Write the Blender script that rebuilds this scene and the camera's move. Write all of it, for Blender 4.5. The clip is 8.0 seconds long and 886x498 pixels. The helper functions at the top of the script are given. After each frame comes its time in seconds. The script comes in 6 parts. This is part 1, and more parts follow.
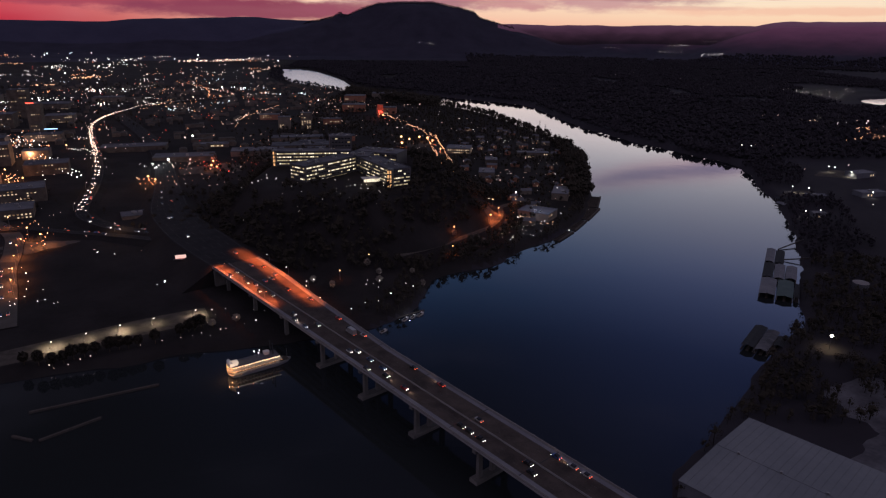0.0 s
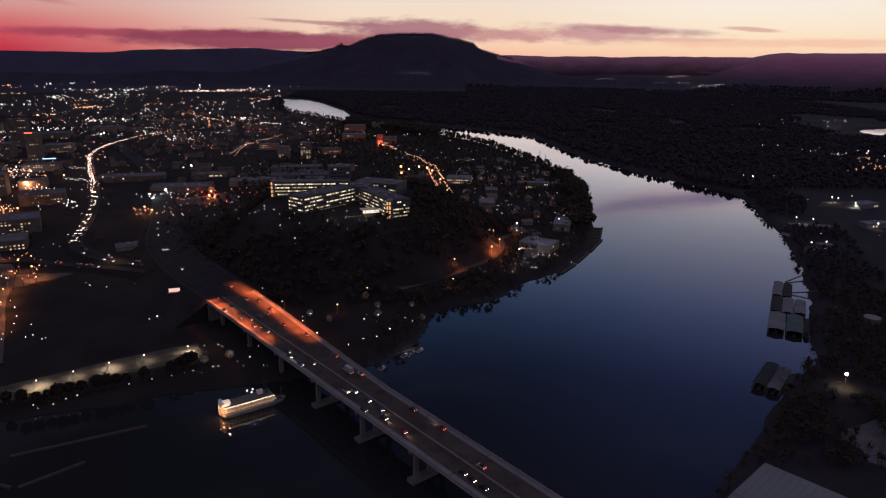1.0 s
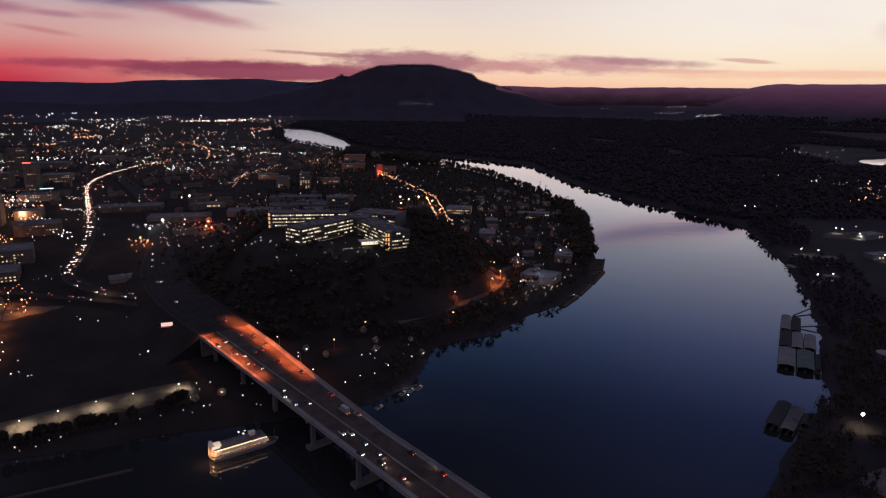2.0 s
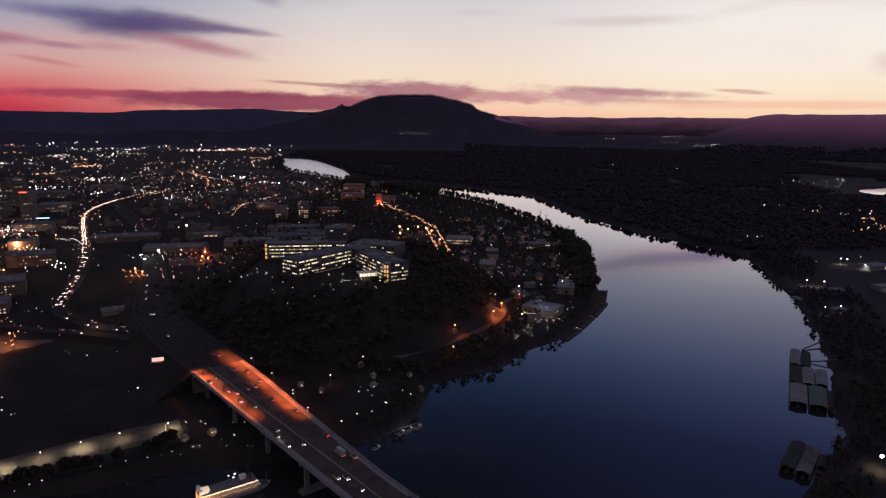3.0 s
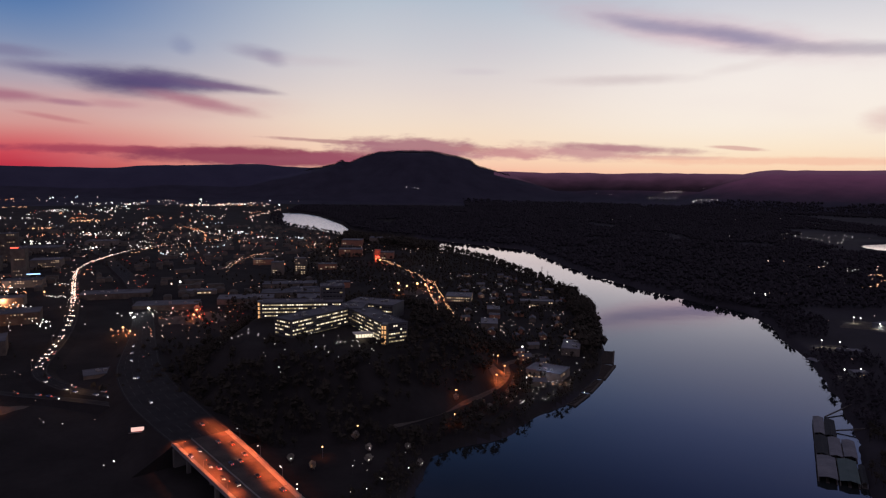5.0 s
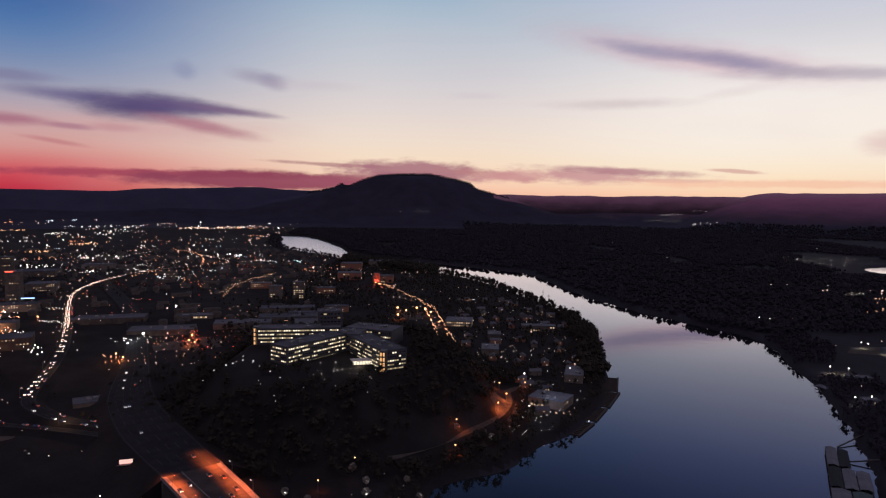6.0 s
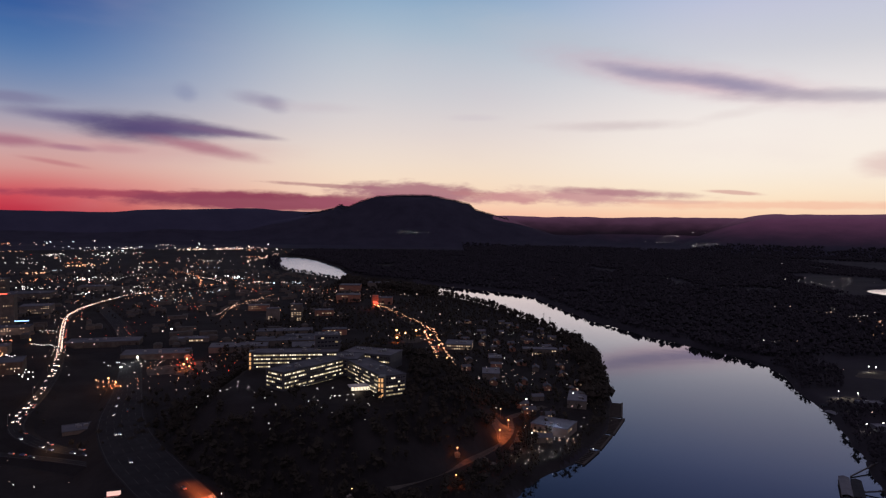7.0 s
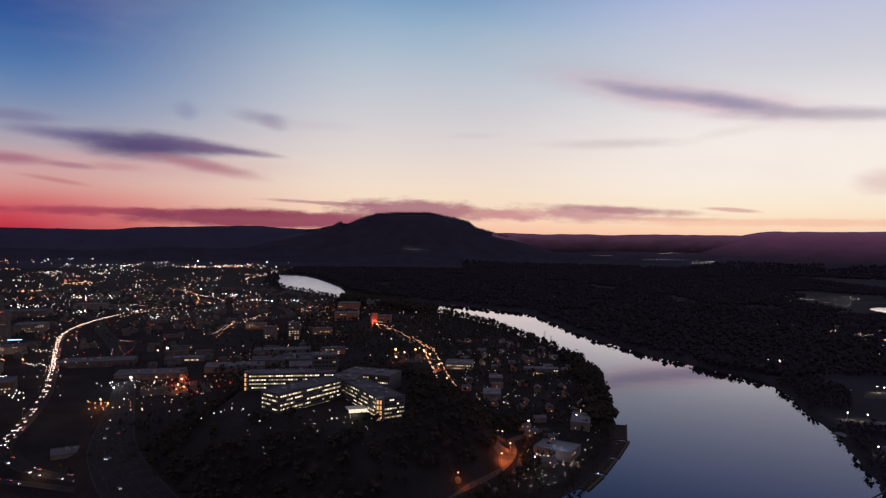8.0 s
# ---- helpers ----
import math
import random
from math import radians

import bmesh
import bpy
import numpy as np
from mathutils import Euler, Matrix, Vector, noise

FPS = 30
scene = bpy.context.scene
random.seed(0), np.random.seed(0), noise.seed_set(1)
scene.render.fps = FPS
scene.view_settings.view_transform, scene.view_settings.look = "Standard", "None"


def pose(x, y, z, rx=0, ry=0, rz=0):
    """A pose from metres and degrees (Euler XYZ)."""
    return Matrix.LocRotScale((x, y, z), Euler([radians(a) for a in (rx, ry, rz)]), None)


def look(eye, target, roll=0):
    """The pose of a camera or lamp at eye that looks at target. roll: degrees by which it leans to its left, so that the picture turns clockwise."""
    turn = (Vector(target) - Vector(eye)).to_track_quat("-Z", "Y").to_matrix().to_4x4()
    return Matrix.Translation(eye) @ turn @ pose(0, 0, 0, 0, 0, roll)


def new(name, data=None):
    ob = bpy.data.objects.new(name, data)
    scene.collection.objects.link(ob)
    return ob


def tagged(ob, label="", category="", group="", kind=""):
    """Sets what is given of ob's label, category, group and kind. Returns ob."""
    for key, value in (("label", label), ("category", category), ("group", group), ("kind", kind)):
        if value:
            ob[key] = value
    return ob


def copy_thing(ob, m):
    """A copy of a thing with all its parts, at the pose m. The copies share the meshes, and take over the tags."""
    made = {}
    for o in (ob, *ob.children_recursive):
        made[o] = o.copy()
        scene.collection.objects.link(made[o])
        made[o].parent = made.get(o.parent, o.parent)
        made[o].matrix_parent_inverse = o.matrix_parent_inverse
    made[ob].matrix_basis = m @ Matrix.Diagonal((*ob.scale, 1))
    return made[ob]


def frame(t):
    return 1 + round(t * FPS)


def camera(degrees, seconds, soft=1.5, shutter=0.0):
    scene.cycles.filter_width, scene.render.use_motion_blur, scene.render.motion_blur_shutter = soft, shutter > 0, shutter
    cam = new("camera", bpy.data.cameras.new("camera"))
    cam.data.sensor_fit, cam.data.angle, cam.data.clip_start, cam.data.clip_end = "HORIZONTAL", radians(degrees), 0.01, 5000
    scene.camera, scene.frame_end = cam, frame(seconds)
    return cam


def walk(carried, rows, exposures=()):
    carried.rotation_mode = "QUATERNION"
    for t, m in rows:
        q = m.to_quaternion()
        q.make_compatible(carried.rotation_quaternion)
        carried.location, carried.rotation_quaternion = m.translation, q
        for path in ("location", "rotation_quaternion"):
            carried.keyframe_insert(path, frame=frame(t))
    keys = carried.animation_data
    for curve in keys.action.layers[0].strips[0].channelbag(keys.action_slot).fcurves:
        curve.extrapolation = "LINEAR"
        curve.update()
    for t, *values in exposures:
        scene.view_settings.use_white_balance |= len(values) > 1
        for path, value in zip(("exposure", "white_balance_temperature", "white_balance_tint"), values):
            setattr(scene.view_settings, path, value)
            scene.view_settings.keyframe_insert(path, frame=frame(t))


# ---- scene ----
# camera: a drone that glides forward over the river and tilts up
cam = camera(67.27, 8.0, soft=1.2)
# seconds, x, y, z, pitch, yaw, roll
PATH = [
    (0.0, 0.00, 0.00, 180.00, -18.627, -0.000, 0.519),
    (0.5, -0.38, 5.81, 179.94, -17.403, -0.016, 0.533),
    (1.0, -0.59, 11.57, 179.90, -16.194, -0.025, 0.557),
    (1.5, -0.79, 17.25, 179.87, -14.959, -0.030, 0.571),
    (3.0, -1.42, 34.80, 179.91, -11.273, -0.077, 0.617),
    (3.5, -1.81, 40.65, 179.76, -10.034, -0.087, 0.638),
    (4.0, -2.21, 46.43, 179.69, -8.798, -0.092, 0.635),
    (4.5, -2.44, 52.19, 179.82, -7.669, -0.104, 0.673),
    (6.0, -3.07, 69.46, 180.06, -4.658, -0.130, 0.671),
    (6.5, -3.40, 75.00, 180.29, -3.738, -0.154, 0.675),
    (7.0, -3.71, 80.52, 180.40, -2.849, -0.174, 0.657),
    (7.5, -4.01, 86.14, 180.46, -2.025, -0.200, 0.654),
    (8.0, -4.39, 91.79, 180.48, -1.360, -0.220, 0.656),
]
walk(cam, [(t, pose(x, y, z, 90 + p, 0, w) @ pose(0, 0, 0, 0, 0, r)) for t, x, y, z, p, w, r in PATH])

# ---- sky: the afterglow of a sun that has just set ahead ----
def lin(r, g, b):
    f = lambda v: v / 255 / 12.92 if v <= 10 else ((v / 255 + 0.055) / 1.055) ** 2.4
    return (f(r), f(g), f(b), 1)


world = bpy.data.worlds.new("dusk_sky")
world.use_nodes = True
scene.world = world
WN, WL = world.node_tree.nodes, world.node_tree.links
WN.clear()


def wput(socket, value):
    if hasattr(value, "is_linked"):
        WL.new(value, socket)
    else:
        socket.default_value = value


def wmath(op, a, b=0.0, c=0.0, clamp=False):
    n = WN.new("ShaderNodeMath")
    n.operation, n.use_clamp = op, clamp
    for i, v in enumerate((a, b, c)):
        wput(n.inputs[i], v)
    return n.outputs[0]


def wrange(value, a, b, lo=0.0, hi=1.0):
    n = WN.new("ShaderNodeMapRange")
    n.interpolation_type = "SMOOTHSTEP"
    for i, v in enumerate((value, a, b, lo, hi)):
        wput(n.inputs[i], v)
    return n.outputs[0]


def wmix(fac, a, b):
    n = WN.new("ShaderNodeMix")
    n.data_type = "RGBA"
    wput(n.inputs[0], fac), wput(n.inputs[6], a), wput(n.inputs[7], b)
    return n.outputs[2]


def wnoise(vec, scale, detail, rough=0.55):
    n = WN.new("ShaderNodeTexNoise")
    n.inputs["Scale"].default_value, n.inputs["Detail"].default_value = scale, detail
    n.inputs["Roughness"].default_value = rough
    WL.new(vec, n.inputs["Vector"])
    return n.outputs["Fac"]


wsep = WN.new("ShaderNodeSeparateXYZ")
WL.new(WN.new("ShaderNodeTexCoord").outputs["Generated"], wsep.inputs[0])
ELEV = wmath("MULTIPLY", wmath("ARCSINE", wsep.outputs[2]), 57.2958)
AZIM = wmath("MULTIPLY", wmath("ARCTAN2", wsep.outputs[0], wsep.outputs[1]), 57.2958)


def sky_ramp(stops):
    """Colours by degrees of elevation, from -2 to 58."""
    n = WN.new("ShaderNodeValToRGB")
    n.color_ramp.interpolation = "B_SPLINE"
    els = n.color_ramp.elements
    for i, (deg, rgb) in enumerate(stops):
        el = els[i] if i < 2 else els.new(1.0)
        el.position, el.color = (deg + 2) / 60, lin(*rgb)
    WL.new(wmath("DIVIDE", wmath("ADD", ELEV, 2.0), 60.0, clamp=True), n.inputs[0])
    return n.outputs[0]


ramp_left = sky_ramp([(-1, (160, 40, 60)), (0.9, (206, 58, 76)), (2.0, (208, 104, 108)), (3.2, (214, 154, 146)), (4.8, (202, 166, 166)), (6.8, (166, 162, 178)),
                      (9.2, (122, 142, 178)), (11.8, (80, 120, 172)), (14.8, (46, 88, 154)), (18, (34, 66, 138)), (23, (24, 22, 27)), (27, (24, 20, 21)), (38, (28, 23, 22)), (44, (80, 74, 88)), (58, (180, 166, 188))])
ramp_mid = sky_ramp([(-1, (238, 150, 136)), (0.7, (250, 208, 178)), (2.5, (247, 221, 194)), (4.5, (240, 222, 206)), (7, (226, 214, 211)),
                     (10, (206, 205, 211)), (13.5, (184, 194, 207)), (17, (150, 178, 202)), (20.5, (104, 146, 192)), (27, (46, 58, 92)), (38, (38, 34, 42)), (44, (80, 74, 94)), (58, (180, 166, 188))])
ramp_right = sky_ramp([(-1, (246, 172, 148)), (0.5, (252, 216, 180)), (2, (251, 231, 203)), (4, (249, 238, 226)), (7.5, (246, 237, 231)),
                       (10.5, (228, 223, 225)), (13, (205, 206, 214)), (16.5, (192, 197, 219)), (20, (164, 178, 224)), (26, (94, 112, 170)), (38, (62, 60, 86)), (44, (80, 74, 94)), (58, (180, 166, 188))])
sky = wmix(wrange(AZIM, -33, -5), ramp_left, ramp_mid)
sky = wmix(wrange(AZIM, 0, 25), sky, ramp_right)
wvec = WN.new("ShaderNodeCombineXYZ")
wput(wvec.inputs[0], wmath("MULTIPLY", AZIM, 0.15)), wput(wvec.inputs[1], wmath("MULTIPLY", ELEV, 0.5))
FINE = wnoise(wvec.outputs[0], 2.6, 7, 0.62)
COARSE = wnoise(wvec.outputs[0], 0.55, 3)
VEIL = wnoise(wvec.outputs[0], 0.28, 4)


def cloud(under, az, el, wide, tall, tilt, rgb, amount, ragged=1.1, soft=0.75):
    """One streak of cloud at az, el degrees, half as wide and tall as given, leaning by tilt (rise per degree)."""
    u = wmath("SUBTRACT", AZIM, az)
    v = wmath("SUBTRACT", wmath("SUBTRACT", ELEV, el), wmath("MULTIPLY", u, tilt))
    v = wmath("ADD", v, wmath("MULTIPLY", wmath("SUBTRACT", COARSE, 0.5), 1.6 * min(tall, 0.6)))
    u, v = wmath("DIVIDE", u, wide), wmath("DIVIDE", v, tall)
    d = wmath("SQRT", wmath("ADD", wmath("MULTIPLY", u, u), wmath("MULTIPLY", v, v)))
    d = wmath("ADD", d, wmath("MULTIPLY", wmath("SUBTRACT", FINE, 0.5), ragged * 3.2))
    return wmix(wrange(d, 1 + soft / 2, 1 - soft / 2, 0.0, amount), under, lin(*rgb))


sky = wmix(wrange(VEIL, 0.45, 0.75, 0, 0.25), sky, wmix(0.5, sky, lin(214, 190, 200)))
# bank of thin cloud along the horizon
sky = cloud(sky, -23, 1.45, 12, 0.3, 0.0, (160, 66, 88), 0.85, 0.5, 0.9)
sky = cloud(sky, -15, 1.05, 10.5, 0.78, -0.012, (140, 66, 88), 0.95, 0.35, 0.7)
sky = cloud(sky, -6.5, 1.2, 6, 0.65, 0.02, (156, 84, 102), 0.85, 0.5, 0.8)
sky = cloud(sky, -9.5, 2.45, 4.5, 0.16, -0.045, (168, 116, 122), 0.7, 0.5, 0.9)
sky = cloud(sky, -2.0, 2.0, 6.2, 0.75, -0.03, (166, 110, 124), 0.9, 0.6, 0.9)
sky = cloud(sky, 4.3, 1.7, 3.6, 0.3, -0.1, (190, 130, 130), 0.6, 0.8, 0.9)
sky = cloud(sky, 6.4, 1.6, 3.6, 0.5, 0.03, (204, 146, 148), 0.75, 0.6, 1.1)
sky = cloud(sky, 12.6, 1.7, 3.6, 0.62, 0.0, (198, 146, 150), 0.85, 0.55, 1.1)
sky = cloud(sky, 14.6, 2.1, 5.6, 0.3, -0.055, (180, 130, 138), 0.85, 0.45, 1.1)
sky = cloud(sky, 19.0, 1.35, 4.5, 0.16, -0.02, (214, 160, 152), 0.6, 0.5, 1.1)
sky = cloud(sky, 28, 1.1, 11, 0.3, 0.0, (244, 190, 164), 0.7, 0.5, 0.9)
sky = cloud(sky, 23.4, 2.1, 1.8, 0.14, -0.08, (208, 156, 150), 0.7, 0.5, 0.9)
# streaks higher up, over a soft pink veil
sky = cloud(sky, -24.0, 5.0, 8.0, 0.8, 0.0, (210, 158, 156), 0.45, 0.2, 1.8)
sky = cloud(sky, -28.6, 7.1, 3.4, 0.42, -0.04, (106, 98, 138), 0.8, 0.22, 1.7)
sky = cloud(sky, -24.0, 6.55, 4.0, 0.85, -0.03, (76, 66, 112), 0.94, 0.24, 1.6)
sky = cloud(sky, -20.6, 6.7, 4.2, 0.46, -0.06, (96, 80, 122), 0.85, 0.22, 1.6)
sky = cloud(sky, -17.4, 6.5, 3.0, 0.24, -0.09, (122, 98, 130), 0.75, 0.2, 1.5)
sky = cloud(sky, -19.8, 5.25, 3.5, 0.42, -0.17, (172, 116, 132), 0.8, 0.22, 1.6)
sky = cloud(sky, -28.9, 4.75, 1.3, 0.22, -0.06, (166, 116, 136), 0.75, 0.2, 1.4)
sky = cloud(sky, -26.0, 4.85, 1.6, 0.28, 0.0, (188, 136, 146), 0.55, 0.2, 1.6)
sky = cloud(sky, -33.2, 5.1, 2.6, 0.4, -0.05, (160, 98, 122), 0.75, 0.25, 1.5)
sky = cloud(sky, -32.8, 8.15, 2.6, 0.36, 0.0, (122, 118, 152), 0.65, 0.25, 1.6)
sky = cloud(sky, -30.0, 3.6, 1.8, 0.16, -0.14, (180, 104, 116), 0.5, 0.25, 1.4)
sky = cloud(sky, -15.3, 9.4, 1.9, 0.45, -0.1, (150, 144, 168), 0.6, 0.25, 1.7)
sky = cloud(sky, -14.1, 9.0, 0.9, 0.5, -0.2, (142, 132, 160), 0.55, 0.25, 1.6)
sky = cloud(sky, -11.0, 8.9, 3.2, 0.35, -0.02, (198, 186, 194), 0.4, 0.25, 1.8)
sky = cloud(sky, -20.9, 9.5, 0.7, 0.6, -0.1, (134, 140, 172), 0.6, 0.25, 1.6)
sky = cloud(sky, -22.5, 9.7, 2.4, 0.5, -0.05, (150, 160, 186), 0.35, 0.25, 1.8)
# grey veil over the brightest part, with a violet lower edge
sky = cloud(sky, 11.0, 13.8, 7, 1.5, -0.25, (184, 190, 202), 0.45, 0.3, 1.9)
sky = cloud(sky, 20.5, 10.9, 8.5, 1.0, -0.2, (208, 164, 178), 0.58, 0.25, 1.9)
sky = cloud(sky, 16.9, 11.65, 3.4, 0.44, -0.2, (144, 141, 170), 0.7, 0.24, 1.7)
sky = cloud(sky, 23.4, 10.45, 4.0, 0.52, -0.24, (138, 133, 165), 0.78, 0.24, 1.7)
sky = cloud(sky, 30.5, 9.05, 6.2, 0.42, -0.06, (172, 162, 176), 0.7, 0.24, 1.7)
sky = cloud(sky, 14.4, 7.55, 4.6, 0.36, 0.0, (212, 198, 198), 0.75, 0.3, 1.7)
sky = cloud(sky, 2.6, 8.3, 1.8, 0.25, 0.0, (208, 198, 204), 0.5, 0.3, 1.6)
sky = cloud(sky, 23.5, 8.2, 2.2, 0.3, 0.12, (226, 214, 212), 0.5, 0.3, 1.7)
sky = cloud(sky, 33.6, 4.0, 1.4, 0.7, 0.0, (224, 194, 188), 0.7, 0.3, 1.5)
# the glow fades towards the dark east behind
away = wmath("ABSOLUTE", AZIM)
sky = wmix(wrange(away, 48, 125), sky, wmix(wrange(ELEV, -2, 45), lin(146, 132, 156), lin(180, 166, 188)))
wbg = WN.new("ShaderNodeBackground")
WL.new(sky, wbg.inputs[0])
wbg.inputs[1].default_value = 1.0
WL.new(wbg.outputs[0], WN.new("ShaderNodeOutputWorld").inputs[0])

# the sun is down: its afterglow in the sky above lights the valley


# ---- materials ----
def stuff_mat(name, dark, light, scale=0.2, rough=0.85, metal=0.0, bump=0.3, spread=0.0, fine=9.0):
    """A surface whose colour wanders between two colours at two scales, with a fine relief. spread: how far single pieces differ."""
    m = bpy.data.materials.new(name)
    m.use_nodes = True
    n, l = m.node_tree.nodes, m.node_tree.links
    b = n["Principled BSDF"]
    b.inputs["Roughness"].default_value, b.inputs["Metallic"].default_value = rough, metal
    b.inputs["Specular IOR Level"].default_value = 0.5 if rough < 0.7 else 0.03
    geo = n.new("ShaderNodeNewGeometry")
    big, small = n.new("ShaderNodeTexNoise"), n.new("ShaderNodeTexNoise")
    big.inputs["Scale"].default_value, small.inputs["Scale"].default_value = scale, scale * fine
    big.inputs["Detail"].default_value, small.inputs["Detail"].default_value = 4, 3
    l.new(geo.outputs["Position"], big.inputs["Vector"]), l.new(geo.outputs["Position"], small.inputs["Vector"])
    mix = n.new("ShaderNodeMath")
    mix.operation = "MULTIPLY_ADD"
    l.new(small.outputs["Fac"], mix.inputs[0])
    mix.inputs[1].default_value = 0.45
    half = n.new("ShaderNodeMath")
    half.operation = "MULTIPLY_ADD"
    l.new(big.outputs["Fac"], half.inputs[0])
    half.inputs[1].default_value, half.inputs[2].default_value = 1.3, -0.4
    l.new(half.outputs[0], mix.inputs[2])
    ramp = n.new("ShaderNodeMix")
    ramp.data_type = "RGBA"
    ramp.inputs[6].default_value, ramp.inputs[7].default_value = (*dark, 1), (*light, 1)
    fac = mix.outputs[0]
    if spread:
        info, add = n.new("ShaderNodeObjectInfo"), n.new("ShaderNodeMath")
        add.operation = "MULTIPLY_ADD"
        l.new(info.outputs["Random"], add.inputs[0])
        add.inputs[1].default_value = spread
        l.new(fac, add.inputs[2])
        sub = n.new("ShaderNodeMath")
        sub.operation = "SUBTRACT"
        l.new(add.outputs[0], sub.inputs[0])
        sub.inputs[1].default_value = spread / 2
        fac = sub.outputs[0]
    l.new(fac, ramp.inputs[0])
    l.new(ramp.outputs[2], b.inputs["Base Color"])
    if bump:
        bp = n.new("ShaderNodeBump")
        bp.inputs["Strength"].default_value, bp.inputs["Distance"].default_value = bump, 0.1
        l.new(small.outputs["Fac"], bp.inputs["Height"])
        l.new(bp.outputs[0], b.inputs["Normal"])
    return m


def glow_mat(name, rgb, strength, sampled=False, uneven=False):
    """Something that gives off light. uneven: single lamps of one mesh differ in power."""
    m = bpy.data.materials.new(name)
    m.use_nodes = True
    n, l = m.node_tree.nodes, m.node_tree.links
    n.clear()
    e = n.new("ShaderNodeEmission")
    e.inputs[0].default_value, e.inputs[1].default_value = (*rgb, 1), strength
    l.new(e.outputs[0], n.new("ShaderNodeOutputMaterial").inputs[0])
    if uneven:
        geo, power, scale = n.new("ShaderNodeNewGeometry"), n.new("ShaderNodeMath"), n.new("ShaderNodeMath")
        power.operation, scale.operation = "POWER", "MULTIPLY_ADD"
        l.new(geo.outputs["Random Per Island"], power.inputs[0]), l.new(power.outputs[0], scale.inputs[0])
        power.inputs[1].default_value, scale.inputs[1].default_value, scale.inputs[2].default_value = 3.0, strength * 1.8, strength * 0.3
        l.new(scale.outputs[0], e.inputs[1])
    if not sampled:
        m.cycles.emission_sampling = "NONE"
    return m


MAT_GROUND = stuff_mat("grass_and_dirt", (0.0075, 0.0073, 0.0078), (0.022, 0.0208, 0.0218), 0.03, 0.95, 0, 0.4)
# forest floor and far slope tinted bluish: distance haze put into the colour
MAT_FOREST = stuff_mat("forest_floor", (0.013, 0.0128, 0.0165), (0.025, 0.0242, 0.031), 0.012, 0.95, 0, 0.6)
MAT_HAZED_SLOPE = stuff_mat("hazed_wooded_slope", (0.016, 0.0163, 0.026), (0.029, 0.029, 0.045), 0.012, 0.95, 0, 0.6)
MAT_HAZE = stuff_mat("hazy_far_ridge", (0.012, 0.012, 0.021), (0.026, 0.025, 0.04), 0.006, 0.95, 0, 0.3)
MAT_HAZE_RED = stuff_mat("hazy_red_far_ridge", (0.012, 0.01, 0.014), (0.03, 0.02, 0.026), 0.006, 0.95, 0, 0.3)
# evening haze painted onto the far ridges as a faint emission
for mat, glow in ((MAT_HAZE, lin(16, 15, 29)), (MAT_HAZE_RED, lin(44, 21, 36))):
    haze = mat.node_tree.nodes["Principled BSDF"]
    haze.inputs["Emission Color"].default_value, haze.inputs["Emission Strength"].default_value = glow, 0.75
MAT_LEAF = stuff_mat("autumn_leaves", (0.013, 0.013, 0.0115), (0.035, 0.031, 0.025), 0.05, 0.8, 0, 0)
# leaf copy for distant woods, with bluish haze in its colour
MAT_HAZED_LEAF = stuff_mat("hazed_far_woods", (0.015, 0.0146, 0.0185), (0.026, 0.0247, 0.031), 0.02, 0.85, 0, 0)


def tint_ridge_haze(mat, x0, x1, z0, z1, rgb, glow=None):
    """Paints reddish evening haze into a slope's colour, growing with height on the north-western ridges; a far
    backdrop also glows with it.
    """
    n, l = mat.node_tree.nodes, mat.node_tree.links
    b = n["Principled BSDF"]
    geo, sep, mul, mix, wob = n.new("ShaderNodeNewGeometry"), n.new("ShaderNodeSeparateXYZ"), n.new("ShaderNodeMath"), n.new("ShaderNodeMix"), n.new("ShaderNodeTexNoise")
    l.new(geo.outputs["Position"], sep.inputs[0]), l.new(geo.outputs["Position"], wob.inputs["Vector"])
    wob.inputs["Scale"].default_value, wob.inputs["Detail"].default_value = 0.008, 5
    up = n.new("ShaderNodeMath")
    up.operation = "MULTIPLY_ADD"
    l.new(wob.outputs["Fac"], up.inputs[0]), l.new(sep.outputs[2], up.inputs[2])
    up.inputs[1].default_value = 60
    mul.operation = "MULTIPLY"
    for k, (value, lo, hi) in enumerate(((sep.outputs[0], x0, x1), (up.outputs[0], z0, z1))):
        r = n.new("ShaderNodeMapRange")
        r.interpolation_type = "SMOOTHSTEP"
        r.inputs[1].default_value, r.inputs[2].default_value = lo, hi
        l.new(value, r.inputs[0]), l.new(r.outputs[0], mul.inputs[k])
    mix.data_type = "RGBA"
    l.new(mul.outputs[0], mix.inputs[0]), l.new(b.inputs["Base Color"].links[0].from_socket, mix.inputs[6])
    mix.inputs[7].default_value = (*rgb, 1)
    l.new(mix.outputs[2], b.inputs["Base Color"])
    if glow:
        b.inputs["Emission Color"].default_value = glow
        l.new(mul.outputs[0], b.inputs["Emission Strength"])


# reddish haze of the ridges is put into colour and glow
tint_ridge_haze(MAT_HAZED_SLOPE, 450, 1300, 60, 270, (0.27, 0.11, 0.18))
tint_ridge_haze(MAT_HAZE_RED, -200, 300, 100, 250, (0.13, 0.07, 0.1), lin(58, 34, 50))
MAT_BARE = stuff_mat("pale_bare_twigs", (0.08, 0.074, 0.066), (0.2, 0.185, 0.165), 0.3, 0.9, 0, 0)
MAT_BARK = stuff_mat("bark", (0.03, 0.024, 0.018), (0.08, 0.065, 0.05), 0.8, 0.9)
MAT_ASPHALT = stuff_mat("asphalt", (0.009, 0.0095, 0.011), (0.022, 0.0225, 0.025), 0.15, 0.85, 0, 0.2)
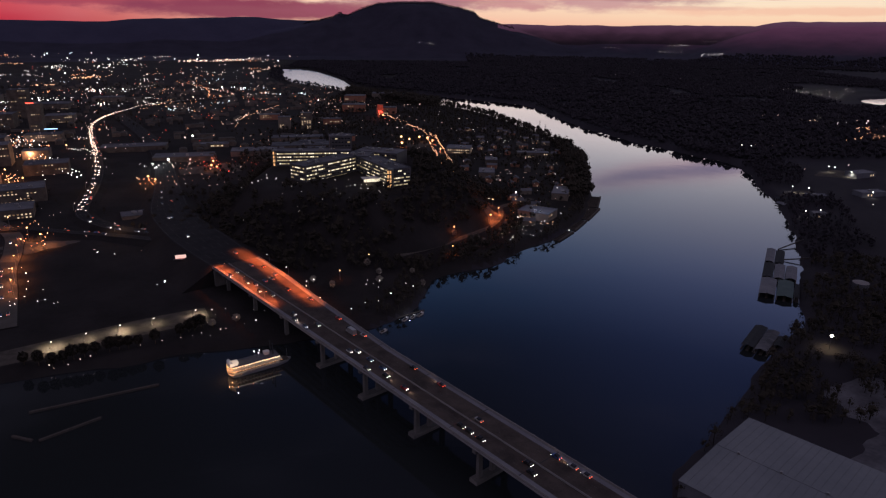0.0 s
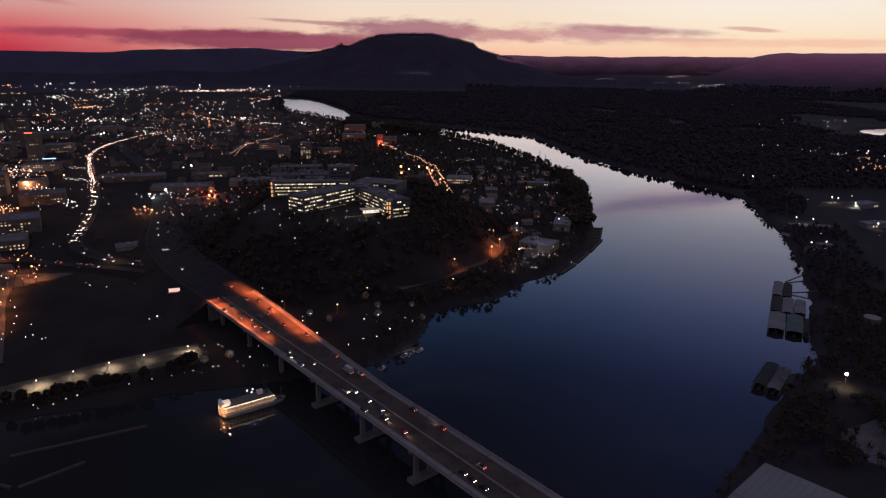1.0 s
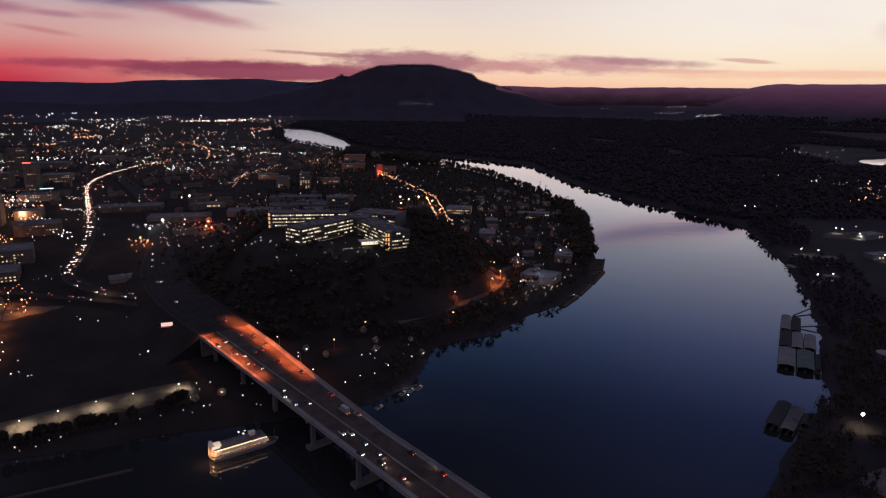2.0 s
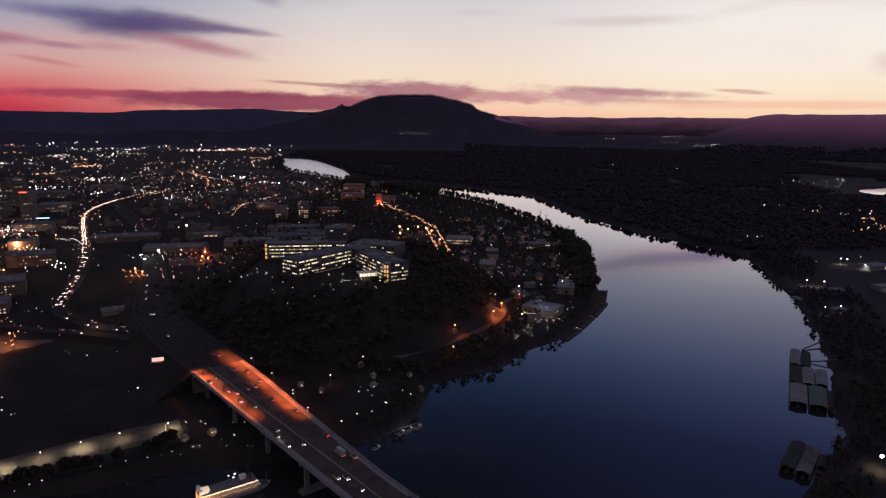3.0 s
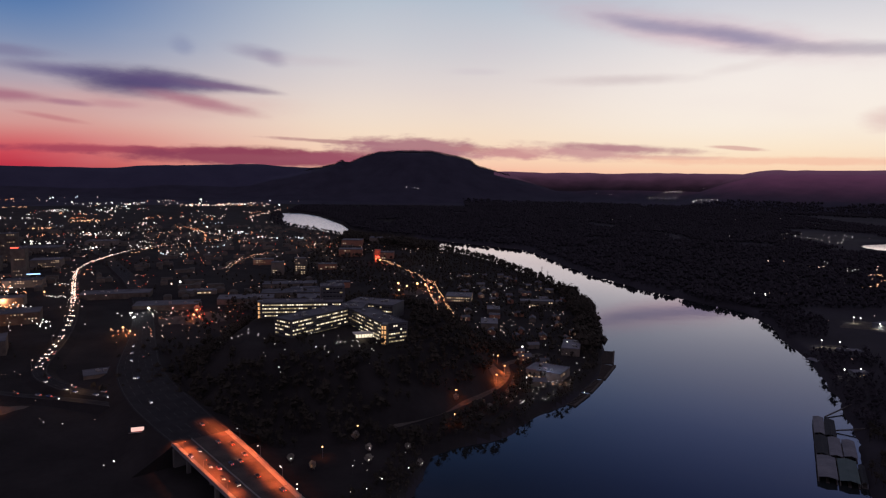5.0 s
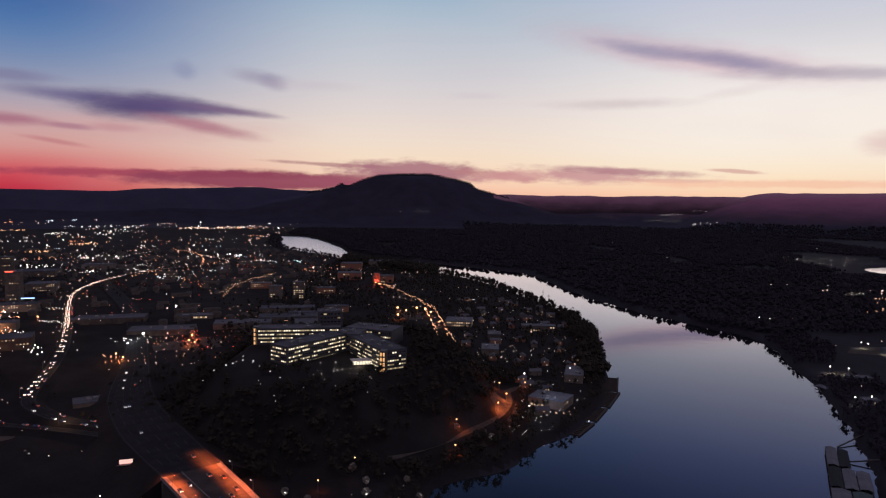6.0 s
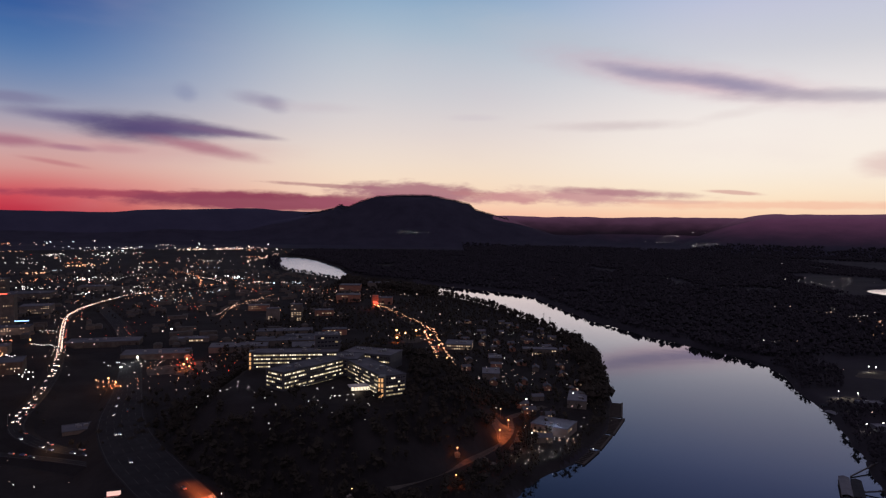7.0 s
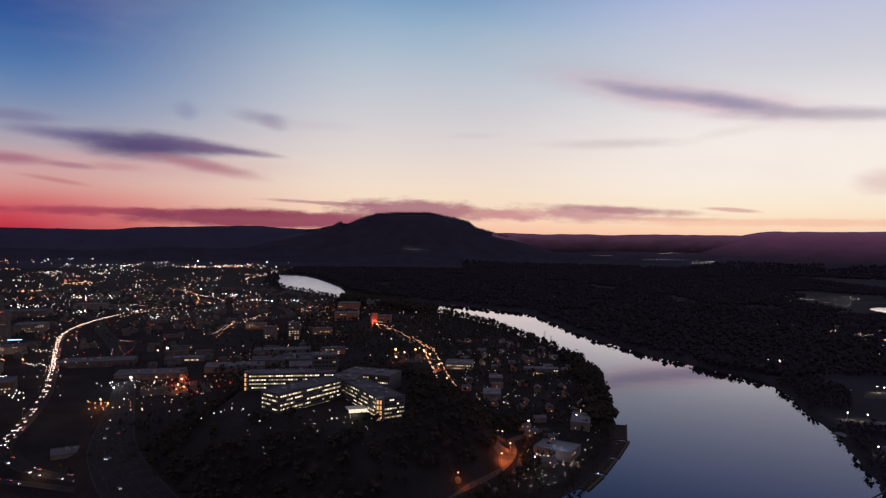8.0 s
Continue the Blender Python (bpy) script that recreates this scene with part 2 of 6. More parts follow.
MAT_CONCRETE = stuff_mat("concrete", (0.1, 0.1, 0.105), (0.17, 0.17, 0.175), 0.12, 0.85, 0, 0.25)
MAT_DECK = stuff_mat("worn_bridge_deck", (0.014, 0.013, 0.014), (0.062, 0.053, 0.049), 0.13, 0.8, 0, 0.2)
MAT_PAINT = stuff_mat("road_paint", (0.025, 0.025, 0.025), (0.075, 0.075, 0.072), 0.8, 0.7, 0, 0)
MAT_STEEL = stuff_mat("painted_steel", (0.12, 0.125, 0.13), (0.2, 0.205, 0.21), 0.5, 0.5, 0.6, 0.1)
MAT_ROOF = stuff_mat("flat_roof_membrane", (0.03, 0.034, 0.042), (0.09, 0.094, 0.108), 0.06, 0.8, 0, 0.2, 0.5)
MAT_TIN = stuff_mat("weathered_sheet_metal", (0.06, 0.067, 0.082), (0.12, 0.128, 0.148), 0.1, 0.78, 0.0, 0.12, 0.3)
MAT_WALL = stuff_mat("building_wall", (0.05, 0.043, 0.038), (0.13, 0.115, 0.1), 0.15, 0.85, 0, 0.25, 0.6)
MAT_OFFICE = stuff_mat("dark_office_cladding", (0.02, 0.021, 0.025), (0.05, 0.05, 0.055), 0.15, 0.6, 0, 0.2)
MAT_BRICK = stuff_mat("brick_wall", (0.14, 0.07, 0.05), (0.26, 0.13, 0.09), 0.3, 0.9, 0, 0.35, 0.3)
MAT_WHITE = stuff_mat("white_paint", (0.3, 0.295, 0.285), (0.44, 0.43, 0.42), 0.4, 0.5, 0, 0.1)
# hull paint darkened: the shade on a white hull is put into its colour
MAT_SHADED_HULL = stuff_mat("shaded_hull_paint", (0.07, 0.075, 0.09), (0.12, 0.125, 0.14), 0.3, 0.6, 0, 0.1)
MAT_DARK = stuff_mat("dark_paint", (0.011, 0.013, 0.016), (0.03, 0.034, 0.04), 0.5, 0.8, 0, 0.1)
MAT_WOOD = stuff_mat("weathered_planks", (0.026, 0.024, 0.023), (0.062, 0.056, 0.052), 0.8, 0.85, 0, 0.3)
MAT_GLASS = stuff_mat("dark_window_glass", (0.01, 0.012, 0.015), (0.02, 0.022, 0.026), 0.5, 0.08, 0, 0)
MAT_PIER = stuff_mat("darker_pier_concrete", (0.05, 0.05, 0.05), (0.11, 0.11, 0.108), 0.12, 0.88, 0, 0.25)
MAT_PALE = stuff_mat("pale_warehouse_roof", (0.075, 0.086, 0.1), (0.115, 0.127, 0.143), 0.05, 0.8, 0.0, 0.08)
MAT_YARD = stuff_mat("gravel_yard", (0.014, 0.0145, 0.018), (0.1, 0.103, 0.12), 0.06, 0.95, 0, 0.4)
MAT_SHOULDER = stuff_mat("pale_shoulder_concrete", (0.075, 0.08, 0.095), (0.125, 0.13, 0.15), 0.12, 0.85, 0, 0.2)
MAT_WALK = stuff_mat("old_paving", (0.03, 0.029, 0.028), (0.065, 0.062, 0.058), 0.12, 0.88, 0, 0.25)
MAT_PROM = stuff_mat("worn_promenade_paving", (0.016, 0.015, 0.014), (0.066, 0.061, 0.055), 0.2, 0.9, 0, 0.3)
MAT_TEAL = stuff_mat("green_roof_sheet", (0.035, 0.055, 0.058), (0.06, 0.085, 0.09), 0.15, 0.75, 0.1, 0.15)

WATER = bpy.data.materials.new("river_water")
WATER.use_nodes = True
wn, wl = WATER.node_tree.nodes, WATER.node_tree.links
wn.remove(wn["Principled BSDF"])
wb, wdeep, wfres, wboost, wmixer = wn.new("ShaderNodeBsdfGlossy"), wn.new("ShaderNodeBsdfDiffuse"), wn.new("ShaderNodeFresnel"), wn.new("ShaderNodeMath"), wn.new("ShaderNodeMixShader")
wdeep.inputs["Color"].default_value = (0.011, 0.0135, 0.015, 1)
wtint = wn.new("ShaderNodeMix")
wtint.data_type = "RGBA"
wtint.inputs[6].default_value, wtint.inputs[7].default_value = (0.27, 0.32, 0.46, 1), (1.0, 0.95, 0.98, 1)
wl.new(wtint.outputs[2], wb.inputs["Color"])
wrise = wn.new("ShaderNodeMapRange")
wrise.inputs[1].default_value, wrise.inputs[2].default_value = 0.11, 0.42
wl.new(wfres.outputs[0], wrise.inputs[0]), wl.new(wrise.outputs[0], wtint.inputs[0])
wfres.inputs["IOR"].default_value = 1.45
wboost.operation, wboost.use_clamp = "MULTIPLY", True
wboost.inputs[1].default_value = 1.65
wl.new(wfres.outputs[0], wboost.inputs[0]), wl.new(wboost.outputs[0], wmixer.inputs[0])
wl.new(wdeep.outputs[0], wmixer.inputs[1]), wl.new(wb.outputs[0], wmixer.inputs[2])
wl.new(wmixer.outputs[0], wn["Material Output"].inputs[0])
wgeo, wripple, wbump = wn.new("ShaderNodeNewGeometry"), wn.new("ShaderNodeTexNoise"), wn.new("ShaderNodeBump")
wripple.inputs["Scale"].default_value, wripple.inputs["Detail"].default_value = 0.05, 5
wbump.inputs["Strength"].default_value, wbump.inputs["Distance"].default_value = 0.1, 0.3
wl.new(wgeo.outputs["Position"], wripple.inputs["Vector"])
wl.new(wripple.outputs["Fac"], wbump.inputs["Height"])
# the lower reaches are ruffled by wind, the pool by the bridge is calm
wxyz, wcalm, wruffle = wn.new("ShaderNodeSeparateXYZ"), wn.new("ShaderNodeMapRange"), wn.new("ShaderNodeMath")
wl.new(wgeo.outputs["Position"], wxyz.inputs[0]), wl.new(wxyz.outputs[1], wcalm.inputs[0])
for k, v in zip((1, 2, 3, 4), (2150 * 0.7826, 2650 * 0.7826, 0.008, 0.2)):
    wcalm.inputs[k].default_value = v
wruffle.operation = "MULTIPLY_ADD"
wl.new(wripple.outputs["Fac"], wruffle.inputs[0]), wl.new(wcalm.outputs[0], wruffle.inputs[2])
wruffle.inputs[1].default_value = 0.03
wl.new(wruffle.outputs[0], wb.inputs["Roughness"])
wl.new(wbump.outputs[0], wb.inputs["Normal"])

GLOW_WARM = glow_mat("warm_lamp", (1.0, 0.64, 0.5), 9, uneven=True)
GLOW_WHITE = glow_mat("white_lamp", (1.0, 0.88, 0.8), 10, uneven=True)
GLOW_COOL = glow_mat("cool_lamp", (0.8, 0.92, 1.0), 10, uneven=True)
GLOW_ORANGE = glow_mat("sodium_lamp", (1.0, 0.34, 0.16), 8, uneven=True)
GLOW_RED = glow_mat("red_lamp", (1.0, 0.08, 0.05), 6, uneven=True)
GLOW_ROW = glow_mat("orange_street_lamp", (1.0, 0.46, 0.24), 7)
GLOW_ROW_WHITE = glow_mat("white_street_lamp", (1.0, 0.9, 0.8), 6.5)
GLOW_LANTERN = glow_mat("pale_lantern", (1.0, 0.86, 0.76), 9)
GLOW_WINDOW = glow_mat("lit_window", (1.0, 0.72, 0.46), 0.8)
GLOW_DIM = glow_mat("dim_lit_window", (1.0, 0.6, 0.34), 0.22)


# ---- geometry helpers ----
# plan figures below are in survey units of 0.7826 m; METRE is one metre in them
PLAN = 0.7826
METRE = 1 / PLAN


def placed_at(m):
    """A pose whose place is given in plan units, in metres."""
    return Matrix.Translation(m.translation * (PLAN - 1)) @ m



class Geo:
    """Collects boxes, bars and sheets into one mesh."""

    def __init__(self):
        self.v, self.f, self.m = [], [], []

    def add(self, verts, faces, slot=0):
        k = len(self.v)
        self.v += [tuple(p) for p in verts]
        self.f += [tuple(i + k for i in f) for f in faces]
        self.m += [slot] * len(faces)
        return self

    def box(self, x, y, z, sx, sy, sz, turn=0.0, slot=0, taper=1.0):
        """A box on its base centre x, y, z."""
        c, s = math.cos(turn), math.sin(turn)
        vs = []
        for k, zz in ((1.0, z), (taper, z + sz)):
            for a, b in ((-1, -1), (1, -1), (1, 1), (-1, 1)):
                px, py = a * sx / 2 * k, b * sy / 2 * k
                vs.append((x + c * px - s * py, y + s * px + c * py, zz))
        return self.add(vs, [(3, 2, 1, 0), (4, 5, 6, 7), (0, 1, 5, 4), (1, 2, 6, 5), (2, 3, 7, 6), (3, 0, 4, 7)], slot)

    def tube(self, x, y, z, r0, r1, h, n=8, slot=0):
        vs = [(x + r * math.cos(6.28319 * i / n), y + r * math.sin(6.28319 * i / n), zz) for r, zz in ((r0, z), (r1, z + h)) for i in range(n)]
        fs = [(i, (i + 1) % n, n + (i + 1) % n, n + i) for i in range(n)] + [tuple(range(n - 1, -1, -1)), tuple(range(n, 2 * n))]
        return self.add(vs, fs, slot)

    def ball(self, x, y, z, r, slot=0):
        vs = [(x + r, y, z), (x - r, y, z), (x, y + r, z), (x, y - r, z), (x, y, z + r), (x, y, z - r)]
        return self.add(vs, [(0, 2, 4), (2, 1, 4), (1, 3, 4), (3, 0, 4), (2, 0, 5), (1, 2, 5), (3, 1, 5), (0, 3, 5)], slot)

    def bar(self, a, b, w, slot=0):
        """A square bar from a to b."""
        a, b = Vector(a), Vector(b)
        d = (b - a).normalized()
        p = d.cross(Vector((0, 0, 1)) if abs(d.z) < 0.9 else Vector((1, 0, 0))).normalized() * w / 2
        q = d.cross(p).normalized() * w / 2
        vs = [e + i * p + j * q for e in (a, b) for i, j in ((-1, -1), (1, -1), (1, 1), (-1, 1))]
        return self.add(vs, [(3, 2, 1, 0), (4, 5, 6, 7), (0, 1, 5, 4), (1, 2, 6, 5), (2, 3, 7, 6), (3, 0, 4, 7)], slot)

    def mesh(self, name, *mats):
        me = bpy.data.meshes.new(name)
        me.from_pydata([(x * PLAN, y * PLAN, z * PLAN) for x, y, z in self.v], [], self.f)
        for mm in mats:
            me.materials.append(mm)
        if len(mats) > 1:
            me.polygons.foreach_set("material_index", self.m)
        me.update()
        return me

    def make(self, name, mats, parent=None, label=""):
        mats = mats if isinstance(mats, (list, tuple)) else [mats]
        return child(name, self.mesh(name, *mats), parent, label)


def child(name, mesh, parent=None, label="", m=None):
    """One mesh object under a thing or a part."""
    ob = new(name, mesh)
    if parent:
        ob.parent = parent
    if m is not None:
        ob.matrix_basis = placed_at(m)
    if label:
        ob["label"] = label
    return ob


def thing(name, m, label, category, group=""):
    ob = new(name)
    ob.empty_display_size = 0.5
    ob.matrix_basis = placed_at(m)
    return tagged(ob, label, category, group)


def sheet(name, verts, faces, mat, smooth=False):
    """A mesh from arrays."""
    me = bpy.data.meshes.new(name)
    me.from_pydata((np.asarray(verts, float) * PLAN).tolist(), [], faces.tolist() if hasattr(faces, "tolist") else faces)
    mats = mat if isinstance(mat, (list, tuple)) else [mat]
    for mm in mats:
        me.materials.append(mm)
    if smooth:
        me.polygons.foreach_set("use_smooth", [True] * len(me.polygons))
    me.update()
    return new(name, me)


def curve_points(points, step):
    """A smooth line through plan points, a place every step metres."""
    p = np.array(points, float)
    p = np.vstack([2 * p[0] - p[1], p, 2 * p[-1] - p[-2]])
    out = []
    for i in range(1, len(p) - 2):
        a, b, c, d = p[i - 1], p[i], p[i + 1], p[i + 2]
        k = max(2, int(np.linalg.norm(c - b) / step))
        for s in np.arange(k) / k:
            out.append(0.5 * (2 * b + (c - a) * s + (2 * a - 5 * b + 4 * c - d) * s ** 2 + (3 * b - a - 3 * c + d) * s ** 3))
    out.append(p[-2])
    return np.array(out)


# ---- the lie of the land ----
SOUTH_BANK = [(-900, 250), (-420, 330), (-300, 392), (-215, 424), (-160, 446), (-100, 462), (-62, 478), (-30, 512), (-20, 548), (-9, 590), (24, 617),
              (50, 632), (85, 676), (110, 706), (140, 748), (172, 805), (196, 870), (212, 935), (232, 1040), (247, 1170), (246, 1290), (226, 1440),
              (178, 1600), (112, 1800), (55, 1920), (-12, 2020), (-150, 2185), (-305, 2345), (-382, 2465), (-493, 2618), (-617, 2794), (-695, 2971), (-744, 3141), (-800, 3420)]
NORTH_BANK = [(-880, 3640), (-770, 3640), (-640, 3440), (-466, 3020), (-372, 2720), (-270, 2540), (-60, 2360), (60, 2250), (125, 2190), (242, 2075), (277, 1935),
              (303, 1750), (337, 1600), (372, 1495), (400, 1400), (436, 1345), (480, 1245), (512, 1190), (505, 1080), (474, 965), (450, 860), (410, 740),
              (370, 648), (325, 558), (288, 488), (234, 428), (197, 386), (165, 342), (130, 300), (108, 262), (70, 205), (-40, 120), (-300, 20), (-900, -60)]
LAKE = [(1350, 2160), (1375, 2265), (1440, 2330), (1600, 2400), (1850, 2450), (1850, 2100), (1500, 2040), (1400, 2060)]


def edge_distance(x, y, poly):
    """Metres from the edge of a pool, above zero outside it."""
    p = np.array(poly, float)
    q = np.roll(p, -1, 0)
    best, inside = np.full(x.shape, 1e9), np.zeros(x.shape, bool)
    for (ax, ay), (bx, by) in zip(p, q):
        dx, dy = bx - ax, by - ay
        s = np.clip(((x - ax) * dx + (y - ay) * dy) / (dx * dx + dy * dy), 0, 1)
        best = np.minimum(best, np.hypot(x - ax - s * dx, y - ay - s * dy))
        if ay != by:
            inside ^= ((ay > y) != (by > y)) & (x < (bx - ax) * (y - ay) / (by - ay) + ax)
    return np.where(inside, -best, best)


def ease(a, b, v):
    s = np.clip((v - a) / (b - a), 0, 1)
    return s * s * (3 - 2 * s)


def lumps(x, y, size, seed):
    """Smooth value noise, 0 to 1."""
    gx, gy = x / size + seed * 17.3, y / size - seed * 9.1
    ix, iy = np.floor(gx), np.floor(gy)
    fx, fy = gx - ix, gy - iy
    fx, fy = fx * fx * (3 - 2 * fx), fy * fy * (3 - 2 * fy)
    h = lambda a, b: np.modf(np.abs(np.sin(a * 127.1 + b * 311.7 + seed * 74.7) * 43758.5453))[0]
    return (h(ix, iy) * (1 - fx) + h(ix + 1, iy) * fx) * (1 - fy) + (h(ix, iy + 1) * (1 - fx) + h(ix + 1, iy + 1) * fx) * fy


RIVER = curve_points(SOUTH_BANK, 25).tolist() + curve_points(NORTH_BANK, 25).tolist()
HILL = (-105, 815, 178, 205)


def shore(x, y):
    x, y = np.asarray(x, float), np.asarray(y, float)
    wob = (lumps(x, y, 38, 3) - 0.5) * 9 + (lumps(x, y, 13, 4) - 0.5) * 4
    return np.minimum(edge_distance(x, y, RIVER), edge_distance(x, y, LAKE)) + wob


def hill_part(x, y):
    rho = np.hypot((x - HILL[0]) / HILL[2], (y - HILL[1]) / HILL[3]) + (lumps(x, y, 60, 8) - 0.5) * 0.12
    return rho


def land(x, y):
    """Height of the ground."""
    x, y = np.asarray(x, float), np.asarray(y, float)
    d = shore(x, y)
    z = -5 + 10.5 * ease(-12, 9, d) + 4 * ease(10, 300, d) + (lumps(x, y, 90, 1) - 0.5) * 2.5 * ease(5, 60, d)
    z = z + 47 * ease(1.03, 0.62, hill_part(x, y))
    r, az = np.hypot(x, y), np.degrees(np.arctan2(x, y))
    # far ridges all round the valley
    rim = 236 + 14 * np.sin(az * 0.21 + 4.2) + 10 * (lumps(az * 10, az * 0, 25, 5) - 0.5) + 5 * (lumps(az * 10, az * 0, 7, 6) - 0.5)
    rim = rim + 22 * ease(-25.5, -21.5, az) * ease(-11, -16, az) - 20 * ease(6, 9, az) * ease(40, 23, az) * ease(34, 23, az)
    rough = (lumps(x, y, 420, 7) - 0.5) * 60 + (lumps(x, y, 130, 9) - 0.5) * 18
    dry = ease(0, 260, d)
    z = z + dry * (rim + 0.25 * rough) * ease(5000, 6150, r) ** 1.6 + dry * rough * ease(4300, 5300, r) * ease(6150, 5700, r) * 0.4
    # the flat-topped mountain
    crest = np.interp(x, [-1654, -1138, -925, -900, -872, -846, -815, -683, -535, -349, -107, 100, 228, 287, 441, 750, 1208],
                      [120, 238, 280, 292, 312, 296, 284, 342, 385, 404, 398, 364, 332, 286, 238, 150, 20])
    crest = crest + (lumps(x, y, 60, 11) - 0.5) * 8 + (lumps(x, y, 220, 12) - 0.5) * 10
    side = ease(4650, 5800, y + (lumps(x, y, 300, 13) - 0.5) * 220)
    z = np.maximum(z, dry * crest * side ** 1.25 - 12 * (1 - side * dry))
    # a long wooded ridge to the north-west
    back = 286 + 10 * (lumps(az * 10, az * 0, 30, 15) - 0.5) + 6 * (lumps(az * 10, az * 0, 9, 16) - 0.5)
    z = np.maximum(z, (back + 0.3 * rough) * ease(4000, 5950, r) ** 1.5 * ease(16, 26.5, az) - 12)
    knoll = 248 * np.exp(-((x - 585) / 190) ** 2)
    z = np.maximum(z, knoll * ease(5000, 6050, r) - 12)
    return z


south_side = lambda x, y: edge_distance(np.asarray(x, float), np.asarray(y, float), SOUTH_BANK + [(-1150, 6500), (-6500, 6500), (-6500, 250)]) < 0


def build_ground():
    fine = np.radians(np.arange(-41, 41.01, 0.15))
    rest = np.radians(np.arange(44, 317, 3.0))
    ang = np.concatenate([fine, rest])
    rad = 30 * (6330 / 30) ** (np.arange(440) / 439)
    a, r = np.meshgrid(ang, rad)
    x, y = r * np.sin(a), r * np.cos(a)
    z = land(x, y)
    v = np.stack([x, y, z], -1).reshape(-1, 3)
    n = len(ang)
    i = np.arange(n)
    ring = np.stack([i, (i + 1) % n, (i + 1) % n + n, i + n], 1)
    f = (ring[None] + (np.arange(len(rad) - 1) * n)[:, None, None]).reshape(-1, 4)
    keep = v[f].mean(1)
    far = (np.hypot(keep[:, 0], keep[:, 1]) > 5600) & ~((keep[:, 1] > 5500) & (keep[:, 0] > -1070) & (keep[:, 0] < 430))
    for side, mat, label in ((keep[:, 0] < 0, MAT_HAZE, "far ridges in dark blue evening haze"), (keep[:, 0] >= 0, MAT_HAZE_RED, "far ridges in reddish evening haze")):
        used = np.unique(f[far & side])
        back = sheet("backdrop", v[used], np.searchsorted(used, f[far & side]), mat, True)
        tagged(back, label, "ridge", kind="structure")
    f, keep = f[~far], keep[~far]
    v = np.vstack([v, [[0, 0, float(land(np.zeros(1), np.zeros(1))[0])]]])
    cap = [(int((k + 1) % n), int(k), len(v) - 1) for k in range(n)]
    ob = sheet("ground", v, f.tolist() + cap, [MAT_GROUND, MAT_FOREST, MAT_HAZED_SLOPE], True)
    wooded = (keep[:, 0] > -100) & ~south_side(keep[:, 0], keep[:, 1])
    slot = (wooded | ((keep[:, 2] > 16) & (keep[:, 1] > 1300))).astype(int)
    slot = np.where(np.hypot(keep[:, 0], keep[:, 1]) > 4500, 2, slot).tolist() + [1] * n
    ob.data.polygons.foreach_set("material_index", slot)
    tagged(ob, "dark valley floor with a wooded hill and mountains at dusk", "ground", kind="structure")


build_ground()
river = sheet("water", [(-1400, -300, 0), (2100, -300, 0), (2100, 4000, 0), (-1400, 4000, 0)], [(0, 1, 2, 3)], WATER)
tagged(river, "still river water that mirrors the evening sky", "river", kind="structure")


# ---- woods ----
rng = np.random.default_rng(7)


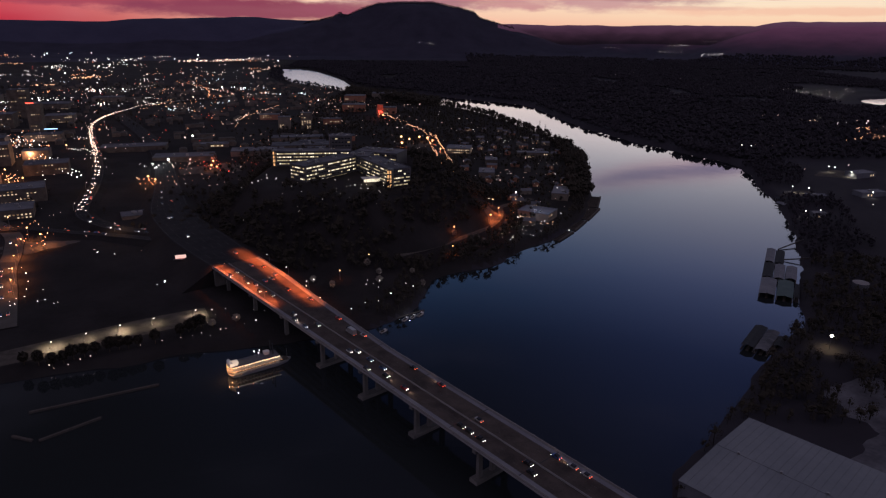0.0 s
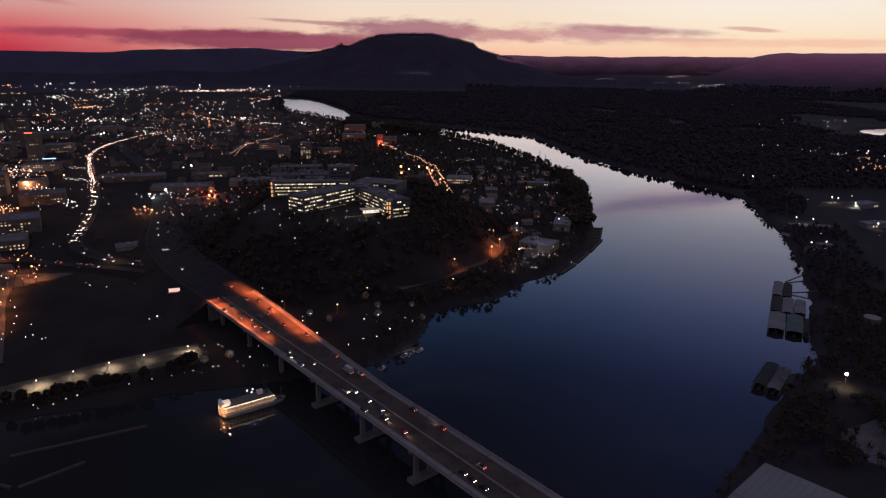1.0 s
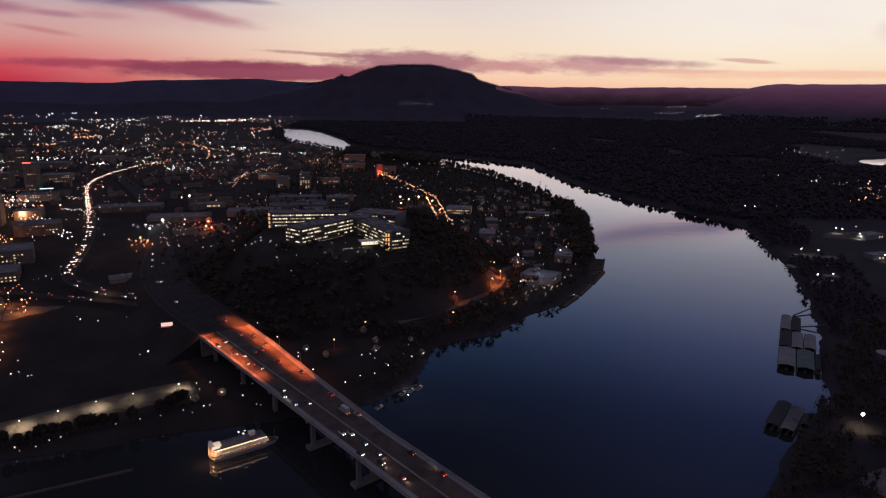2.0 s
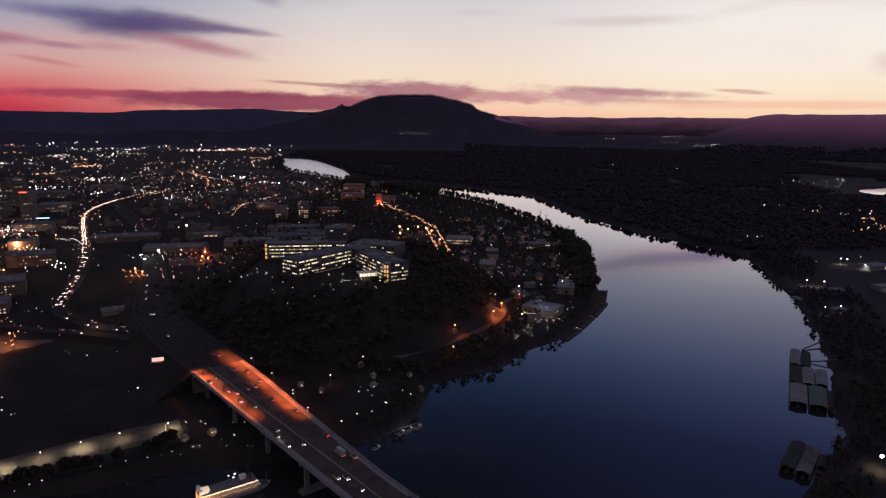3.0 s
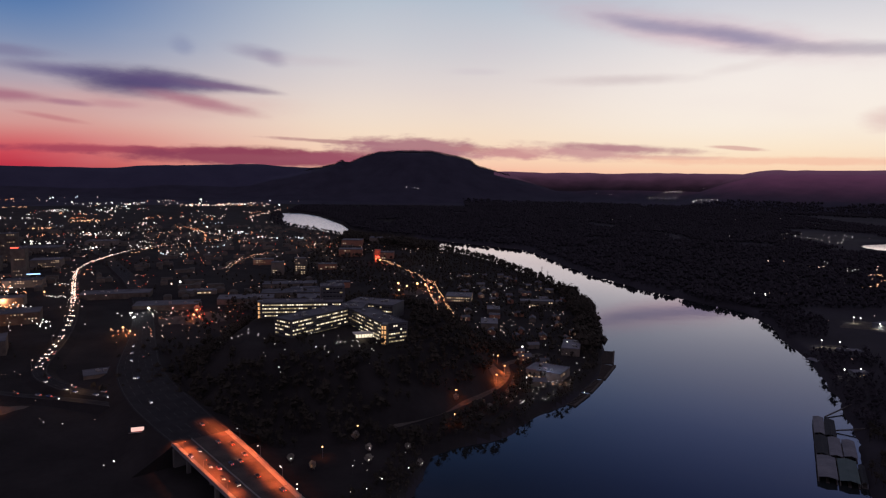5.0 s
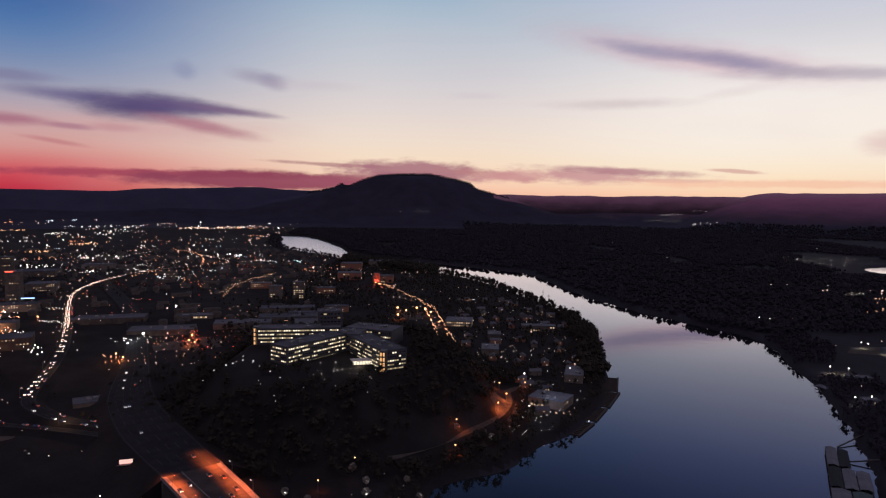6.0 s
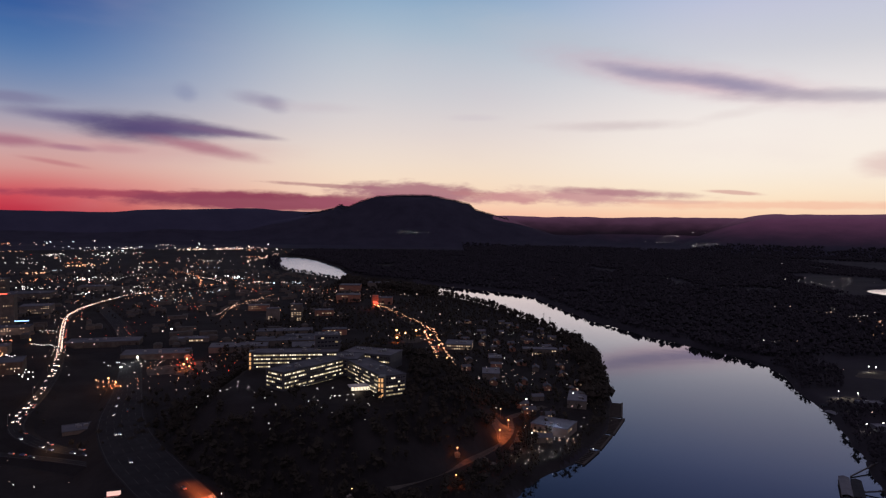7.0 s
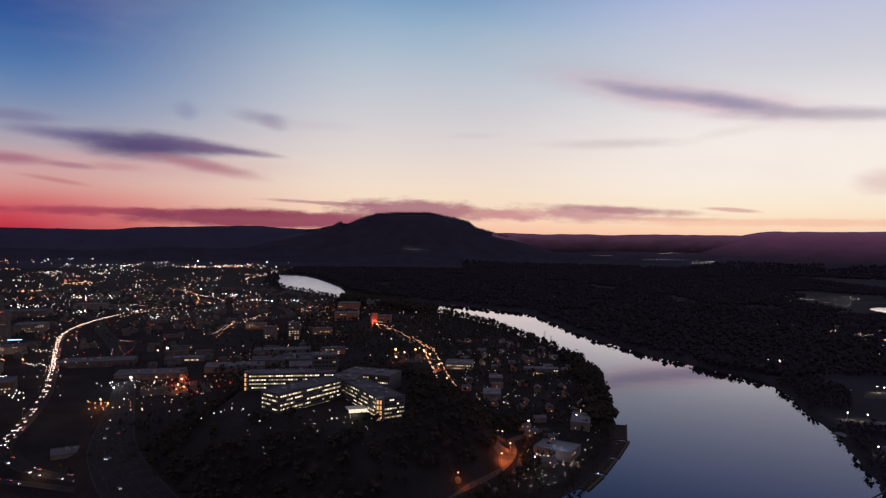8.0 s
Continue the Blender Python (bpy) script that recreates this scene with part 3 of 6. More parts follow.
def woods(name, spots, label, tall=(9, 15), blobs=4, leaves=16, spray=(0.16, 0.34), core=(0.45, 0.75), mat=None, broad=1.0):
    """Many trees as one piece of far wood: a thin trunk, a few masses of crown and loose sprays of leaves each."""
    spots = np.asarray(spots, float)
    n = len(spots)
    base = land(spots[:, 0], spots[:, 1])
    h = rng.uniform(*tall, n) * rng.choice([0.75, 1.0, 1.15], n)
    w = h * rng.uniform(0.26, 0.4, n) * broad
    octa = np.array([(1, 0, 0), (-1, 0, 0), (0, 1, 0), (0, -1, 0), (0, 0, 1), (0, 0, -1)], float)
    of = np.array([(0, 2, 4), (2, 1, 4), (1, 3, 4), (3, 0, 4), (2, 0, 5), (1, 2, 5), (3, 1, 5), (0, 3, 5)])
    V, F, k = [], [], 0
    foot = np.stack([spots[:, 0], spots[:, 1], base], 1)
    # trunks
    tri = np.array([(1, 0, 0), (-0.5, 0.87, 0), (-0.5, -0.87, 0)])
    low = foot[:, None] + tri[None] * (h * 0.025)[:, None, None] - np.array([0, 0, 0.6])
    top = foot[:, None] + tri[None] * (h * 0.008)[:, None, None] + np.array([0, 0, 1.0]) * (h * 0.8)[:, None, None]
    V.append(np.concatenate([low, top], 1).reshape(-1, 3))
    q = np.array([(0, 1, 4, 3), (1, 2, 5, 4), (2, 0, 3, 5)])
    F += (q[None] + (np.arange(n) * 6)[:, None, None]).reshape(-1, 4).tolist()
    k += n * 6
    for b in range(blobs):
        a = rng.uniform(0, 6.283, n)
        off = rng.uniform(0.0, 0.55, n) * w
        cz = h * rng.uniform(0.42, 0.82, n)
        c = foot + np.stack([np.cos(a) * off, np.sin(a) * off, cz], 1)
        size = w * rng.uniform(*core, n)
        jig = octa[None] * rng.uniform(0.7, 1.2, (n, 6, 1)) + rng.normal(0, 0.16, (n, 6, 3))
        V.append((c[:, None] + jig * size[:, None, None]).reshape(-1, 3))
        F += (of[None] + (k + np.arange(n) * 6)[:, None, None]).reshape(-1, 3).tolist()
        k += n * 6
    for b in range(leaves):
        d = rng.normal(0, 1, (n, 3))
        d /= np.linalg.norm(d, axis=1)[:, None]
        c = foot + np.array([0, 0, 1.0]) * (h * 0.64)[:, None] + d * np.stack([w, w, h * 0.36], 1) * rng.uniform(0.75, 1.08, (n, 1))
        p = rng.normal(0, 1, (n, 3))
        u = np.cross(d, p)
        u /= np.linalg.norm(u, axis=1)[:, None] + 1e-6
        t = rng.normal(0, 1, (n, 3))
        s = (w * rng.uniform(*spray, n))[:, None]
        V.append(np.stack([c - u * s, c + t * s * 0.5, c + u * s * 0.9 + d * s * 0.6], 1).reshape(-1, 3))
        F += (np.arange(3)[None] + (k + np.arange(n) * 3)[:, None]).tolist()
        k += n * 3
    ob = sheet(name, np.vstack(V), F, mat or MAT_LEAF)
    return tagged(ob, label, "trees", kind="stuff")


def scatter(n, x0, x1, y0, y1, keep):
    x, y = rng.uniform(x0, x1, n), rng.uniform(y0, y1, n)
    ok = keep(x, y, shore(x, y))
    return np.stack([x[ok], y[ok]], 1)


def thin(spots, gap):
    """Drops spots that stand closer than gap to an earlier one."""
    seen, out = set(), []
    for x, y in spots:
        key = (int(x // gap), int(y // gap))
        if key not in seen:
            seen.add(key)
            out.append((x, y))
    return np.array(out)


BRIDGE_U, BRIDGE_N, BRIDGE_C = Vector((0.645, -0.765, 0)).normalized(), Vector((0.765, 0.645, 0)).normalized(), 216.0
off_bridge = lambda x, y: np.abs(x * BRIDGE_N.x + y * BRIDGE_N.y - BRIDGE_C) > 26
near_hill = lambda x, y: hill_part(x, y)
campus = lambda x, y: (x > -228) & (x < -38) & (y > 735) & (y < 888)
LANE = [(120, 880), (94, 853), (72, 830), (70, 793), (56, 748), (20, 690), (-10, 655), (-44, 626)]


def off_lane(x, y, gap=14):
    p = curve_points(LANE, 8)
    return np.min(np.hypot(x[:, None] - p[None, :, 0], y[:, None] - p[None, :, 1]), 1) > gap



woods("hill_woods", thin(scatter(5000, -300, 90, 590, 1040, lambda x, y, d: (near_hill(x, y) < 1.12) & (d > 4) & off_lane(x, y) & off_bridge(x, y) & ~campus(x, y) & ~((x > -235) & (x < -45) & (y > 686) & (y < 745) & (lumps(x, y, 16, 33) > 0.3)) & (lumps(x, y, 30, 21) > 0.16)), 6.5),
      "dense dark trees that cover the slopes of the hill", (8, 14), 6, 60, (0.1, 0.24), (0.35, 0.6))
woods("riverside_trees", thin(scatter(9000, -120, 260, 470, 1000, lambda x, y, d: south_side(x, y) & (d > 3) & (d < 26) & off_bridge(x, y) & off_lane(x, y, 9) & (lumps(x, y, 22, 22) > 0.3) & ((y < 640) | (y > 840) | (d < 14))), 6.5),
      "bare autumn trees along the south bank of the river", (6, 11), 5, 70, (0.1, 0.22), (0.3, 0.55))
woods("point_woods", thin(scatter(9000, -150, 270, 900, 1320, lambda x, y, d: south_side(x, y) & (d > 2) & (d < 34)), 8),
      "dark belt of tall trees along the river bank", (13, 20), 5, 30)
woods("point_woods", thin(scatter(12000, -400, 270, 1320, 2500, lambda x, y, d: south_side(x, y) & (d > 2) & (d < 34) & ((y < 2000) | (x > -60))), 9),
      "dark belt of trees along the river bank", (11, 17), 4, 20)
woods("mill_woods", thin(scatter(9000, -330, -10, 1950, 2450, lambda x, y, d: south_side(x, y) & (d > 2) & (d < 90)), 10),
      "tall dark trees by the mills on the river bank", (18, 26), 4, 18)
woods("neighbourhood_trees", thin(scatter(9000, -350, 235, 700, 2300, lambda x, y, d: south_side(x, y) & (d > 34) & (near_hill(x, y) > 1.1) & off_lane(x, y) & (lumps(x, y, 60, 23) > 0.3)), 11),
      "scattered street trees between the houses", (7, 13), 3, 14)
woods("north_bank_woods", thin(scatter(9000, 100, 620, 250, 640, lambda x, y, d: ~south_side(x, y) & (d > 2) & (d < 75) & off_bridge(x, y) & (lumps(x, y, 45, 24) > 0.28) & ~((x > 100) & (y < 345) & (d > 3)) & (np.hypot(x - 285, y - 440) > 15) & (np.hypot(x - 379, y - 560) > 14) & ~((x > 255) & (y < 430) & (lumps(x, y, 30, 35) > 0.3))), 7),
      "dark trees along the north bank of the river", (7, 13), 6, 110, (0.08, 0.2), (0.28, 0.5))
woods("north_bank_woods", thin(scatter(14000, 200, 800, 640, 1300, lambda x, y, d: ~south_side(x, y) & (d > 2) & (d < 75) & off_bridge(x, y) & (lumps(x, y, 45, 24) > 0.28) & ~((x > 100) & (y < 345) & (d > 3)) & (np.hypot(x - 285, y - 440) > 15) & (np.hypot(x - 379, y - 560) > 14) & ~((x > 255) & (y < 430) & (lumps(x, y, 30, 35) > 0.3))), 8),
      "dark trees along the north bank of the river", (7, 13), 5, 40, (0.12, 0.26), (0.4, 0.65), MAT_HAZED_LEAF)
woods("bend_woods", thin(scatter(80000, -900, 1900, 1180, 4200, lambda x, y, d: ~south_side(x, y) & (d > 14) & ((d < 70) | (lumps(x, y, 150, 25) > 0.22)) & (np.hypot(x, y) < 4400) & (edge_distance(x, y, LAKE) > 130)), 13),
      "wide dark forest inside the river bend", (9, 13), 3, 12, mat=MAT_HAZED_LEAF, broad=1.9)
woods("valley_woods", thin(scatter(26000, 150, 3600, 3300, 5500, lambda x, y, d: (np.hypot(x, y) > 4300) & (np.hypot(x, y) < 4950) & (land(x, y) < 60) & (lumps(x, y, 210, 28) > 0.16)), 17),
      "far dark woods at the foot of the ridges", (10, 14), 3, 8, mat=MAT_HAZED_LEAF, broad=2.3)
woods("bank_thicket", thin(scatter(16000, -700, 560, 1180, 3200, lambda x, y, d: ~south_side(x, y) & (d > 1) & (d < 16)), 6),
      "low thicket along the water's edge of the bend", (5, 8), 3, 14, mat=MAT_HAZED_LEAF)
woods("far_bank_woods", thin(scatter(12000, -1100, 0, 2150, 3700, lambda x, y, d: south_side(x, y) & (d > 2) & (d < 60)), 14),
      "trees along the far reach of the river", (10, 15), 3, 10, mat=MAT_HAZED_LEAF)
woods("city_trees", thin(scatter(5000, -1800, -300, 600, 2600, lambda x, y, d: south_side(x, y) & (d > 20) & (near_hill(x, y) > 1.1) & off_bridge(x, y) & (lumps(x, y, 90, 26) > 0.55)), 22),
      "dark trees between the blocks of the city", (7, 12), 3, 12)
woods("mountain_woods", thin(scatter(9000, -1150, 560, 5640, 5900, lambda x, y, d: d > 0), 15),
      "trees on the crest of the flat-topped mountain", (7, 12), 3, 8, mat=MAT_HAZED_LEAF)
# ---- lamps that light their surroundings ----
def lamp_light(name, x, y, z, rgb, watts, size=0.4, spot=None, aim=None):
    data = bpy.data.lights.new(name, "SPOT" if spot else "POINT")
    data.energy, data.color, data.shadow_soft_size = watts * PLAN ** 2, rgb, size
    ob = new(name, data)
    ob.location = (x * PLAN, y * PLAN, z * PLAN)
    if spot:
        data.spot_size, data.spot_blend = radians(spot), 1.0
    if aim:
        ob.matrix_basis = look(ob.location, ob.location + Vector(aim))
    return ob


SODIUM, WARM, COOL = (1.0, 0.19, 0.04), (1.0, 0.7, 0.42), (0.95, 0.98, 1.0)


def street_lamp(x, y, z, tall, glow, turn=0.0, head=0.55, group="street lamps"):
    """A pole with an arm and a glowing head."""
    t = thing("street_lamp", pose(x, y, z, 0, 0, math.degrees(turn)), "tall grey steel street lamp with a glowing head", "street lamp", group)
    Geo().tube(0, 0, -0.5, 0.14, 0.08, tall + 0.5, 6).make("pole", MAT_STEEL, t)
    Geo().bar((0, 0, tall - 0.1), (1.6, 0, tall + 0.25), 0.1).make("arm", MAT_STEEL, t)
    Geo().ball(1.7, 0, tall + 0.1, head).make("lamp_head", glow, t, "glowing lamp head")
    return t


# ---- roads ----
def flat(x, y):
    return float(land(np.array([x]), np.array([y]))[0])


def road(name, points, width, heights, label, lanes=4, mat=None, category="road", flare=()):
    """A road on a low bank: carriageway, shoulders that fall to the ground, and painted lines."""
    line = curve_points(points, 12)
    n = len(line)
    d = np.gradient(line, axis=0)
    d /= np.linalg.norm(d, axis=1)[:, None]
    side = np.stack([d[:, 1], -d[:, 0]], 1)
    s = np.concatenate([[0], np.cumsum(np.linalg.norm(np.diff(line, axis=0), axis=1))])
    ground = land(line[:, 0], line[:, 1])
    z = ground + np.interp(s / s[-1], [k for k, _ in heights], [h for _, h in heights])
    z = np.convolve(np.pad(z, 4, "edge"), np.ones(9) / 9, "valid")
    g, paint = Geo(), Geo()
    wide = np.full(n, float(width)) if not flare else np.interp(s / s[-1], [k for k, _ in flare], [w for _, w in flare])
    skirt = wide / 2 + 6 + (z - ground) * 1.9
    for i in range(n - 1):
        for o0, o1, b0, b1, slot in ((-1, 1, 0, 0, 0), (None, -1, 1, 0, 1), (1, None, 0, 1, 1)):
            vs = []
            for j, o, low in ((i, o0, b0), (i, o1, b1), (i + 1, o1, b1), (i + 1, o0, b0)):
                off = o * wide[j] / 2 if o is not None else (-skirt[j] if o0 is None else skirt[j])
                p = line[j] + side[j] * off
                vs.append((p[0], p[1], z[j] if not low else min(ground[j], z[j]) - 3))
            g.add(vs, [(0, 1, 2, 3)], slot)
        for k in range(lanes + 1):
            if k in (0, lanes) or i % 2 == 0:
                p0, p1 = line[i] + side[i] * (k / lanes - 0.5) * (wide[i] - 3), line[i + 1] + side[i + 1] * (k / lanes - 0.5) * (wide[i + 1] - 3)
                w = side[i] * 0.12
                paint.add([(p0[0] - w[0], p0[1] - w[1], z[i] + 0.02), (p0[0] + w[0], p0[1] + w[1], z[i] + 0.02),
                       (p1[0] + w[0], p1[1] + w[1], z[i + 1] + 0.02), (p1[0] - w[0], p1[1] - w[1], z[i + 1] + 0.02)], [(0, 1, 2, 3)])
    for j in (0, n - 1):
        ends = [(line[j] + side[j] * o, h) for o, h in ((-skirt[j], min(ground[j], z[j]) - 3), (-wide[j] / 2, z[j]), (wide[j] / 2, z[j]), (skirt[j], min(ground[j], z[j]) - 3))]
        g.add([(q[0], q[1], h) for q, h in ends], [(0, 1, 2, 3)], 1)
    ob = g.make(name, [mat or MAT_ASPHALT, MAT_GROUND])
    tagged(paint.make("lane_lines", MAT_PAINT, ob), kind="stuff")
    tagged(ob, label, category, kind="structure")
    return line, side, z


freeway = road("freeway", [(-186, 570), (-222, 612), (-272, 678), (-326, 768), (-374, 880), (-430, 1010), (-505, 1170), (-610, 1360), (-740, 1560), (-900, 1800), (-1200, 2150)],
               27, [(0, 16), (0.06, 13), (0.14, 8), (0.25, 3), (1, 1.5)], "wide dark city freeway of worn asphalt", 6, flare=[(0, 45), (0.05, 50), (0.12, 46), (0.2, 34), (0.3, 27), (1, 27)])
curve = road("curved_highway", [(-215, 640), (-262, 668), (-318, 690), (-368, 710), (-420, 750), (-444, 792), (-458, 830), (-486, 905), (-527, 1000), (-598, 1138), (-700, 1326), (-776, 1480),
                                (-812, 1620), (-826, 1770), (-815, 1890), (-770, 1975), (-712, 2050), (-668, 2130), (-690, 2215), (-780, 2330), (-910, 2480)],
             15, [(0, 6), (0.1, 4), (0.3, 5), (1, 2)], "curved highway full of slow evening traffic", 3)
parkway = road("parkway", [(-170, 1690), (-131, 1618), (-69, 1469), (-26, 1337), (-8, 1170), (12, 1012), (40, 920)], 15, [(0, 1), (1, 1.5)], "parkway lit orange by its street lamps", 4)
lane = road("riverside_lane", LANE, 10, [(0, 0.5), (1, 0.5)], "narrow lane beside the river lit orange", 2, MAT_PROM)
avenue = road("downtown_street", [(-335, 462), (-375, 529), (-406, 579), (-434, 636), (-472, 692), (-560, 765), (-700, 850), (-1000, 1010)], 17, [(0, 0.6), (1, 1)], "downtown street under orange street lamps", 4, MAT_WALK)
ramp_road = road("ramp", [(-600, 640), (-480, 700), (-400, 690), (-330, 672), (-280, 650), (-232, 600)], 10, [(0, 1), (0.5, 3), (1, 7)], "dark freeway ramp with a few cars", 2)

# ---- the river bridge ----
def on_bridge(s, o, z):
    p = BRIDGE_U * s + BRIDGE_N * (BRIDGE_C + o)
    return (p.x, p.y, z)


BRIDGE_Z, BRIDGE_S0, BRIDGE_S1 = 24.0, -556.0, 70.0
BTURN = math.atan2(BRIDGE_U.y, BRIDGE_U.x)


def bridge_side(s):
    """Offset of the downstream edge: the deck widens towards the city, where the slip roads join."""
    return float(np.interp(s, [-556, -500, -430, -330], [29.5, 27.3, 22.3, 16.3]))


BRIDGE_L = -14.8


def strip(lo, hi, z0, z1, mid, step=12.0):
    """A long solid along the bridge between two offsets, which may change with s."""
    g = Geo()
    cuts = np.linspace(BRIDGE_S0, BRIDGE_S1, int((BRIDGE_S1 - BRIDGE_S0) / step) + 1)
    ring = [(x - mid, y, z) for x in cuts for y, z in ((lo(x), z0), (hi(x), z0), (hi(x), z1), (lo(x), z1))]
    faces = [(4 * k + a, 4 * k + (a + 1) % 4, 4 * k + 4 + (a + 1) % 4, 4 * k + 4 + a) for k in range(len(cuts) - 1) for a in range(4)]
    return g.add(ring, faces + [(3, 2, 1, 0), tuple(len(ring) - 4 + a for a in range(4))])


def build_bridge():
    mid = (BRIDGE_S0 + BRIDGE_S1) / 2
    long = BRIDGE_S1 - BRIDGE_S0
    b = thing("road_bridge", pose(*on_bridge(mid, 0, 0), 0, 0, math.degrees(BTURN)), "long concrete girder bridge carrying a wide road over the river", "bridge")
    z = BRIDGE_Z
    left = lambda k: (lambda s: BRIDGE_L + k)
    right = lambda k: (lambda s: bridge_side(s) + k)
    strip(left(0), right(0), z - 0.45, z, mid).make("deck", MAT_DECK, b)
    post = Geo().box(0, 0, 0, 0.9, 0.6, 1.2).mesh("parapet_post", MAT_CONCRETE)
    for edge, a in ((left, 1), (right, -1)):
        span = lambda p, q: (edge(min(p * a, q * a)), edge(max(p * a, q * a)))
        strip(*span(0, 0.5), z, z + 0.55, mid).make("parapet", MAT_CONCRETE, b)
        strip(*span(0.1, 0.4), z + 0.55, z + 1.05, mid).make("parapet_rail", MAT_CONCRETE, b)
        for k in range(int(long / 14)):
            s = BRIDGE_S0 + 7 + k * 14
            child("parapet_post", post, b, "", pose(s - mid, edge(0.25 * a)(s), z))
        strip(*span(0.5, 3.6), z + 0.004, z + 0.016, mid).make("shoulder", MAT_SHOULDER, b, "pale concrete shoulder")
        strip(*span(-0.55, -0.2), z - 1.0, z, mid).make("fascia", MAT_CONCRETE, b)
    Geo().box(0, 0, z, long, 0.62, 0.45).box(0, 0, z + 0.45, long, 0.26, 0.5).make("median_barrier", MAT_CONCRETE, b)
    for k in range(7):
        at = lambda s, w: BRIDGE_L + 2.6 + (bridge_side(s) - BRIDGE_L - 5.2) * k / 6 + w
        strip(lambda s: at(s, -0.25), lambda s: at(s, 0.25), z - 3.2, z - 0.45, mid, 24).make("girder", MAT_STEEL, b)
    g = Geo()
    for o in (-11.0, -1.1, 1.1):
        g.box(0, o, z + 0.018, long, 0.16, 0.008)
    for o in (-8.0, -4.6, 4.6, 8.4):
        for k in range(int(long / 12)):
            g.box(-long / 2 + 6 + k * 12, o, z + 0.018, 3.2, 0.16, 0.008)
    tagged(g.make("lane_markings", MAT_PAINT, b), kind="stuff")
    strip(right(-3.95), right(-3.8), z + 0.018, z + 0.026, mid).make("edge_line", MAT_PAINT, b)
    for k in range(int(long / 52) + 1):
        s = BRIDGE_S0 + 10 + k * 52
        w = bridge_side(s) - BRIDGE_L - 1
        Geo().box(s - mid, BRIDGE_L + 0.5 + w / 2, z + 0.02, 0.5, w, 0.01).make("expansion_joint", MAT_DARK, b)
    for k in range(12):
        s = BRIDGE_S0 + 18 + k * 54
        x, y, _ = on_bridge(s, 0, 0)
        base = min(flat(x, y), 0) - 4
        r = bridge_side(s) - 1.3
        Geo().box(s - mid, (r - 13.5) / 2, z - 5.2, 2.6, r + 13.5, 2.0).make("pier_cap", MAT_PIER, b)
        for o in (-9, (r - 13.5) / 2, r - 4.5):
            Geo().box(s - mid, o, base, 2.4, 3.0, z - 5.2 - base, 0, 0, 0.86).make("pier_column", MAT_PIER, b)
        if flat(x, y) < 2:
            Geo().box(s - mid, (r - 13.5) / 2, -4, 6, r + 14, 6.2, 0, 0, 0.96).make("pier_footing", MAT_PIER, b)
    for s in (BRIDGE_S0, BRIDGE_S1):
        x, y, _ = on_bridge(s, 0, 0)
        r = bridge_side(s)
        Geo().box(s - mid + (2 if s < 0 else -2), (r - 14.8) / 2, flat(x, y) - 8, 4, r + 14.8, z - 3.3 - flat(x, y) + 8).make("abutment", MAT_PIER, b)


build_bridge()
# sodium light over the bridge's city end and approach; spots without posts are added
lamp_dice = random.Random(5)
for k, s in enumerate(np.arange(-588, -426, 8)):
    for a in (1, -1):
        if a > 0 and not -562 < s < -440:
            continue
        edge = BRIDGE_L if a > 0 else bridge_side(s)
        if k % 5 == 2 and s > -556:
            street_lamp(*on_bridge(s, edge + 0.25 * a, BRIDGE_Z + 1.0), 8.4, GLOW_LANTERN if a < 0 else GLOW_ORANGE, math.atan2(BRIDGE_N.y * a, BRIDGE_N.x * a), 0.3 if a < 0 else 0.16, "bridge lamps")
        q = on_bridge(s, edge + (6.0 if a < 0 else 5.2) * a, BRIDGE_Z + 7.2)
        fade = float(np.interp(s, [-590, -560, -470, -428], [0.35, 1.0, 1.0, 0.3])) * lamp_dice.uniform(0.3, 1.4)
        lamp_light("bridge_fill_spot", *q, (1.0, 0.17, 0.04), (34000 if a < 0 else 27000) * fade, 0.5, 126 if a < 0 else 108)


# ---- vehicles ----
def car_meshes(long, wide, tall, truck=False):
    h = tall * 0.52
    body = Geo().box(0, 0, 0.28, long, wide, h, 0, 0, 0.95)
    if truck:
        body.box(-long * 0.12, 0, 0.28 + h * 0.6, long * 0.74, wide, tall - h * 0.4)
    cabin = Geo().box(-long * 0.06 if not truck else long * 0.36, 0, 0.27 + h, long * (0.52 if not truck else 0.2), wide * 0.9, tall - h - 0.1, 0, 0, 0.8)
    wheel = bpy.data.meshes.new("wheel")
    g = Geo()
    n = 10
    vs = [(0.33 * math.cos(6.283 * i / n), yy, 0.33 + 0.33 * math.sin(6.283 * i / n)) for yy in (-0.12, 0.12) for i in range(n)]
    g.add(vs, [(i, (i + 1) % n, n + (i + 1) % n, n + i) for i in range(n)] + [tuple(range(n)), tuple(range(2 * n - 1, n - 1, -1))])
    return body, cabin, g


PAINTS = [stuff_mat("car_paint_" + c, lo, hi, 0.5, 0.3, 0.2, 0) for c, lo, hi in (("silver", (0.16, 0.165, 0.17), (0.22, 0.22, 0.225)), ("black", (0.01, 0.01, 0.011), (0.02, 0.02, 0.02)),
          ("white", (0.26, 0.26, 0.26), (0.34, 0.34, 0.335)), ("red", (0.2, 0.02, 0.02), (0.28, 0.03, 0.03)), ("blue", (0.02, 0.04, 0.12), (0.03, 0.06, 0.16)))]
HEAD = glow_mat("headlight", (1.0, 0.86, 0.74), 15)
FAR_HEAD = glow_mat("far_headlight", (1.0, 0.66, 0.5), 19)
TAIL = glow_mat("taillight", (1.0, 0.12, 0.05), 6)


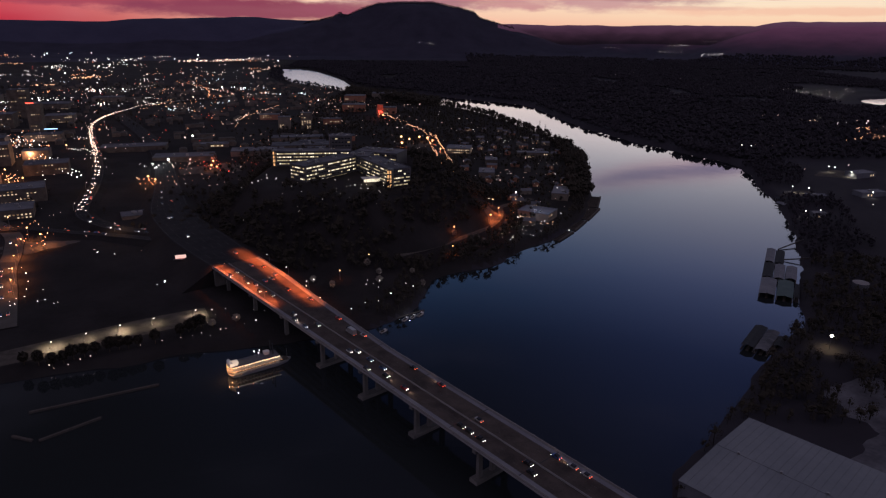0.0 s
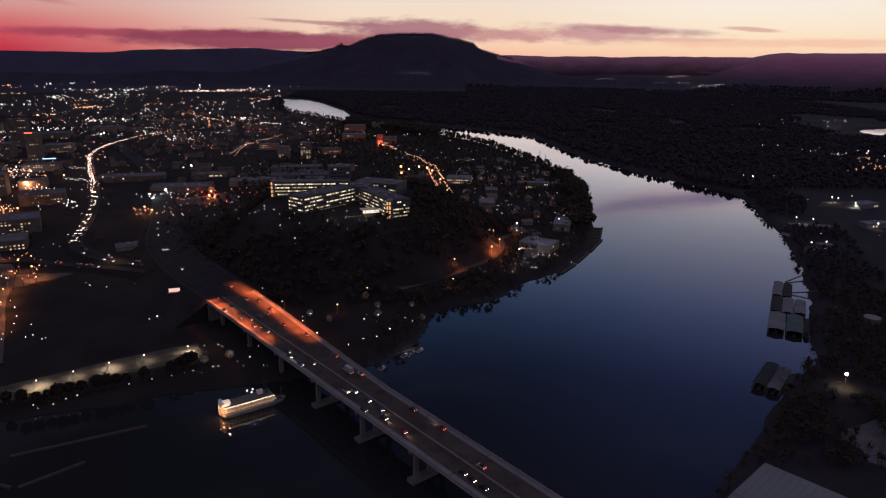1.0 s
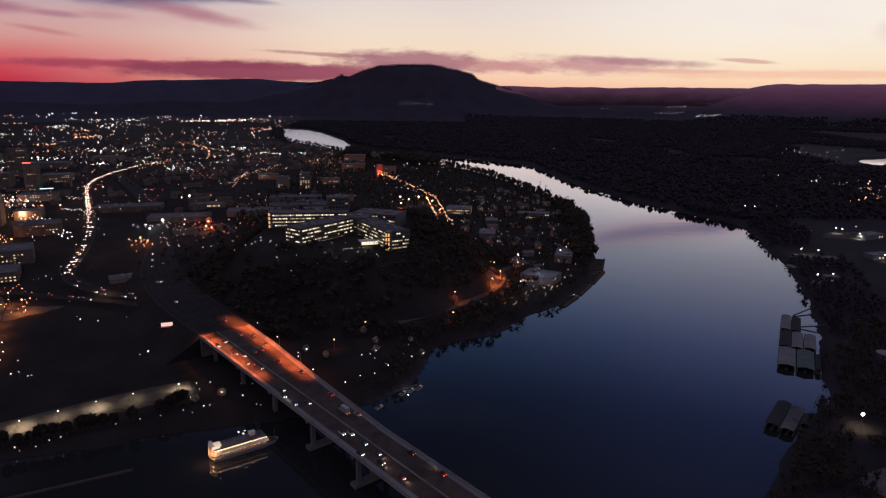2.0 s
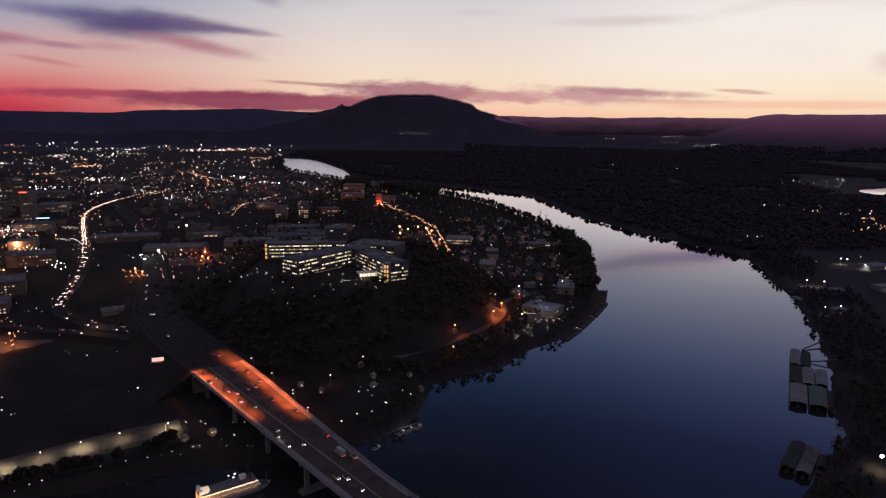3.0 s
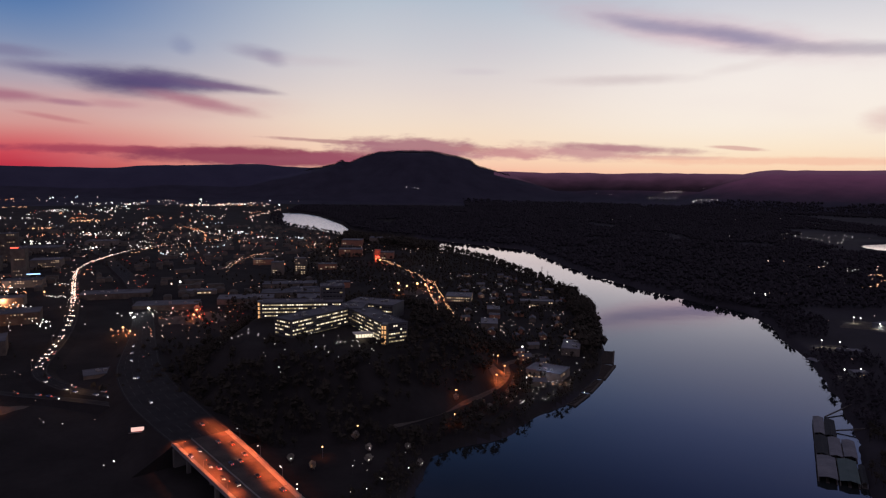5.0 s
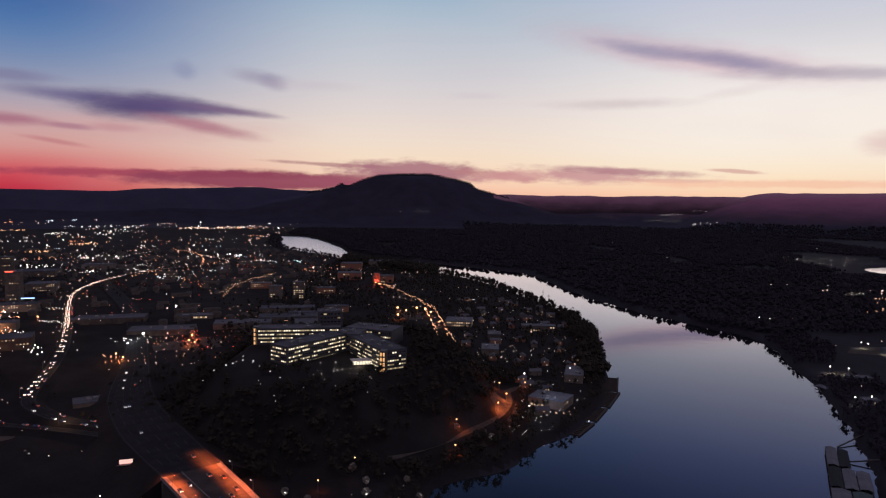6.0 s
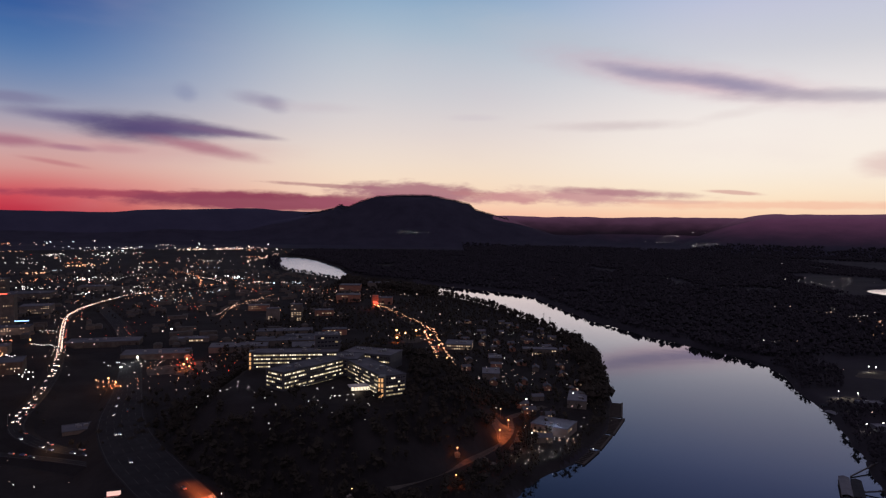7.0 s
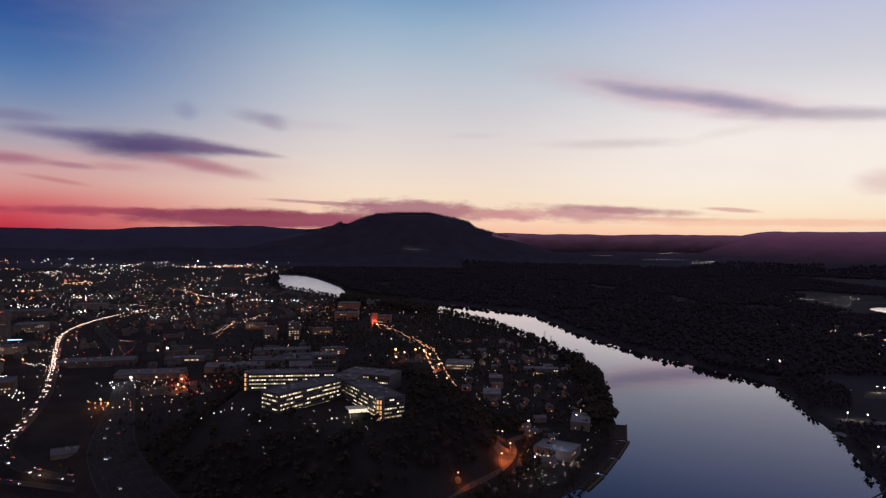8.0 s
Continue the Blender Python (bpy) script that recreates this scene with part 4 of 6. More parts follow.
def make_car(colour, paint, long=4.6, wide=1.85, tall=1.5, truck=False, wheels=True):
    long, wide, tall = long * METRE * 0.9, wide * METRE * 0.9, tall * METRE * 0.9
    kind = "box_truck" if truck else "car"
    t = thing(kind, pose(0, 0, -50), ("%s box truck with its headlights on" if truck else "%s car with its headlights and taillights on") % colour, "truck" if truck else "car", "evening traffic")
    body, cabin, wheel = car_meshes(long, wide, tall, truck)
    body.make("body", paint, t)
    cabin.make("glass_cabin", MAT_GLASS, t)
    wm = wheel.mesh("wheel", MAT_DARK)
    for x in (-long * 0.31, long * 0.31) if wheels else ():
        for y in (-wide * 0.45, wide * 0.45):
            child("wheel", wm, t, "", pose(x, y, 0))
    hm = Geo().box(0, 0, -0.2, 0.22, 0.22, 0.2).mesh("headlight", HEAD)
    tm = Geo().box(0, 0, -0.16, 0.16, 0.3, 0.2).mesh("taillight", TAIL)
    for y in (-wide * 0.36, wide * 0.36):
        child("headlight", hm, t, "white headlight", pose(long / 2 + 0.02, y, 0.7))
        child("taillight", tm, t, "red taillight", pose(-long / 2 - 0.02, y, 0.8))
    return t


CARS = [make_car(c, p) for c, p in zip(("silver", "black", "white", "red", "blue"), PAINTS)] + [make_car("grey", PAINTS[0], 8.5, 2.4, 3.0, True)]


used_cars = set()


def park_car(kind, m):
    """Puts a car of a kind down; the first of its kind is the model itself."""
    if kind not in used_cars:
        used_cars.add(kind)
        CARS[kind].matrix_basis = placed_at(m)
    else:
        copy_thing(CARS[kind], placed_at(m))


dice = random.Random(11)
for s in np.arange(-545, -60, 8.5):
    for o, way in ((-11.6, 1), (-7.6, 1), (-3.6, 1), (3.6, -1), (7.6, -1), (11.6, -1)):
        if dice.random() < (0.17 if way > 0 else 0.13):
            lane_o = o if o < 0 else o * bridge_side(s) / 16.3
            m = pose(*on_bridge(s + dice.uniform(-3, 3), lane_o, BRIDGE_Z + 0.02), 0, 0, math.degrees(BTURN) + (0 if way > 0 else 180))
            park_car(dice.choices(range(6), (4, 8, 2, 2, 4, 0.4))[0], m)
            if dice.random() < 0.2:
                beam = m @ Vector((3.4, 0, 1.0))
                lamp_light("headlight_beam", *beam, (1.0, 0.62, 0.42), 2600, 0.3, 70, (m.to_3x3() @ Vector((1, 0, -0.22))))


far_cars = Geo()


def far_car(m):
    """A car too far off to be told apart: body, glass and lights."""
    def block(x, y, z, sx, sy, sz, slot):
        corners = [m @ Vector((x + a * sx / 2, y + b * sy / 2, z + c * sz)) for c in (0, 1) for a, b in ((-1, -1), (1, -1), (1, 1), (-1, 1))]
        far_cars.add(corners, [(3, 2, 1, 0), (4, 5, 6, 7), (0, 1, 5, 4), (1, 2, 6, 5), (2, 3, 7, 6), (3, 0, 4, 7)], slot)

    block(0, 0, 0.3, 5.2, 2.1, 0.9, dice.randint(0, 2))
    block(-0.3, 0, 1.2, 2.7, 1.9, 0.6, 3)
    for y in (-0.75, 0.75):
        block(2.62, y, 0.65, 0.25, 0.32, 0.36, 4)
        block(-2.62, y, 0.75, 0.16, 0.34, 0.24, 5)


def traffic(path, lanes, first, last, chance, gap=8.5, far=True):
    """Cars on a road: lanes of (offset, way, odds)."""
    line, side, z = path
    walk_s = np.concatenate([[0], np.cumsum(np.linalg.norm(np.diff(line, axis=0), axis=1))])
    for o, way, odds in lanes:
        s = walk_s[-1] * first
        while s < walk_s[-1] * last:
            s += gap * dice.uniform(0.9, 1.5)
            if dice.random() > chance * odds:
                continue
            i = min(int(np.searchsorted(walk_s, s)), len(line) - 2)
            p, d = line[i] + side[i] * (o + dice.uniform(-0.7, 0.7)), line[i + 1] - line[i]
            m = pose(p[0], p[1], z[i] + 0.03, 0, 0, math.degrees(math.atan2(d[1], d[0])) + (0 if way > 0 else 180))
            if far:
                far_car(m)
            else:
                park_car(dice.choices(range(6), (5, 4, 5, 2, 3, 1))[0], m)


traffic(curve, ((-4.2, -1, 1.0), (0.2, -1, 0.9), (4.4, 1, 0.4)), 0.11, 0.3, 0.5, 8.5)
traffic(curve, ((-3.6, -1, 1.0), (0.2, -1, 0.8), (4.6, 1, 0.3)), 0.3, 0.62, 0.95, 6.2)
traffic(curve, ((-4.2, -1, 1.0), (4.4, 1, 0.5)), 0.0, 0.1, 0.35, 8.5, False)
traffic(curve, ((-3.5, -1, 1.0), (3.5, 1, 0.5)), 0.62, 1.0, 0.9, 10)
traffic(parkway, ((-4.5, -1, 1.0), (1.5, -1, 0.8), (5, 1, 0.7)), 0.0, 1.0, 0.3, 11)
traffic(ramp_road, ((-2, -1, 1.0), (2, 1, 0.6)), 0.2, 1.0, 0.2, 18, False)
traffic(avenue, ((-3, -1, 1.0), (3, 1, 1.0)), 0.0, 0.5, 0.25, 12, False)
traffic(avenue, ((-3, -1, 1.0), (3, 1, 1.0)), 0.5, 0.9, 0.25, 12)
tagged(far_cars.make("distant_traffic", [PAINTS[0], PAINTS[1], PAINTS[2], MAT_GLASS, FAR_HEAD, TAIL]), "dense slow evening traffic with headlights on a far highway", "traffic", kind="stuff")
for k in range(12, len(curve[0]) - 60, 9):
    x, y = curve[0][k] + curve[1][k] * -9
    street_lamp(x, y, curve[2][k] - 1, 9, GLOW_WARM, math.atan2(*(curve[1][k][::-1])), 0.4, "highway lamps")
    if k % 18 == 12:
        lamp_light("highway_light", *(curve[0][k] - curve[1][k] * 4), curve[2][k] + 9, (1, 0.5, 0.22), 9000)
traffic(freeway, ((-8, -1, 1.0), (-4, -1, 0.7), (5, 1, 1), (9, 1, 0.7)), 0.0, 0.45, 0.07, 14, False)
# ---- buildings ----
PANES = {}


def pane_mesh(w, h, mat):
    """A window pane with its frame, seen from +y outward, on its base centre."""
    key = (round(w, 1), round(h, 1), mat.name)
    if key not in PANES:
        g = Geo().box(0, 0.06, 0, w, 0.08, h, 0, 0)
        for x in (-w / 2, w / 2):
            g.box(x, 0.08, -0.05, 0.12, 0.16, h + 0.1, 0, 1)
        g.box(0, 0.08, -0.14, w + 0.12, 0.2, 0.1, 0, 1)
        PANES[key] = g.mesh("window", mat, MAT_STEEL)
    return PANES[key]


def building(name, x, y, z, turn, sx, sy, h, label, category="building", floors=3, wall=None, lit=0.4, sides=(0, 1, 2, 3), pitch=4.2, glass=True, fill=0.7,
             roof=None, units=2, seed=0, glows=None, group="", tall=0.42):
    """A flat-roofed block: walls, roof with parapet, roof units and its windows, floor by floor."""
    dc = random.Random(seed or int(abs(x * 7 + y * 13)))
    t = thing(name, pose(x, y, z, 0, 0, math.degrees(turn)), label, category, group)
    Geo().box(0, 0, -3, sx, sy, h + 3).make("wall_shell", wall or MAT_WALL, t)
    g = Geo().box(0, 0, h, sx + 0.5, sy + 0.5, 0.25)
    for a, b, u, v in ((0, sy / 2, sx + 0.5, 0.4), (0, -sy / 2, sx + 0.5, 0.4), (sx / 2, 0, 0.4, sy - 0.4), (-sx / 2, 0, 0.4, sy - 0.4)):
        g.box(a, b, h + 0.25, u, v, 0.7)
    g.make("roof", roof or MAT_ROOF, t)
    for k in range(units):
        ux, uy = dc.uniform(-0.35, 0.35) * sx, dc.uniform(-0.3, 0.3) * sy
        w = dc.uniform(2.5, 5)
        Geo().box(ux, uy, h + 0.24, w, w * 0.7, dc.uniform(1.4, 2.4)).box(ux + w * 0.2, uy, h + 1.5, w * 0.3, w * 0.3, 1.2).make("roof_unit", MAT_STEEL, t)
    fh = h / floors
    for side in sides:
        long, deep = (sx, sy / 2) if side in (0, 2) else (sy, sx / 2)
        a = (0, 90, 180, 270)[side]
        n = max(1, int((long - 2) / pitch))
        for f in range(floors):
            run = 0
            on = False
            for k in range(n):
                if run <= 0:
                    on, run = dc.random() < lit, dc.randint(1, 4)
                run -= 1
                if not on and not glass:
                    continue
                mat = dc.choice(glows or (GLOW_WINDOW, GLOW_WINDOW, GLOW_DIM)) if on else MAT_GLASS
                m = pose(0, 0, 0, 0, 0, a) @ pose((k - (n - 1) / 2) * pitch, deep - 0.02, f * fh + fh * 0.24)
                child("window", pane_mesh(pitch * fill, fh * tall, mat), t, "", m)
    return t


# the office campus on the hill: long wings with bands of lit windows
CW = glow_mat("office_light", (1.0, 0.85, 0.62), 1.25)
CD = glow_mat("office_light_dim", (1.0, 0.76, 0.44), 0.22)
CM = glow_mat("office_light_half", (1.0, 0.8, 0.48), 0.5)
CA = glow_mat("stairwell_light", (1.0, 0.52, 0.22), 0.9)
deg = math.radians
CAMPUS = "modern office building on the hill with bands of lit windows"


def wing(a, b, deep, z, h, floors, lit, sides, seed, label=CAMPUS, pitch=2.6):
    """A wing whose side towards the water runs from a to b."""
    (ax, ay), (bx, by) = a, b
    turn = math.atan2(by - ay, bx - ax)
    long = math.hypot(bx - ax, by - ay)
    cx, cy = (ax + bx) / 2 - math.sin(turn) * deep / 2, (ay + by) / 2 + math.cos(turn) * deep / 2
    return building("office_building", cx, cy, z, turn, long, deep, h, label, "office building", floors, MAT_OFFICE, lit, sides, pitch, True, 0.84, None, 6, seed, (CW, CW, CM, CM, CD), "office campus", 0.36)


wing((-214, 838), (-120, 850), 24, 54, 21, 5, 0.75, (2, 1), 3)
wing((-158, 748), (-108, 816), 26, 54, 21, 5, 0.66, (2, 1), 4)
wing((-104, 812), (-60, 740), 26, 54, 20, 5, 0.62, (2, 1, 3), 5)
wing((-122, 818), (-94, 814), 34, 54, 20.5, 5, 0.6, (2,), 9, "glazed corner block that joins two office wings")
wing((-116, 862), (-60, 842), 34, 54, 19, 4, 0.25, (2,), 6)
wing((-148, 862), (-120, 868), 24, 54, 37, 8, 0.25, (2,), 7, "dark glass office tower with a few lit floors", 4.0)
stair = thing("stair_tower", pose(-216, 846, 54, 0, 0, 7), "dark stair tower of the offices glowing amber", "stair tower", "office campus")
Geo().box(0, 0, -2, 6, 10, 24.5).make("wall_shell", MAT_OFFICE, stair)
for k in range(4):
    child("window", pane_mesh(2.0, 3.6, CA), stair, "", pose(0, 0, 0, 0, 0, 180) @ pose(-1.4, 5, 2.4 + k * 5))
    child("window", pane_mesh(2.0, 3.6, CA), stair, "", pose(0, 0, 0, 0, 0, 180) @ pose(1.4, 5, 2.4 + k * 5))
copy_thing(stair, placed_at(pose(-60, 736, 54, 0, 0, -8)))
lobby = thing("entrance_pavilion", pose(-84, 765, 54, 0, 0, 20), "low glazed entrance pavilion, brightly lit from inside", "pavilion", "office campus")
Geo().box(0, 0, -2, 21, 9, 2.6).make("plinth", MAT_CONCRETE, lobby)
Geo().box(0, 0, 5.2, 24, 12, 0.6).make("roof", MAT_WHITE, lobby)
for k in range(7):
    child("window", pane_mesh(2.7, 4.4, CW), lobby, "", pose(-9 + k * 3, -4.5, 0.7, 0, 0, 180))
for gx in (-11, 11):
    Geo().box(gx, -5, 0, 0.5, 0.5, 5.2).make("column", MAT_STEEL, lobby)
lamp_light("pavilion_light", -86, 752, 59, (1, 0.8, 0.55), 3500, 1.0)

# low wide halls behind the campus
for x, y, sx, sy, h, a in ((-330, 1175, 90, 40, 8, 12), (-262, 1230, 110, 44, 9, 12), (-205, 1180, 80, 46, 10, 12), (-290, 1320, 100, 36, 8, 12), (-440, 1120, 96, 40, 8, 14), (-560, 1200, 110, 40, 9, 16)):
    building("hall", x, y, flat(x, y), deg(a), sx, sy, h, "wide low hall with a pale flat roof", "hall", 2, MAT_WALL, 0.0, (2,), 7, False, 0.6, MAT_ROOF, 4, 0, None, "low halls")
building("shop_hall", -436, 1246, flat(-436, 1246), deg(12), 62, 22, 6, "low shop with a brightly lit glazed front", "shop", 1, MAT_WALL, 0.85, (2,), 4, False, 0.85, MAT_TIN, 2, 5, None, "low halls")

# downtown blocks
DOWN = [(-552, 842, 62, 44, 17, 5, 30, 0.5), (-520, 760, 62, 40, 11, 3, 28, 0.55), (-368, 770, 34, 24, 3.4, 1, 30, 0.0), (-640, 905, 40, 30, 20, 6, 26, 0.3), (-610, 1010, 60, 42, 16, 5, 26, 0.35),
        (-690, 1120, 40, 30, 14, 4, 22, 0.4), (-720, 1060, 44, 36, 34, 9, 24, 0.3), (-780, 1300, 64, 36, 13, 4, 20, 0.2), (-850, 1400, 26, 24, 58, 15, 18, 0.2), (-800, 1180, 40, 40, 24, 7, 24, 0.35),
        (-905, 1240, 50, 40, 20, 6, 24, 0.4), (-960, 1450, 60, 50, 30, 8, 20, 0.3), (-1010, 1610, 40, 36, 66, 16, 20, 0.22), (-890, 1560, 60, 46, 16, 5, 20, 0.3), (-1100, 1420, 60, 46, 24, 7, 20, 0.3),
        (-705, 870, 44, 40, 18, 5, 28, 0.4), (-760, 960, 44, 36, 22, 6, 26, 0.35), (-860, 1060, 46, 40, 30, 8, 26, 0.3), (-1180, 1640, 70, 50, 22, 6, 18, 0.3), (-1060, 1800, 120, 70, 14, 3, 16, 0.15),
        (-1250, 1860, 60, 44, 28, 8, 16, 0.3), (-980, 1980, 80, 50, 12, 3, 14, 0.2)]
for x, y, sx, sy, h, fl, a, lit in DOWN:
    tower = h > 50
    building("office_tower" if tower else "city_building", x, y, flat(x, y), deg(a), sx, sy, h, "dark slender city tower with scattered lit windows" if tower else "flat-roofed city building with rows of lit windows",
             "tower" if tower else "building", fl, MAT_WALL, lit * (0.75 if y < 850 else 0.45), (2, 1), 4.2, False, 0.5, None, 3, 0, None, "downtown buildings")
top_light = thing("roof_sign", pose(-852, 1388, flat(-850, 1400) + 58.3, 0, 0, 18), "red light strip on a tower roof", "sign")
Geo().box(0, 0, 0, 14, 0.4, 2.6).make("panel", GLOW_RED, top_light, "glowing red panel")
Geo().box(-5, 0.5, -0.3, 0.2, 0.8, 2.6).box(5, 0.5, -0.3, 0.2, 0.8, 2.6).make("bracket", MAT_STEEL, top_light)
BLUE = glow_mat("blue_sign_light", (0.35, 0.6, 1.0), 3)
blue_sign = thing("roof_sign", pose(-815, 1385, flat(-815, 1385) + 7.5, 0, 0, 18), "long blue-white light strip over a roof edge", "sign")
Geo().box(0, 0, 0, 24, 0.4, 1.6).make("panel", BLUE, blue_sign, "glowing blue-white panel")
Geo().box(-8, 0.4, -7.6, 0.5, 0.5, 8).box(8, 0.4, -7.6, 0.5, 0.5, 8).make("post", MAT_STEEL, blue_sign)
# tall buildings beyond the campus
for x, y, sx, sy, h, fl, a, lit in ((-306, 1490, 24, 20, 34, 9, 10, 0.35), (-352, 1480, 26, 22, 26, 7, 10, 0.2), (-260, 1560, 40, 24, 12, 3, 8, 0.4), (-420, 1620, 46, 26, 12, 3, 12, 0.3),
                                    (-200, 1330, 44, 26, 10, 3, 6, 0.5), (-250, 1260, 50, 30, 9, 2, 8, 0.3), (-150, 1760, 50, 36, 16, 3, 0, 0.2), (-240, 1800, 60, 40, 18, 3, 4, 0.1), (-190, 2130, 70, 50, 20, 4, 0, 0.1), (-270, 2060, 60, 50, 18, 3, 0, 0.15)):
    building("city_building", x, y, flat(x, y), deg(a), sx, sy, h, "plain block with a few lit windows beyond the hill", "building", fl, MAT_BRICK if h < 20 else MAT_WALL, lit, (2, 1), 5.5, False, 0.55, None, 2, 0, None, "blocks beyond the hill")
red_tower = thing("brick_tower", pose(-160, 1690, flat(-160, 1690), 0, 0, 4), "square brick tower lit deep red", "tower")
Geo().box(0, 0, -2, 14, 12, 30).box(0, 0, 28, 15, 13, 1.2).make("wall_shell", MAT_BRICK, red_tower)
for k in range(4):
    child("window", pane_mesh(2, 3, GLOW_RED), red_tower, "red lit window", pose(0, 0, 0, 0, 0, 180) @ pose(-4 + 2.6 * k, 6, 10 + 2 * (k % 2)))
lamp_light("red_flood_light", -158, 1672, 18, (1, 0.12, 0.05), 26000, 1.0)

# homes and larger roofs by the river
def house(x, y, turn, sx, sy, h, lit, roof=None):
    """A gabled house with eaves, a chimney, a door and lit windows."""
    t = thing("house", pose(x, y, flat(x, y), 0, 0, turn), "two-storey riverside house with a pitched roof and lit windows", "house", "riverside houses")
    Geo().box(0, 0, -2, sx, sy, h + 2).make("wall_shell", dice.choice((MAT_WALL, MAT_BRICK)), t)
    e, r = 0.6, sy * 0.32
    g = Geo().add([(-sx / 2 - e, -sy / 2 - e, h - 0.2), (sx / 2 + e, -sy / 2 - e, h - 0.2), (sx / 2 + e, 0, h + r), (-sx / 2 - e, 0, h + r), (-sx / 2 - e, sy / 2 + e, h - 0.2), (sx / 2 + e, sy / 2 + e, h - 0.2),
                   (-sx / 2 - e, 0, h + r - 0.4), (sx / 2 + e, 0, h + r - 0.4)],
                  [(0, 1, 2, 3), (3, 2, 5, 4), (0, 3, 4, 6), (1, 7, 5, 2), (0, 6, 7, 1), (6, 4, 5, 7)])
    g.make("roof", roof or MAT_ROOF, t)
    Geo().box(sx * 0.28, sy * 0.2, h, 0.9, 0.7, r + 0.6).make("chimney", MAT_BRICK, t)
    for side, n, deep, a in ((0, 3, sy / 2, 180), (1, 2, sx / 2, 90)):
        for k in range(n):
            for f in range(2):
                if dice.random() < lit:
                    m = pose(0, 0, 0, 0, 0, a) @ pose((k - (n - 1) / 2) * 3, deep - 0.02, 0.9 + f * 2.8)
                    child("window", pane_mesh(1.1, 1.4, GLOW_WINDOW), t, "", m)
    Geo().box(1.5, -sy / 2 - 0.05, 0, 1.0, 0.12, 2.1).make("door", MAT_DARK, t)
    return t


placed = []
while len(placed) < 48:
    x, y = dice.uniform(20, 232), dice.uniform(690, 1500)
    dd = float(shore(np.array([x]), np.array([y]))[0])
    if dd < 24 or hill_part(np.array([x]), np.array([y]))[0] < 1.08 or not south_side([x], [y])[0] or any(math.hypot(x - a, y - b) < 24 for a, b in placed):
        continue
    if any(math.hypot(x - a, y - b) < r for a, b, r in ((116, 792, 34), (162, 896, 30), (68, 1020, 30), (80, 1110, 22), (28, 1215, 46), (160, 1190, 32), (70, 800, 26), (75, 725, 34))):
        continue
    placed.append((x, y))
    house(x, y, dice.choice((0, 90)) + dice.uniform(-14, 14), dice.uniform(11, 16), dice.uniform(8, 10), 5.6, 0.22)
for x, y, sx, sy, h, a, lit in ((116, 792, 40, 30, 9, -30, 0.3), (162, 896, 22, 44, 9, -14, 0.1), (67, 1022, 24, 36, 8, -4, 0.15), (80, 1112, 20, 24, 8, -4, 0.1), (28, 1215, 44, 40, 9, -6, 0.8), (160, 1190, 56, 18, 9, -3, 0.5)):
    building("riverside_building", x, y, flat(x, y), deg(a), sx, sy, h, "riverside building with a pale blue-grey roof", "building", 2, MAT_WALL, lit, (2, 3), 4, False, 0.6, MAT_TIN, 3, 0, None, "riverside buildings")

# ---- boat dock roofs and docks on the north bank ----
def covered_dock(x, y, turn, sx, sy, roof, label):
    """A floating boat dock under a shallow pitched sheet roof on posts."""
    t = thing("covered_boat_dock", pose(x, y, 0, 0, 0, math.degrees(turn)), label, "boat dock", "covered boat docks")
    n = int(sx / 2.4)
    for k in range(n):
        for sgn in (-1, 1):
            px = -sx / 2 + (k + 0.5) * sx / n
            g = Geo().add([(px - sx / n / 2 + 0.04, sgn * sy / 2, 4.0), (px + sx / n / 2 - 0.04, sgn * sy / 2, 4.0), (px + sx / n / 2 - 0.04, 0, 5.2), (px - sx / n / 2 + 0.04, 0, 5.2),
                           (px - sx / n / 2 + 0.04, sgn * sy / 2, 3.9), (px + sx / n / 2 - 0.04, sgn * sy / 2, 3.9), (px + sx / n / 2 - 0.04, 0, 5.1), (px - sx / n / 2 + 0.04, 0, 5.1)],
                          [(0, 1, 2, 3), (7, 6, 5, 4), (0, 4, 5, 1), (2, 6, 7, 3), (1, 5, 6, 2), (0, 3, 7, 4)])
            g.make("roof_sheet", roof, t)
    for px in np.linspace(-sx / 2 + 0.5, sx / 2 - 0.5, 5):
        for sgn in (-1, 1):
            Geo().box(px, sgn * (sy / 2 - 0.4), 0.2, 0.2, 0.2, 3.9).make("post", MAT_STEEL, t)
    Geo().box(0, 0, -0.4, sx, 2.2, 0.9).box(0, -sy / 2 + 0.6, -0.4, sx, 1.2, 0.85).box(0, sy / 2 - 0.6, -0.4, sx, 1.2, 0.85).make("float", MAT_WOOD, t)
    return t


DA = math.atan2(0.887, 0.46)
for s, o, sx, sy, mat, lab in ((120, 4.6, 46, 8.6, MAT_TIN, "pale sheet-metal"), (118, 13.6, 44, 8.6, MAT_DARK, "dark"), (70, 5, 44, 9.4, MAT_DARK, "dark"), (70, 15, 44, 9.4, MAT_TIN, "pale sheet-metal"), (71, 25.4, 40, 9.8, MAT_TIN, "grey sheet-metal"),
                               (22, 7, 45, 13.4, MAT_TIN, "pale sheet-metal"), (22, 21.4, 45, 13.4, MAT_TEAL, "dull green"), (20, 31, 36, 4.4, MAT_DARK, "dark")):
    covered_dock(284 + 0.46 * s + 0.887 * o, 556 + 0.887 * s - 0.46 * o, DA, sx, sy, mat, "floating boat dock under a %s roof" % lab)
